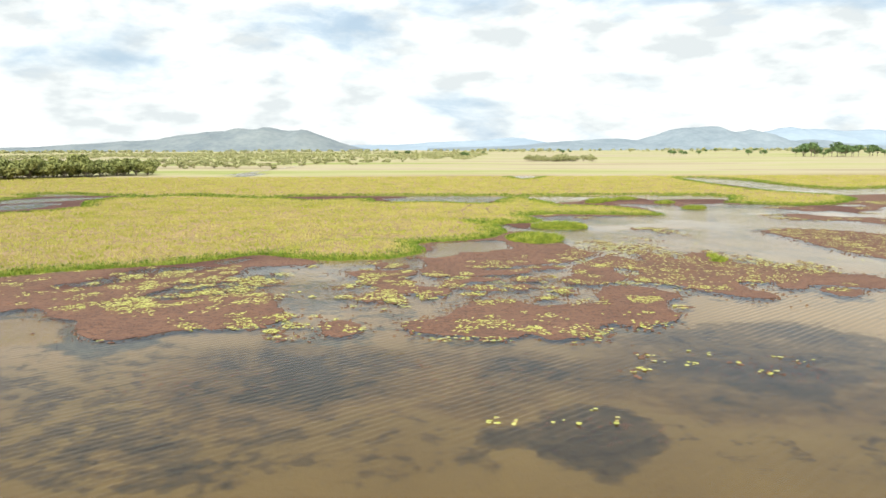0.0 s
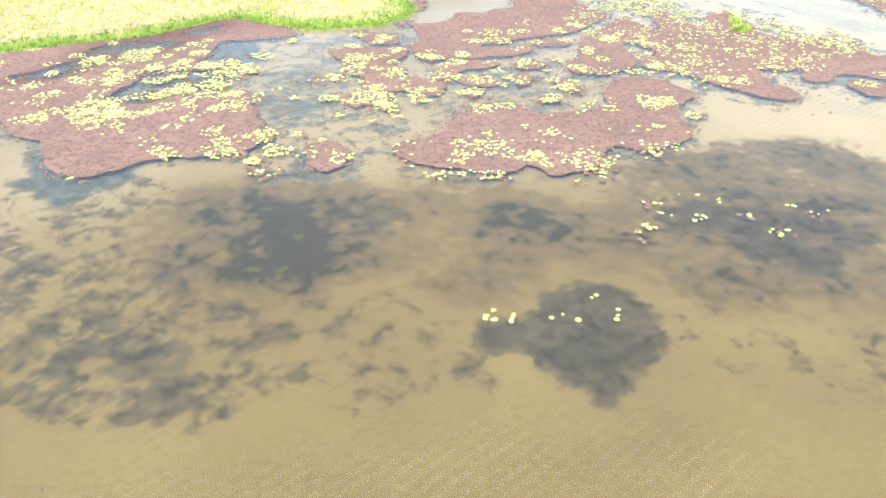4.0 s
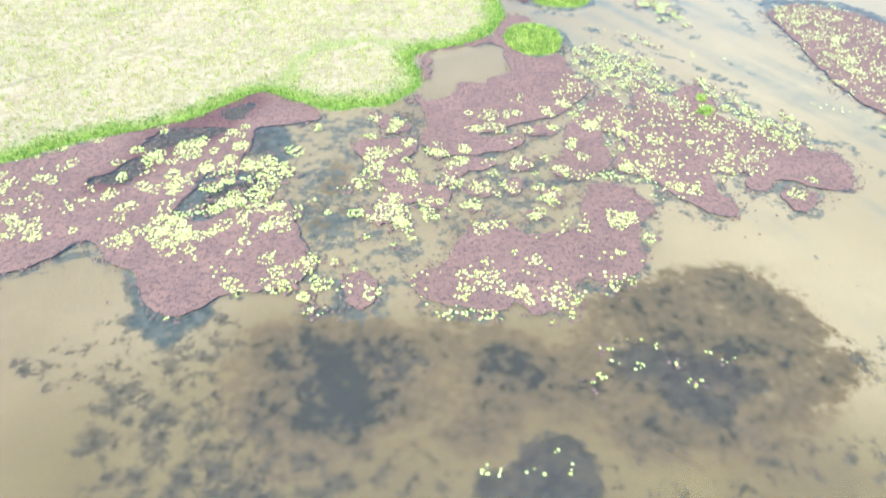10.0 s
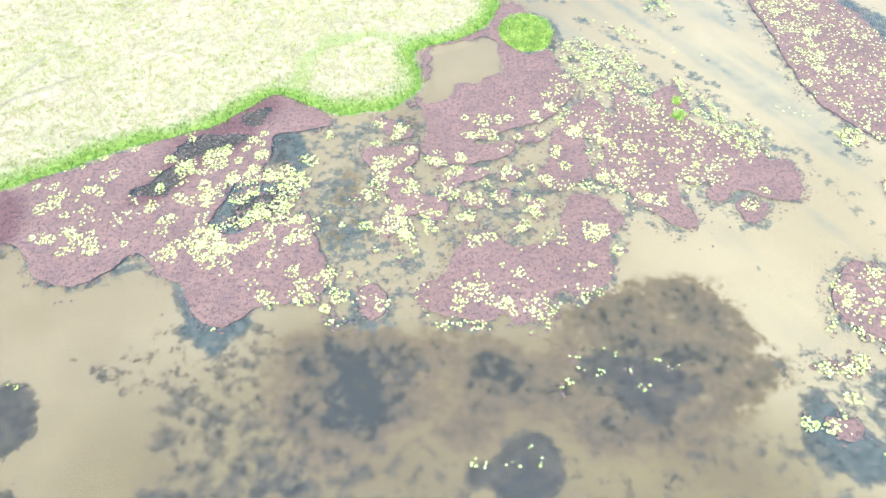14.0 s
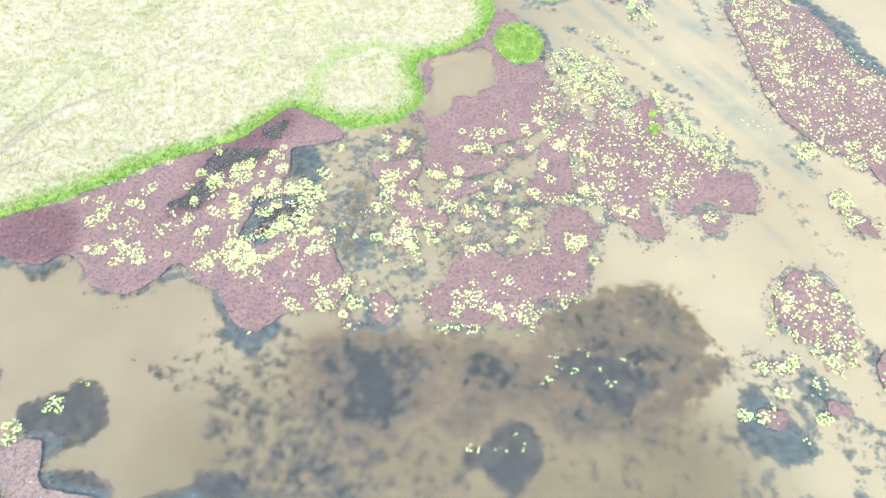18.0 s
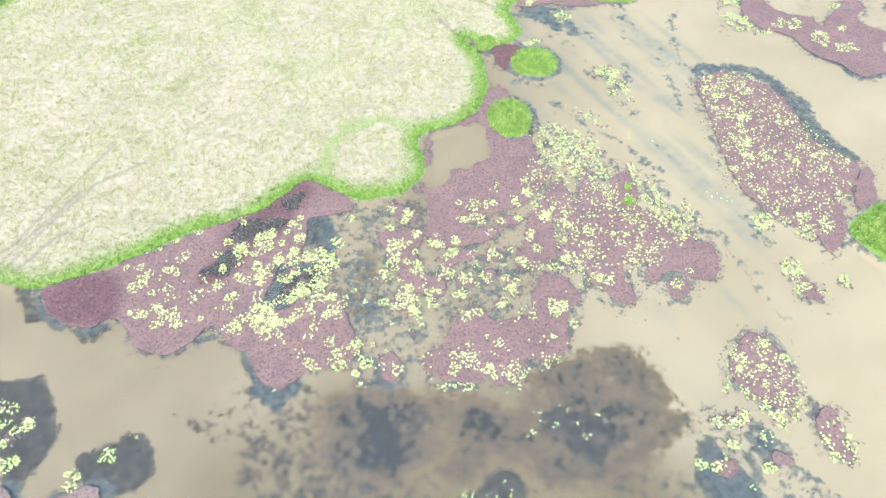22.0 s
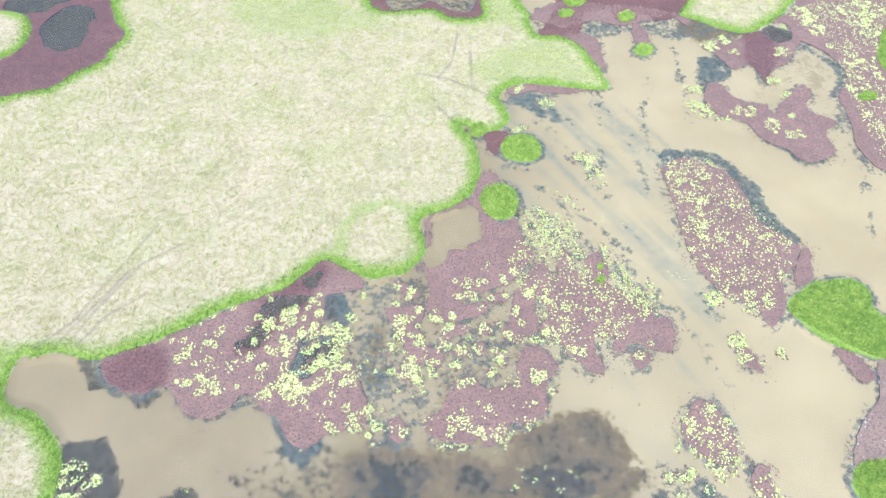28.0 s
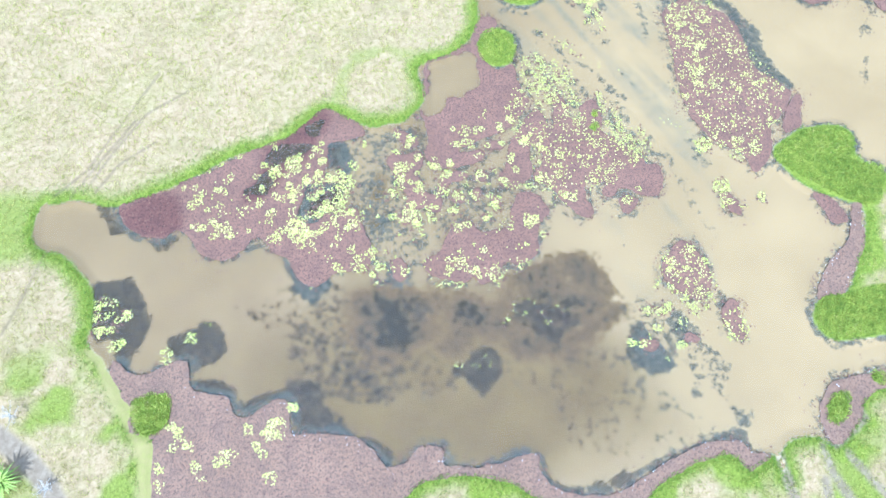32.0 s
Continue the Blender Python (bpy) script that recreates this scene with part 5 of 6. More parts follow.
PLUME = [(24.5, 187.9), (57.9, 184.6), (75.2, 160.8), (68.3, 144.5), (70.9, 119.5), (74.8, 92.7), (74.8, 77.2), (66.3, 60.7), (50.6, 59.7), (43.4, 77.8), (32.6, 100.2), (28.2, 130.2), (15.5, 161.8)]
TRACK = [(-111, 36.7), (-101.8, 30.6), (-95.1, 26.1), (-88.7, 19.8), (-83.6, 12.6)]
ALGAE = [(-85.9, 49.8), (-84.3, 52.3), (-78.8, 48), (-75.7, 41.1), (-71.6, 35.7), (-71.1, 30.3), (-64, 27.8), (-64.4, 16.6), (-67.2, 14.6), (-70.3, 26.7), (-78.8, 39.8), (-82.6, 46.7)]
TRAIL_A = [(76.2, 23.3), (76.8, 17.1), (78.1, 8.8)]
TRAIL_B = [(86.2, 24.3), (87.2, 18.1), (90.1, 12), (91.4, 7.3)]
TRAIL_C = [(91.6, 22.9), (95.2, 16.7), (101.1, 10.5)]
TRAIL_D = [(85, 16.9), (84, 7.5)]
TRAIL_E = [(95.2, 37), (97.5, 30.4), (89.4, 24.2)]
TRAILS = [TRAIL_A, TRAIL_B, TRAIL_C, TRAIL_D, TRAIL_E]
PALM_AT = (-98.0, 20.3)
DEAD_AT = (-98.9, 35.1)
DEAD_TWO_AT = (-88.5, 18.9)

# ---- mesh helpers ----
rng = np.random.default_rng(7)


def part(name, verts, faces, mat, parent=None, smooth=False):
    """One mesh object from arrays; every row of faces has the same number of corners."""
    verts, faces = np.asarray(verts, np.float32), np.asarray(faces, np.int32)
    me = bpy.data.meshes.new(name)
    me.vertices.add(len(verts))
    me.vertices.foreach_set("co", verts.ravel())
    k = faces.shape[1]
    me.loops.add(faces.size)
    me.loops.foreach_set("vertex_index", faces.ravel())
    me.polygons.add(len(faces))
    me.polygons.foreach_set("loop_start", np.arange(0, faces.size, k, dtype=np.int32))
    me.polygons.foreach_set("loop_total", np.full(len(faces), k, np.int32))
    me.polygons.foreach_set("use_smooth", np.full(len(faces), smooth))
    me.update(calc_edges=True)
    me.materials.append(mat)
    ob = new(name, me)
    if parent is not None:
        ob.parent = parent
    return ob


def attribute(ob, name, values):
    ob.data.attributes.new(name, "FLOAT", "POINT").data.foreach_set("value", np.asarray(values, np.float32))


def smooth_ring(points, steps=4):
    """A closed curve through all the points (Catmull-Rom)."""
    p = np.array(points, float)
    a, c, d = np.roll(p, 1, 0), np.roll(p, -1, 0), np.roll(p, -2, 0)
    rows = []
    for s in np.arange(steps) / steps:
        rows.append(0.5 * (2 * p + (c - a) * s + (2 * a - 5 * p + 4 * c - d) * s * s + (3 * p - a - 3 * c + d) * s**3))
    return np.stack(rows, 1).reshape(-1, 2)


def line_distance(line, x, y):
    best = np.full(np.shape(x), 1e9)
    for (ax, ay), (bx, by) in zip(line, line[1:]):
        s = np.clip(((x - ax) * (bx - ax) + (y - ay) * (by - ay)) / ((bx - ax) ** 2 + (by - ay) ** 2), 0, 1)
        best = np.minimum(best, np.hypot(x - ax - s * (bx - ax), y - ay - s * (by - ay)))
    return best


def hashed(ix, iy, seed):
    h = (ix.astype(np.int64) * 374761393 + iy.astype(np.int64) * 668265263 + seed * 974711) & 0x7FFFFFFF
    h = ((h ^ (h >> 13)) * 1274126177) & 0x7FFFFFFF
    return ((h ^ (h >> 16)) & 0xFFFF) / 65535.0


def value_noise(x, y, scale, seed, octaves=3):
    out, amp, total = 0.0, 1.0, 0.0
    for o in range(octaves):
        u, v = x * scale * 2**o, y * scale * 2**o
        iu, iv = np.floor(u), np.floor(v)
        fu, fv = u - iu, v - iv
        fu, fv = fu * fu * (3 - 2 * fu), fv * fv * (3 - 2 * fv)
        a, b = hashed(iu, iv, seed + o), hashed(iu + 1, iv, seed + o)
        c, d = hashed(iu, iv + 1, seed + o), hashed(iu + 1, iv + 1, seed + o)
        out = out + amp * ((a * (1 - fu) + b * fu) * (1 - fv) + (c * (1 - fu) + d * fu) * fv)
        total += amp
        amp *= 0.5
    return out / total - 0.5


def inside_by(ring, x, y):
    """The distance to a closed outline, positive inside."""
    shape = np.shape(x)
    x, y = np.ravel(x), np.ravel(y)
    best, odd = np.full(x.shape, 1e9), np.zeros(x.shape, bool)
    p = np.asarray(ring, float)
    for (ax, ay), (bx, by) in zip(p, np.roll(p, -1, 0)):
        ex, ey = bx - ax, by - ay
        s = np.clip(((x - ax) * ex + (y - ay) * ey) / (ex * ex + ey * ey + 1e-9), 0, 1)
        best = np.minimum(best, (x - ax - s * ex) ** 2 + (y - ay - s * ey) ** 2)
        cross = (ay > y) != (by > y)
        if cross.any():
            odd ^= cross & (x < ax + (y - ay) * ex / (ey if ey else 1e-9))
    return (np.sqrt(best) * np.where(odd, 1, -1)).reshape(shape)


def near_ring(ring, x, y, margin, far=-50.0):
    """inside_by() worked out only near the outline's box."""
    p = np.asarray(ring, float)
    lo, hi = p.min(0) - margin, p.max(0) + margin
    some = (x > lo[0]) & (x < hi[0]) & (y > lo[1]) & (y < hi[1])
    out = np.full(np.shape(x), far)
    if some.any():
        out[some] = inside_by(p, x[some], y[some])
    return out


def step_up(v, a, b):
    s = np.clip((v - a) / (b - a), 0, 1)
    return s * s * (3 - 2 * s)


# ---- fields of the plan ----
LAGOON = smooth_ring(SHORE_NORTH + SHORE_FAR + SHORE_EAST + SHORE_SOUTH, 3)
WATERS = [smooth_ring(p) for p in (BAY_WEST, BAY_CREEK, POOL_STRIP_EAST, POOL_SMALL, POOL_WEST, POOL_FAR, POOL_NORTH, POOL_NORTH_EAST)]
ISLET_RINGS = [smooth_ring(p) for p in ISLETS]
MAT_RINGS = [smooth_ring(p) for p in MATS]
HOLE_RINGS = [smooth_ring(p) for p in HOLES]
CELL = 0.6
GX, GY = np.arange(-300.0, 301.0, CELL), np.arange(-40.0, 521.0, CELL)
gx, gy = np.meshgrid(GX, GY)
water_d = near_ring(LAGOON, gx, gy, 25)
for ring in WATERS:
    water_d = np.maximum(water_d, near_ring(ring, gx, gy, 20))
water_d = np.maximum(water_d, 1.6 - line_distance(CREEK, gx, gy))
islet_d = np.full(gx.shape, -50.0)
for ring in ISLET_RINGS:
    islet_d = np.maximum(islet_d, near_ring(ring, gx, gy, 20))
land_grid = np.maximum(-water_d, islet_d)
mat_grid = np.full(gx.shape, -50.0)
for ring in MAT_RINGS:
    mat_grid = np.maximum(mat_grid, near_ring(ring, gx, gy, 12))
for ring in HOLE_RINGS:
    mat_grid = np.minimum(mat_grid, -near_ring(ring, gx, gy, 12))
weed_grid, sward_grid = np.zeros(gx.shape), np.zeros(gx.shape)
fray, drift_n, torn = 1.5 * value_noise(gx, gy, 0.22, 93, 3), 5 * value_noise(gx, gy, 0.09, 94, 3), value_noise(gx, gy, 0.3, 71, 3)
for ring, strength in WEEDS:
    d = near_ring(smooth_ring(ring), gx, gy, 8) + fray
    weed_grid = np.maximum(weed_grid, strength * step_up(d, -1.5, 1.3))
for ring, strength in SWARDS:
    d = near_ring(smooth_ring(ring), gx, gy, 12) + drift_n
    sward_grid = np.maximum(sward_grid, strength * step_up(d, -4.0, 3.5))
for line, strength in STREAKS:
    weed_grid = np.maximum(weed_grid, strength * step_up(2.4 - line_distance(line, gx, gy) + 5 * torn, 0, 2.5))
along, across = gx * 0.51 - gy * 0.86, gx * 0.86 + gy * 0.51
flow = value_noise(along + 6 * value_noise(gx, gy, 0.05, 87, 2), across * 5.5, 0.055, 83, 3) + 0.35 * value_noise(gx, gy, 0.35, 85, 2)
plume = near_ring(smooth_ring(PLUME), gx, gy, 8)
weed_grid = np.maximum(weed_grid, 0.3 * step_up(flow, 0.1, 0.35) * step_up(plume, -3, 4))
drawn_out = value_noise(0.55 * along + 7 * value_noise(gx, gy, 0.04, 88, 2), across * 6.5, 0.05, 84, 4) + 0.3 * value_noise(gx, gy, 0.2, 86, 3)
streak_grid = step_up(drawn_out, -0.05, 0.32) * step_up(plume + 3 * torn, -2, 6)
for line in SCOURS:
    swept = step_up(1.2 - line_distance(line, gx, gy) + 1.5 * torn, 0, 1.5)
    weed_grid, sward_grid = weed_grid * (1 - 0.6 * swept), sward_grid * (1 - 0.42 * swept)
for ring in HOLE_RINGS[1:]:
    weed_grid = np.maximum(weed_grid, 1.5 * step_up(near_ring(ring, gx, gy, 12), -3.0, 0.0))
weed_grid = np.maximum(weed_grid, 0.75 * step_up(islet_d, -3.0, -0.5))
halo = step_up(mat_grid + 3.5 * value_noise(gx, gy, 0.12, 97, 3), -2.8, -0.2) * 0.5
halo_grid = step_up(halo, 0.05, 0.35)
weed_grid = np.maximum(weed_grid, halo) * (1 - step_up(near_ring(HOLE_RINGS[0], gx, gy, 8), -1.5, 0.5))


def sample(grid, x, y):
    u = np.clip((x - GX[0]) / CELL, 0, len(GX) - 1.001)
    v = np.clip((y - GY[0]) / CELL, 0, len(GY) - 1.001)
    i, j = u.astype(int), v.astype(int)
    fu, fv = u - i, v - j
    return (grid[j, i] * (1 - fu) + grid[j, i + 1] * fu) * (1 - fv) + (grid[j + 1, i] * (1 - fu) + grid[j + 1, i + 1] * fu) * fv


def land_at(x, y):
    return sample(land_grid, x, y) + 1.6 * value_noise(x, y, 0.22, 3, 3)


def ground_height(x, y, d=None):
    d = land_at(x, y) if d is None else d
    bank = np.where(d > 0, 0.32 * step_up(d, 0, 2.2), -0.55 * step_up(-d, 0, 2.5) - 0.0)
    bumps = np.where(d > 0, 0.22 * value_noise(x, y, 0.16, 11, 3) * step_up(d, 0, 4), 0.10 * value_noise(x, y, 0.3, 12, 2) * step_up(-d, 0, 3))
    rise = 1.2 * step_up(np.hypot(x, y - 150), 500, 1500) + 2.0 * value_noise(x, y, 0.004, 17, 3) * step_up(np.hypot(x, y - 150), 450, 900)
    return bank + bumps + np.where(d > 0, rise, 0)


def spread(core_lo, core_hi, stride, out_lo, out_hi):
    mid = np.arange(core_lo, core_hi + 0.01, stride)
    grow, left, right = 1.12, [core_lo], [core_hi]
    s = stride
    while left[-1] > out_lo:
        s *= grow
        left.append(left[-1] - s)
    s = stride
    while right[-1] < out_hi:
        s *= grow
        right.append(right[-1] + s)
    return np.array(left[:0:-1] + list(mid) + right[1:])


def grid_faces(nx, ny):
    i = np.arange(nx * ny).reshape(ny, nx)
    return np.stack([i[:-1, :-1], i[:-1, 1:], i[1:, 1:], i[1:, :-1]], -1).reshape(-1, 4)


# ---- the ground, one sheet to the horizon ----
xs, ys = spread(-150, 150, 0.55, -4600, 4600), spread(8, 250, 0.55, -700, 4750)
x2, y2 = np.meshgrid(xs, ys)
d2 = land_at(x2, y2)
z2 = ground_height(x2, y2, d2)
ground = part("ground", np.stack([x2, y2, z2], -1).reshape(-1, 3), grid_faces(len(xs), len(ys)), GROUND, smooth=True)
tagged(ground, "flat marsh ground of straw and green grass over a silty lagoon bed", "ground", kind="structure")
attribute(ground, "land", step_up(d2, -0.15, 0.15).ravel())
south = step_up(-y2, -40, -12) + step_up(x2, 88, 96) * step_up(-y2, -110, -90) + step_up(-x2, 66, 74) * step_up(-y2, -60, -40)
lush = np.clip(step_up(-d2 + 3.0 * value_noise(x2, y2, 0.13, 33, 3), -5.5, -1.0) + 0.9 * np.clip(south, 0, 1) * step_up(value_noise(x2, y2, 0.11, 31, 3), -0.12, 0.14), 0, 1)
lush = np.maximum(lush, 0.8 * step_up(-np.hypot(x2 + 112, (y2 - 84) * 1.2), -16, -9))
lush = np.maximum(lush, step_up(sample(islet_d, x2, y2), -1, 0))
lush = np.maximum(lush, 0.5 * step_up(-line_distance(GREEN_SEAM, x2, y2) + 3 * value_noise(x2, y2, 0.2, 35, 2), -3.2, -0.4))
for ring, strength in ((GREEN_TIP, 0.38), (GREEN_TOP, 0.35), (GREEN_KNOB, 0.45)):
    lush = np.maximum(lush, strength * step_up(near_ring(smooth_ring(ring), x2, y2, 14) + 9 * value_noise(x2, y2, 0.12, 37, 3), -5.0, 4.0))
attribute(ground, "lush", lush.ravel())
attribute(ground, "plain", step_up(y2 + 60 * value_noise(x2, y2, 0.01, 41, 3), 400, 480).ravel())
track_field = step_up(-line_distance(TRACK, x2, y2), -3.0, -1.6)
for line in TRAILS:
    track_field = np.maximum(track_field, 0.85 * step_up(-line_distance(line, x2, y2) + 1.2 * value_noise(x2, y2, 0.3, 77, 2), -1.6, -0.5))
attribute(ground, "track", track_field.ravel())
attribute(ground, "algae", step_up(near_ring(smooth_ring(ALGAE), x2, y2, 6), -1.2, 0.8).ravel())
attribute(ground, "sand", step_up(np.hypot((x2 + 1) / 2.2, y2 - 40) + 14 * value_noise(x2, y2, 0.05, 79, 3), 14, 32).ravel())
rut_grid = np.full(gx.shape, 1e9)
for line in RUTS:
    rut_grid = np.minimum(rut_grid, line_distance(line, gx, gy) + 0.36 * np.abs(fray))
attribute(ground, "rut", step_up(-sample(rut_grid, x2, y2), -0.75, -0.15).ravel())
attribute(ground, "weed", sample(weed_grid, x2, y2).ravel())
teal = np.maximum(sample(halo_grid, x2, y2), step_up(near_ring(smooth_ring(WEED_TIP), x2, y2, 6), -1.5, 0.5))
teal = np.maximum(teal, step_up(x2 + 10 * value_noise(x2, y2, 0.05, 99, 2), 36, 60))
between = step_up(near_ring(smooth_ring(WEED_BETWEEN), x2, y2, 10) + 3 * value_noise(x2, y2, 0.12, 98, 2), -3, 3)
teal = np.maximum(np.maximum(0.8 * teal, 0.8 * between), step_up(near_ring(smooth_ring(PLUME), x2, y2, 8), -4, 2))
for ring in HOLE_RINGS[1:]:
    teal = teal * (1 - step_up(near_ring(ring, x2, y2, 8), -2.5, 0.0))
attribute(ground, "teal", teal.ravel())
attribute(ground, "streak", sample(streak_grid, x2, y2).ravel())
attribute(ground, "pale", np.maximum(step_up(x2 + 14 * value_noise(x2, y2, 0.04, 89, 3), 5, 50), 0.2 * between).ravel())
attribute(ground, "sward", sample(sward_grid, x2, y2).ravel())

wx, wy = np.linspace(-420, 420, 30), np.linspace(-60, 720, 30)
wxx, wyy = np.meshgrid(wx, wy)
water = part("water", np.stack([wxx, wyy, 0 * wxx - 0.012], -1).reshape(-1, 3), grid_faces(30, 30), WATER, smooth=True)
tagged(water, "shallow murky brown lagoon water with faint ripples", "water", kind="structure")


# ---- floating fern mats ----
def fern_mat(ring, label, mat=None, lift=0.0):
    lo, hi = ring.min(0) - 2, ring.max(0) + 2
    stride = 0.5 if max(hi - lo) < 110 else 0.8
    ax, ay = np.arange(lo[0], hi[0] + stride, stride), np.arange(lo[1], hi[1] + stride, stride)
    mx, my = np.meshgrid(ax, ay)
    f = near_ring(ring, mx, my, 12)
    for hole in HOLE_RINGS:
        f = np.minimum(f, -near_ring(hole, mx, my, 12) - 0.7 + 2.6 * value_noise(mx, my, 0.45, 15, 4))
    f = f + 1.3 * value_noise(mx, my, 0.28, 5, 4) + 0.9 * value_noise(mx, my, 0.9, 6, 2)
    f = np.minimum(f, 0.5 - land_at(mx, my))
    z = 0.035 + lift + 0.05 * value_noise(mx, my, 0.9, 8, 2) * step_up(f, 0, 1)
    pts, val = np.stack([mx, my, z], -1).reshape(-1, 3), f.ravel()
    quads = grid_faces(len(ax), len(ay))
    tris = np.concatenate([quads[:, [0, 1, 2]], quads[:, [0, 2, 3]]])
    n_in = (val[tris] > 0).sum(1)
    verts, faces = [pts], [tris[n_in == 3]]
    base = len(pts)

    def cut(a, b):
        s = (val[a] / (val[a] - val[b]))[:, None]
        p = pts[a] * (1 - s) + pts[b] * s
        p[:, 2] = 0.004 + lift
        return p
    rims = []
    for want in (1, 2):
        t = tris[n_in == want]
        odd = (val[t] > 0) if want == 1 else (val[t] <= 0)
        k = odd.argmax(1)
        r = np.arange(len(t))
        a, b, c = t[r, k], t[r, (k + 1) % 3], t[r, (k + 2) % 3]
        p, q = cut(a, b), cut(a, c)
        ip, iq = base + np.arange(len(t)), base + len(t) + np.arange(len(t))
        verts += [p, q]
        base += 2 * len(t)
        if want == 1:
            faces.append(np.stack([a, ip, iq], 1)); rims.append((ip, iq))
        else:
            faces += [np.stack([ip, b, c], 1), np.stack([ip, c, iq], 1)]; rims.append((iq, ip))
    verts = np.concatenate(verts)
    for ip, iq in rims:
        edge = verts[np.concatenate([ip, iq])]
        low = edge.copy()
        low[:, 2] = -0.06
        hp = base + np.arange(len(ip)); hq = hp + len(ip)
        jp = hq + len(ip); jq = jp + len(ip)
        verts = np.concatenate([verts, edge, low]); base += 2 * len(low)
        faces += [np.stack([hq, hp, jp], 1), np.stack([hq, jp, jq], 1)]
    faces = np.concatenate(faces)
    used = np.unique(faces)
    if len(used) < 4:
        return None
    remap = np.zeros(len(verts), int); remap[used] = np.arange(len(used))
    ob = part("fern_mat", verts[used], remap[faces], mat or FERN, smooth=True)
    p = verts[used]
    wine = np.zeros(len(p))
    for patch in (WINE_WEST, WINE_INK, WINE_KNOT, BAY_WEST):
        wine = np.maximum(wine, step_up(near_ring(smooth_ring(patch), p[:, 0], p[:, 1], 8) + 3 * value_noise(p[:, 0], p[:, 1], 0.25, 19, 3), -2.0, 1.5))
    attribute(ob, "wine", 0.75 * wine)
    return tagged(ob, label, "fern mat", "floating fern mats")


BOG = (MAT_BOG, MAT_BOG_TWO, MAT_BOG_THREE, MAT_BOG_FIVE, MAT_NECK)
for points, ring in zip(MATS, MAT_RINGS):
    wide = max(np.ptp(ring, axis=0))
    if points in BOG:
        fern_mat(ring, "ragged mat of dark wine-red water fern in a boggy pool", FERN_WINE)
    elif points in (MAT_SOUTH, MAT_BANK, MAT_CORNER):
        fern_mat(ring, "dusty grey-pink mat of drying water fern along the bank", FERN_DUSTY)
    else:
        fern_mat(ring, "broad mat of dusty red floating water fern" if wide > 30 else "small raft of dusty red floating water fern")

# ---- lily pads ----
def pad_outline(sides=9):
    a = np.linspace(0.22, 2 * np.pi - 0.22, sides)
    rim = np.stack([np.cos(a), np.sin(a), 0.05 + 0.05 * np.sin(3 * a)], 1)
    return np.concatenate([[[0.12, 0, 0.02]], rim])


PAD_SHAPE = pad_outline()
PAD_FACES = np.array([[0, k, k + 1] for k in range(1, len(PAD_SHAPE) - 1)])


def rosettes(centres, low=16, high=30):
    """Floating leaves in loose rings round each plant: rows of place, radius and turn."""
    each = rng.integers(low, high, len(centres))
    c = np.repeat(centres, each, 0)
    ring_r = np.repeat(rng.uniform(0.45, 1.0, len(centres)), each)
    a, r = rng.uniform(0, 6.283, len(c)), ring_r * rng.normal(0.95, 0.26, len(c))
    p = c + np.stack([np.cos(a) * r, np.sin(a) * r], 1)
    return np.c_[p, rng.uniform(0.10, 0.20, len(c)), rng.uniform(0, 6.283, len(c))]


def side_by_side(rows, berth=0.25):
    """Leaves lie beside one another: one to each patch of water."""
    first = np.unique(np.floor(rows[:, :2] / berth + 0.25 * np.sin(rows[:, 1::-1] * 3)).astype(int), axis=0, return_index=True)[1]
    rows = rows[np.sort(first)]
    return rows[land_at(rows[:, 0], rows[:, 1]) < -0.1]


stands = []
for cx, cy, half_w, half_d, fill in CROWNS:
    area = math.pi * half_w * half_d
    if area * fill < 1.6 or (cy < 62 and fill < 0.6):
        few = max(3, int(area * fill * (7 if area < 6 else 3)))
        rows = np.c_[np.array([cx, cy]) + rng.normal(0, 0.55, (few, 2)) * (half_w, half_d), rng.uniform(0.11, 0.22, few), rng.uniform(0, 6.283, few)]
    else:
        many = max(1, int(round(area * fill * 0.7)))
        r, a = np.sqrt(rng.random(many)) * 0.95, rng.uniform(0, 6.283, many)
        rows = rosettes(np.stack([cx + half_w * r * np.cos(a), cy + half_d * r * np.sin(a)], 1))
        rows = rows[rng.random(len(rows)) < 0.55 + 0.45 * fill]
    rows = side_by_side(rows)
    if len(rows):
        stands.append(rows)
scattered = []
for ring, density, size in PADS:
    p = smooth_ring(ring)
    lo, hi = p.min(0) - 1, p.max(0) + 1
    centres = lo + rng.random((max(2, int(np.prod(hi - lo) * density * 0.085)), 2)) * (hi - lo)
    inside = inside_by(p, centres[:, 0], centres[:, 1]) + 3.0 * value_noise(centres[:, 0], centres[:, 1], 0.3, 21, 2) > 0.2
    centres = centres[inside & (value_noise(centres[:, 0], centres[:, 1], 0.16, 23, 2) > -0.08)]
    rows = rosettes(centres, 8, 20)
    rows[:, 2] *= size / 0.23
    stray = lo + rng.random((int(np.prod(hi - lo) * min(density, 1.6) * 0.5), 2)) * (hi - lo)
    stray = stray[inside_by(p, stray[:, 0], stray[:, 1]) + 3.5 * value_noise(stray[:, 0], stray[:, 1], 0.3, 21, 2) > 0]
    scattered += [rows, np.c_[stray, rng.uniform(0.13, 0.24, len(stray)), rng.uniform(0, 6.283, len(stray))]]
scattered = side_by_side(np.concatenate(scattered), 0.3)
pad_rows = np.concatenate(stands + [scattered])
pad_mesh = part("lily_pad", PAD_SHAPE, PAD_FACES, PAD)
bpy.data.objects.remove(pad_mesh)
pad_data = bpy.data.meshes["lily_pad"]


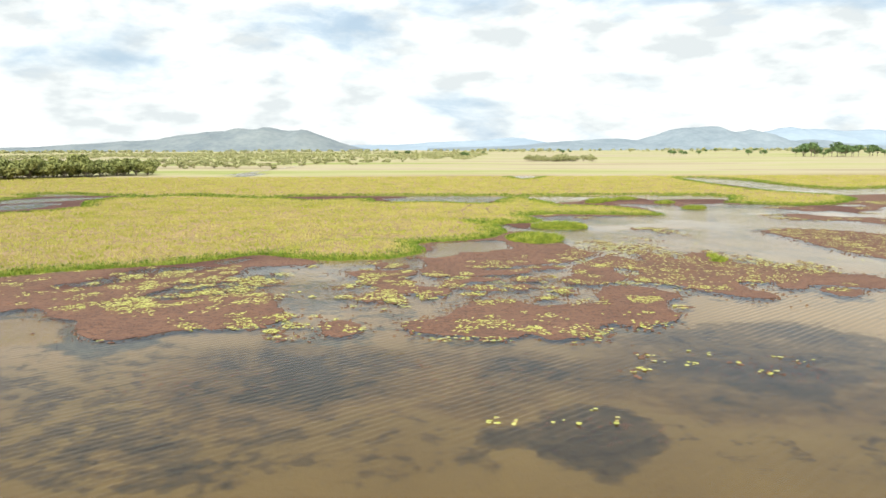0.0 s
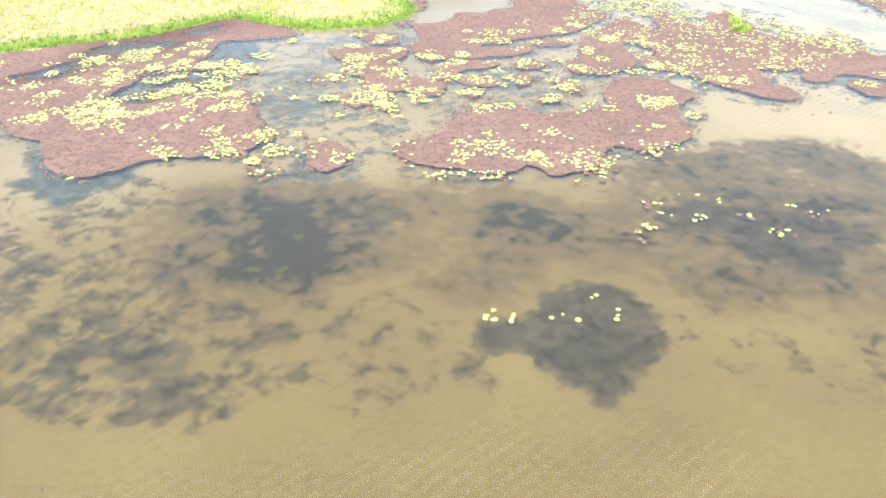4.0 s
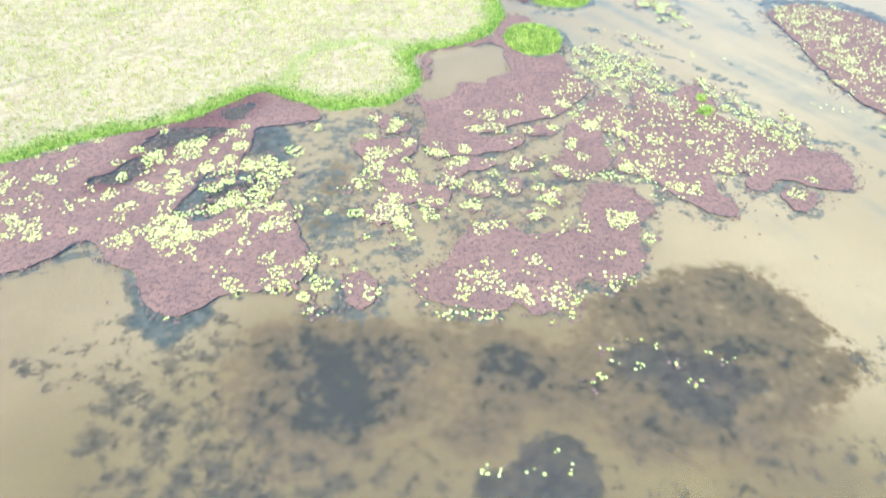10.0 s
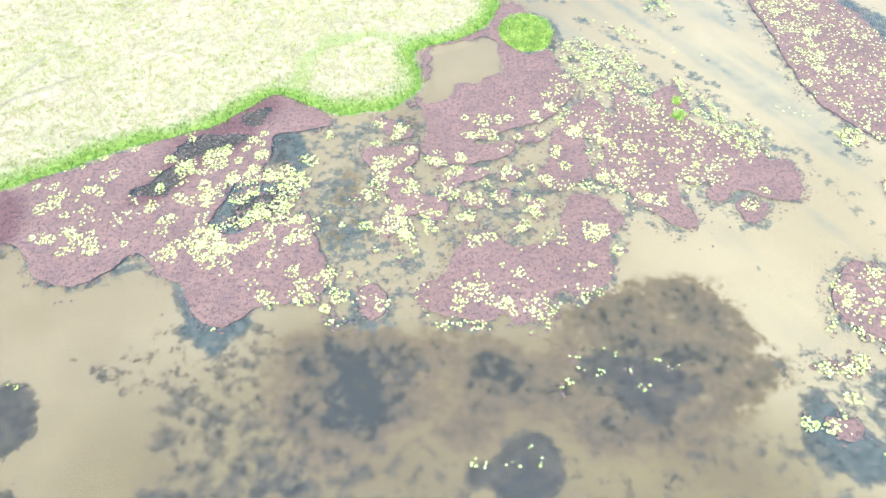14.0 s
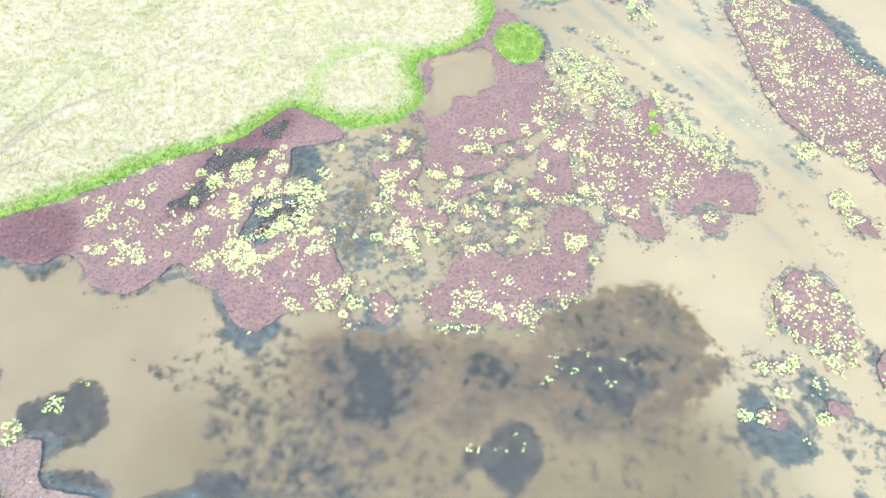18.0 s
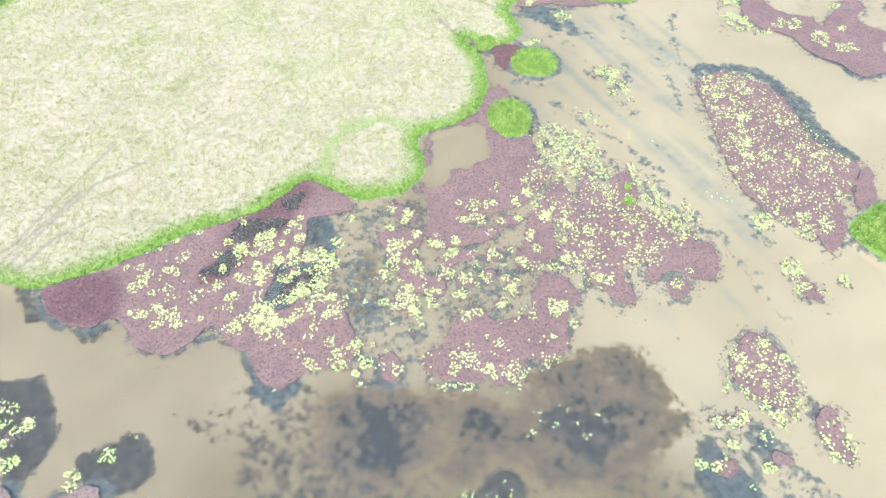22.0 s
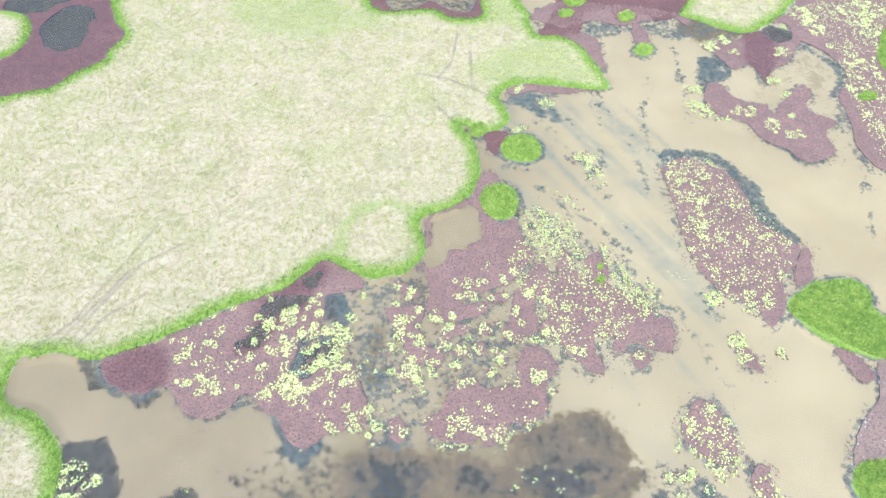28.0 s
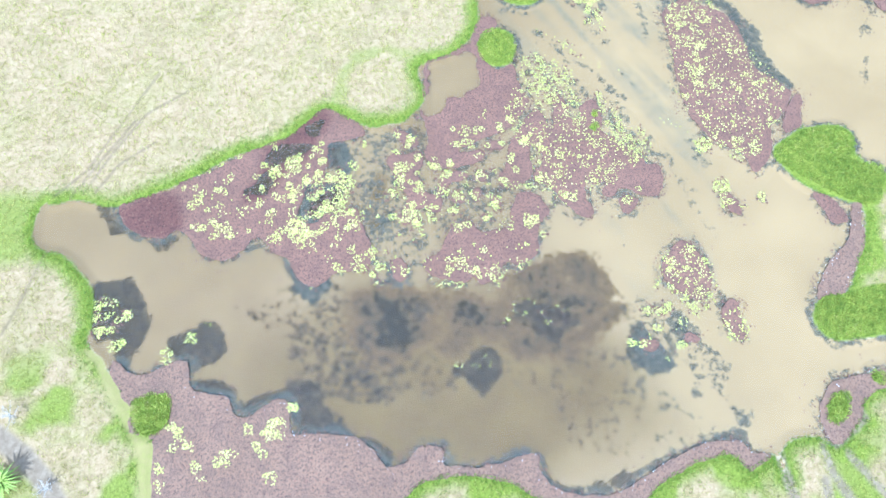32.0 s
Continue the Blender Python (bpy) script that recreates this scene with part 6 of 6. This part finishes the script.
def joined_leaves(name, rows, base=(0.0, 0.0)):
    co, si = np.cos(rows[:, 3])[:, None], np.sin(rows[:, 3])[:, None]
    px, py = PAD_SHAPE[None, :, 0] * rows[:, 2:3], PAD_SHAPE[None, :, 1] * rows[:, 2:3]
    pz = PAD_SHAPE[None, :, 2] * rows[:, 2:3] + 0.055 + 0.02 * rng.random((len(rows), 1))
    v = np.stack([rows[:, 0:1] - base[0] + px * co - py * si, rows[:, 1:2] - base[1] + px * si + py * co, pz], -1).reshape(-1, 3)
    f = (PAD_FACES[None] + (np.arange(len(rows)) * len(PAD_SHAPE))[:, None, None]).reshape(-1, 3)
    return part(name, v, f, PAD)


# the stands that the camera passes nearest have every leaf apart
stands.sort(key=lambda rows: math.hypot(rows[0, 0] - 5, rows[0, 1] - 46))
apart = 0
for rows in stands:
    c = rows[:, :2].mean(0)
    label = "crowded stand of yellow-green floating lily leaves" if len(rows) > 60 else "loose stand of yellow-green floating lily leaves"
    if apart < 3000:
        apart += len(rows)
        lily = tagged(new("water_lily"), label, "water lily", "water lilies")
        lily.location = (c[0], c[1], 0)
        for x, y, r, turn in rows:
            o = new("lily_pad", pad_data)
            o.parent = lily
            o.matrix_basis = Matrix.LocRotScale((x - c[0], y - c[1], 0.06), Euler((rng.normal(0, 0.05), rng.normal(0, 0.05), turn)), (r, r, r))
    else:
        lily = tagged(new("water_lily"), label, "water lily", "water lilies")
        lily.location = (c[0], c[1], 0)
        leaves = tagged(joined_leaves("leaves", rows, c), kind="stuff")
        leaves.parent = lily
tagged(joined_leaves("lily_pads", scattered), "thousands of yellow-green lily leaves scattered over the mats", "lily pads", kind="stuff")


# ---- loose tufts of fern: relief on the mats, crumbs off their edges, bits caught among the lilies ----
tx, ty = -120 + rng.random(150000) * 260, 15 + rng.random(150000) * 210
tf = sample(mat_grid, tx, ty) + 1.3 * value_noise(tx, ty, 0.28, 5, 4)
drift = value_noise(tx, ty, 0.12, 27, 2)
chance = np.where(tf > 0, 0.5, 0.9 * np.exp(np.minimum(tf, 0) / (0.8 + 2.5 * np.clip(drift, 0, 1)))) * step_up(tf, -7, -4)
keep = (rng.random(len(tx)) < chance) & (land_at(tx, ty) < -0.2)
caught = pad_rows[(rng.random(len(pad_rows)) < 0.12) & (pad_rows[:, 1] > 55), :2]
caught = np.repeat(caught, 4, 0) + rng.normal(0, 0.6, (4 * len(caught), 2))
tufts = np.concatenate([np.stack([tx[keep], ty[keep]], 1), caught])
tufts = tufts[(land_at(tufts[:, 0], tufts[:, 1]) < -0.2) & (near_ring(HOLE_RINGS[0], tufts[:, 0], tufts[:, 1], 5) < 0)]
ang = np.arange(6) * 1.047 + rng.uniform(0, 1, (len(tufts), 1))
rad = rng.uniform(0.09, 0.26, (len(tufts), 1)) * np.where(np.arange(len(tufts)) < keep.sum(), 1.0, 1.5)[:, None] * rng.uniform(0.55, 1.25, (len(tufts), 6))
tv = np.zeros((len(tufts), 7, 3))
tv[:, :6, 0], tv[:, :6, 1] = tufts[:, :1] + np.cos(ang) * rad, tufts[:, 1:] + np.sin(ang) * rad
tv[:, 6, :2] = tufts
tv[:, :6, 2] = rng.uniform(-0.01, 0.03, (len(tufts), 6))
tv[:, 6, 2] = rng.uniform(0.05, 0.14, len(tufts))
fan = np.array([[6, k, (k + 1) % 6] for k in range(6)])
tuft_faces = (fan[None] + 7 * np.arange(len(tufts))[:, None, None]).reshape(-1, 3)
tagged(part("fern_tufts", tv.reshape(-1, 3), tuft_faces, FERN), "loose crumbs and tufts of red floating fern", "fern tufts", kind="stuff")


# ---- flecks along the south edge, red sprigs over the sunken weed ----
edge = smooth_ring(MAT_SOUTH)
edge = np.concatenate([edge[(edge[:, 1] > 12) & (edge[:, 1] < 45)], smooth_ring(MAT_CORNER), smooth_ring(MAT_BANK)])
fl = edge[rng.integers(0, len(edge), 240)] + rng.normal(0, 0.9, (240, 2))
fl = fl[land_at(fl[:, 0], fl[:, 1]) < -0.3]
disc = np.stack([np.cos(np.arange(6) * 1.047), np.sin(np.arange(6) * 1.047), np.zeros(6)], 1)
fr = rng.uniform(0.05, 0.11, len(fl))
fv = (disc[None] * fr[:, None, None] + np.c_[fl, np.full(len(fl), 0.10)][:, None]).reshape(-1, 3)
fv[:, 2] += rng.uniform(0, 0.05, len(fv))
tagged(part("foam_flecks", fv, np.arange(len(fv)).reshape(-1, 6), FLECK), "white flecks of foam and blossom along the fern edge", "foam", kind="stuff")
sprigs = []
for (cx, cy), spread_m, many in (((10.3, 44), 2.0, 60), ((27, 56), 3.2, 150), ((-18, 54.5), 4.5, 140), ((1, 55), 4.0, 120)):
    sprigs.append(np.array([cx, cy]) + rng.normal(0, 1, (many, 2)) * (spread_m, spread_m * 0.7))
sprigs = np.concatenate(sprigs)


# ---- grass and reeds ----
def blades(x, y, z, length, width, lean, per):
    """Bent leaf blades round each point: rows of four corners."""
    n = len(x) * per
    bx, by, bz = (np.repeat(v, per) for v in (x, y, z))
    ln = np.repeat(length, per) * rng.uniform(0.6, 1.2, n)
    a, t = rng.uniform(0, 6.283, n), np.repeat(lean, per) * rng.uniform(0.3, 1.3, n)
    spread_r = np.repeat(width, per) * 1.6
    bx, by = bx + rng.normal(0, 1, n) * spread_r, by + rng.normal(0, 1, n) * spread_r
    out, up = ln * np.sin(t), ln * np.cos(t)
    w = np.repeat(width, per) * rng.uniform(0.7, 1.3, n) * 0.5
    ca, sa = np.cos(a), np.sin(a)
    v = np.empty((n, 4, 3))
    v[:, 0] = np.stack([bx, by, bz - 0.03], 1)
    v[:, 1] = np.stack([bx + 0.5 * out * ca - w * sa, by + 0.5 * out * sa + w * ca, bz + 0.62 * up], 1)
    v[:, 2] = np.stack([bx + out * ca, by + out * sa, bz + up * 0.92], 1)
    v[:, 3] = np.stack([bx + 0.5 * out * ca + w * sa, by + 0.5 * out * sa - w * ca, bz + 0.62 * up], 1)
    return v.reshape(-1, 3), np.arange(n * 4).reshape(-1, 4)


def scatter(lo, hi, density):
    n = int((hi[0] - lo[0]) * (hi[1] - lo[1]) * density)
    return lo[0] + rng.random(n) * (hi[0] - lo[0]), lo[1] + rng.random(n) * (hi[1] - lo[1])


def grass(name, label, x, y, length, width, lean, per, mat, group=""):
    d = land_at(x, y)
    v, f = blades(x, y, ground_height(x, y, d), length, width, lean, per)
    if group:
        return tagged(part(name, v, f, mat), label, "reed islet", group)
    return tagged(part(name, v, f, mat), label, "grass", kind="stuff")


v, f = blades(sprigs[:, 0], sprigs[:, 1], np.full(len(sprigs), 0.0), rng.uniform(0.05, 0.13, len(sprigs)), np.full(len(sprigs), 0.05), np.full(len(sprigs), 1.0), 3)
tagged(part("fern_sprigs", v, f, SPRIG), "tiny reddish sprigs breaking the water over sunken weed", "water plants", kind="stuff")
# lush edge along the water
x, y = scatter((-150, 8), (150, 240), 7.0)
d = land_at(x, y)
k = (d > -0.35) & (d < 0.8 + 5.5 * rng.random(len(x)) ** 2.4 + 2.0 * value_noise(x, y, 0.13, 33, 3)) & (sample(islet_d, x, y) < -1) & (inside_by(ALGAE, x, y) < 0.3)
x, y = x[k], y[k]
grass("shore_grass", "fresh green grass fringe along the water's edge", x, y, rng.uniform(0.35, 0.8, len(x)), rng.uniform(0.05, 0.1, len(x)), np.full(len(x), 0.6), 4, REED)
x, y = scatter((-230, 238), (230, 430), 1.6)
d = land_at(x, y)
k = (d > -0.5) & (d < 2.0 + 4.0 * rng.random(len(x)) ** 2)
x, y = x[k], y[k]
grass("shore_grass", "fresh green grass fringe along far pools and creek", x, y, rng.uniform(0.5, 0.9, len(x)), rng.uniform(0.14, 0.24, len(x)), np.full(len(x), 0.6), 4, REED)
# meadow, thinner with distance
for (lo, hi, dens, wide) in (((-150, 8), (150, 130), 3.8, 0.10), ((-150, 130), (150, 250), 2.6, 0.13), ((-260, 250), (260, 430), 1.0, 0.22)):
    x, y = scatter(lo, hi, dens)
    d = land_at(x, y)
    k = (d > 1.0) & (sample(rut_grid, x, y) > 0.4) & (line_distance(TRACK, x, y) > 2.6) & (inside_by(ALGAE, x, y) < 0) & (rng.random(len(x)) < 0.55 + 1.2 * value_noise(x, y, 0.35, 51, 2))
    x, y = x[k], y[k]
    grass("meadow_grass", "tussocky straw and pale green marsh grass", x, y, rng.uniform(0.3, 0.75, len(x)), np.full(len(x), wide * 0.8), np.full(len(x), 0.34), 4, MEADOW)
# islets of tall reed
for ring in ISLET_RINGS:
    lo, hi = ring.min(0) - 0.5, ring.max(0) + 0.5
    x, y = scatter(lo, hi, 14)
    k = inside_by(ring, x, y) + 0.8 * value_noise(x, y, 0.5, 61, 2) > 0
    x, y = x[k], y[k]
    grass("reed_islet", "rounded islet of dense bright green reeds", x, y, rng.uniform(0.4, 1.0, len(x)) * (1 + 0.9 * value_noise(x, y, 0.6, 63, 2)), rng.uniform(0.05, 0.1, len(x)), np.full(len(x), 0.55), 4, ISLET_REED, "reed islets")


# ---- hills on the skyline ----
def ridge(label, away, profile, mat, seed):
    """A range of hills: where its skyline bends, as (sideways, height) in metres."""
    ax = np.linspace(profile[0][0], profile[-1][0], 220)
    top = np.interp(ax, *np.array(profile, float).T)
    kernel = np.hanning(7); kernel /= kernel.sum()
    top = np.convolve(np.pad(top, 3, mode="edge"), kernel, "valid")
    top = top * (1 + 0.16 * value_noise(ax, ax * 0 + seed, 0.012, seed, 3))
    v = np.linspace(-1, 1, 21)
    hx, hv = np.meshgrid(ax, v)
    fall = (1 - np.abs(hv) ** 1.3)
    rough = 1 + 1.1 * value_noise(hx, hv * 260, 0.011, seed, 4) * (0.12 + np.abs(hv))
    hz = np.tile(top, (len(v), 1)) * fall * rough - 3
    ob = part("hill", np.stack([hx, away + hv * 420, hz], -1).reshape(-1, 3), grid_faces(220, 21), mat, smooth=True)
    return tagged(ob, label, "hill", "hills on the skyline", "structure")


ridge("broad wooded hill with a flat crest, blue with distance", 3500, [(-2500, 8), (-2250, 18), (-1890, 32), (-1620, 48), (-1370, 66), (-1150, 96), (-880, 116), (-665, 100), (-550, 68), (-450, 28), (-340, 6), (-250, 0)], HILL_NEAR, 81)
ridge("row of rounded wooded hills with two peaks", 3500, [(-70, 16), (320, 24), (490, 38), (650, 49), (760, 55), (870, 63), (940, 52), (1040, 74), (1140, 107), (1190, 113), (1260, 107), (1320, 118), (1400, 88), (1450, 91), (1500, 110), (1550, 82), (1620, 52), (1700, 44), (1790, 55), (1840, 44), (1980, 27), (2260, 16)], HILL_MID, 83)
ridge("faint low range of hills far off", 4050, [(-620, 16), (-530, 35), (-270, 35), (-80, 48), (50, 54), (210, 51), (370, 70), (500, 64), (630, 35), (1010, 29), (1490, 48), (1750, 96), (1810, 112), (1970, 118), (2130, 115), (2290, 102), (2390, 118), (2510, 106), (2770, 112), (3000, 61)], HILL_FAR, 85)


# ---- trees ----
def tube(path, radii, sides=6):
    path = np.array(path, float)
    a = np.linspace(0, 6.283, sides, endpoint=False)
    rings = []
    for k, (p, r) in enumerate(zip(path, radii)):
        way = path[min(k + 1, len(path) - 1)] - path[max(k - 1, 0)]
        way /= np.linalg.norm(way)
        u = np.cross(way, (0.3, 1, 0.1)); u /= np.linalg.norm(u)
        w = np.cross(way, u)
        rings.append(p + r * (np.cos(a)[:, None] * u + np.sin(a)[:, None] * w))
    f = []
    for k in range(len(path) - 1):
        for s in range(sides):
            f.append((k * sides + s, k * sides + (s + 1) % sides, (k + 1) * sides + (s + 1) % sides, (k + 1) * sides + s))
    return np.concatenate(rings), np.array(f)


def merged(pieces):
    vs, fs, base = [], [], 0
    for v, f in pieces:
        vs.append(v); fs.append(f + base); base += len(v)
    return np.concatenate(vs), np.concatenate(fs)


def leaf_cloud(lobes, count, size):
    """Small leaf sprays round the lobes (x, y, z, radius), thinner inside."""
    lobes = np.array(lobes, float)
    pick = rng.choice(len(lobes), count, p=lobes[:, 3] ** 2 / (lobes[:, 3] ** 2).sum())
    way = rng.normal(0, 1, (count, 3)); way /= np.linalg.norm(way, axis=1)[:, None]
    c = lobes[pick, :3] + way * (lobes[pick, 3] * rng.uniform(0.55, 1.08, count) ** 0.6)[:, None] * (1, 1, 0.8)
    u = rng.normal(0, 1, (count, 3)); u /= np.linalg.norm(u, axis=1)[:, None]
    w = np.cross(u, way + 0.3 * rng.normal(0, 1, (count, 3))); w /= np.linalg.norm(w, axis=1)[:, None] + 1e-6
    s = size * rng.uniform(0.6, 1.3, (count, 1))
    v = np.stack([c - u * s, c + w * s * 0.6, c + u * s, c - w * s * 0.6], 1)
    return v.reshape(-1, 3), np.arange(count * 4).reshape(-1, 4)


def tree(name, label, category, height, width, mat, leaves, size, group, bare=0.3):
    t = tagged(new(name), label, category, group)
    limbs, lobes = [], []
    limbs.append(tube([(0, 0, -0.3), (0.05 * width, 0, height * 0.25), (0.02, 0.04 * width, height * 0.62)], (0.05 * height * 0.6, 0.035 * height * 0.6, 0.012 * height)))
    for k in range(5):
        a = 6.283 * k / 5 + rng.uniform(-0.4, 0.4)
        r, z = width * rng.uniform(0.25, 0.42), height * rng.uniform(0.35 + bare, 0.85)
        tip = (r * math.cos(a), r * math.sin(a), z)
        limbs.append(tube([(0, 0, height * bare), (0.5 * tip[0], 0.5 * tip[1], 0.5 * (height * bare + z)), tip], (0.014 * height, 0.01 * height, 0.004 * height), 5))
        lobes.append((*tip, width * rng.uniform(0.2, 0.3)))
    lobes.append((0, 0, height * 0.82, width * 0.28))
    part("trunk", *merged(limbs), BARK, t)
    part("crown", *leaf_cloud(lobes, leaves, size), mat, t)
    return t


def plant(protos, spots, low=0.8, high=1.25):
    """Sets each prototype on its first spots and copies on the rest."""
    for k, (x, y) in enumerate(spots):
        z = float(ground_height(np.array([x]), np.array([y]))[0]) - 0.05
        s = rng.uniform(low, high)
        m = pose(x, y, z, 0, 0, rng.uniform(0, 360)) @ Matrix.Diagonal((s, s, s * rng.uniform(0.85, 1.1), 1))
        if k < len(protos):
            protos[k].matrix_basis = m
        else:
            o = copy_thing(protos[k % len(protos)], Matrix.Identity(4))
            o.matrix_basis = m


mangroves = [tree("mangrove_tree", "dense dark olive mangrove tree at the marsh edge", "tree", rng.uniform(7.5, 10.5), rng.uniform(10, 13), MANGROVE, 700, 0.75, "mangrove belt", 0.05) for _ in range(5)]
spots = []
for row in range(4):
    for k in range(24):
        u = k / 23
        x = -292 + 96 * u + rng.uniform(-3, 3)
        y = 398 + 75 * max(0, (u - 0.35)) / 0.65 + row * 13 + rng.uniform(-4, 4)
        if row < 2 or u < 0.85:
            spots.append((x, y))
plant(mangroves, spots)

scrubs = [tree("scrub_tree", "low grey-green scrub tree on the plain", "tree", rng.uniform(4, 6), rng.uniform(6, 9), SCRUB, 260, 0.8, "scrub on the plain", 0.2) for _ in range(5)]
spots = []
while len(spots) < 2600:
    x, y = rng.uniform(-900, 100), rng.uniform(600, 2000)
    if value_noise(np.array([x]), np.array([y]), 0.006, 91, 3)[0] > -0.10 and x < 0.55 * (y - 500) * 0.2 - 20 - 130 * (y < 700) and abs(x) < 0.68 * y:
        spots.append((x, y))
spots.sort(key=lambda p: math.hypot(*p))
plant(scrubs, spots[:280], 0.4, 0.9)
lobes = [(x + rng.normal(0, 2.5), y + rng.normal(0, 2.5), 2.2 + rng.uniform(-0.6, 1.6), rng.uniform(1.6, 3.4)) for x, y in spots[280:] for _ in range(2)]
far_scrub = part("far_scrub", *leaf_cloud(lobes, 75000, 1.2), SCRUB)
tagged(far_scrub, "distant low grey-green scrub dotting the dry plain", "scrub", kind="stuff")
mound = [tree("thicket_bush", "rounded olive-green thicket bush", "bush", rng.uniform(5, 7), rng.uniform(9, 12), SCRUB, 300, 0.8, "thicket mound", 0.1) for _ in range(3)]
plant(mound, [(rng.normal(140, 24), rng.uniform(835, 890)) for _ in range(34)], 0.7, 1.2)
gums = [tree("gum_tree", "tall spreading dark green gum tree", "tree", rng.uniform(10, 14), rng.uniform(10, 13), GUM, 420, 0.9, "gum trees", 0.3) for _ in range(4)]
plant(gums, [(rng.uniform(560, 690), rng.uniform(1090, 1150)) for _ in range(22)] + [(604, 1095), (612, 1100), (620, 1092)], 0.9, 1.7)
lone = [tree("paddock_tree", "lone dark tree standing in dry paddock", "tree", rng.uniform(7, 9), rng.uniform(7, 9), GUM, 220, 0.9, "paddock trees", 0.35) for _ in range(3)]
plant(lone, [(505, 1190), (528, 1185), (385, 1200), (398, 1260), (410, 1220), (430, 1300), (455, 1280), (560, 1060), (30, 1080), (36, 1110), (250, 1500), (300, 1700), (620, 1700), (680, 1800), (740, 1750), (820, 1900), (90, 1600), (160, 1900), (-60, 1250), (-90, 1400), (340, 2100), (500, 2300), (900, 2200), (1000, 2300)], 0.8, 1.4)


lobes = []
for _ in range(900):
    x, y = rng.uniform(-1900, 2000), rng.uniform(2300, 3050)
    if value_noise(np.array([x]), np.array([y]), 0.004, 95, 3)[0] > -0.03:
        lobes.append((x, y, 3.5 + rng.uniform(-1, 3), rng.uniform(4, 9)))
tree_line = part("tree_line", *leaf_cloud(lobes, 22000, 2.4), SCRUB)
tagged(tree_line, "broken line of distant grey-green trees before the hills", "tree line", kind="stuff")


# ---- pandanus palm and dead trees on the bank ----
def pandanus(place):
    x, y = place
    z = float(ground_height(np.array([x]), np.array([y]))[0])
    t = tagged(new("pandanus_palm"), "green and yellow pandanus palm beside the track", "palm")
    t.location = (x, y, z)
    part("trunk", *tube([(0, 0, -0.2), (0.1, 0.1, 1.4), (0.15, 0.2, 2.8)], (0.22, 0.17, 0.15), 8), BARK, t)
    for k in range(64):
        a, up = k * 2.4, 1.25 - 1.5 * (k / 64)
        ln, w = rng.uniform(3.4, 5.0), 0.30
        steps = np.linspace(0, 1, 6)
        r = ln * steps * math.cos(up * 0.8)
        h = 2.8 + ln * (steps * math.sin(up) - 0.35 * steps**2)
        half = w * np.array([0.6, 1, 0.9, 0.7, 0.4, 0.05])
        ca, sa = math.cos(a), math.sin(a)
        left = np.stack([0.15 + r * ca - half * sa, 0.2 + r * sa + half * ca, h + 0.05], 1)
        mid = np.stack([0.15 + r * ca, 0.2 + r * sa, h], 1)
        right = np.stack([0.15 + r * ca + half * sa, 0.2 + r * sa - half * ca, h + 0.05], 1)
        v = np.concatenate([left, mid, right])
        f = [(c * 6 + s, c * 6 + s + 1, (c + 1) * 6 + s + 1, (c + 1) * 6 + s) for c in (0, 1) for s in range(5)]
        part("frond", v, np.array(f), PALM, t)


def dead_tree(place, height):
    x, y = place
    z = float(ground_height(np.array([x]), np.array([y]))[0])
    t = tagged(new("dead_tree"), "bleached grey dead tree with bare branches", "dead tree", "dead trees")
    t.location = (x, y, z)
    part("trunk", *tube([(0, 0, -0.2), (0.1, 0, height * 0.3), (0.0, 0.15, height * 0.6)], (0.16, 0.12, 0.07), 7), DEADWOOD, t)
    for k in range(16):
        a, base = rng.uniform(0, 6.283), height * rng.uniform(0.2, 0.6)
        ln, up = height * rng.uniform(0.35, 0.7), rng.uniform(0.1, 0.9)
        p = [np.array([0.05, 0.05, base])]
        for s in range(3):
            a += rng.uniform(-0.5, 0.5)
            p.append(p[-1] + ln / 3 * np.array([math.cos(a) * math.cos(up), math.sin(a) * math.cos(up), math.sin(up)]))
        pieces = [tube(p, (0.07, 0.055, 0.04, 0.02), 5)]
        for s in (1, 2, 3):
            for _ in range(2):
                b = a + rng.uniform(-1.2, 1.2)
                q = p[s] + ln * 0.3 * np.array([math.cos(b), math.sin(b), rng.uniform(0, 0.6)])
                pieces.append(tube([p[s], 0.5 * (p[s] + q) + rng.normal(0, 0.05, 3), q], (0.035, 0.025, 0.012), 4))
        part("branch", *merged(pieces), DEADWOOD, t)


pandanus(PALM_AT)
dead_tree(DEAD_AT, 5.0)
dead_tree(DEAD_TWO_AT, 3.5)
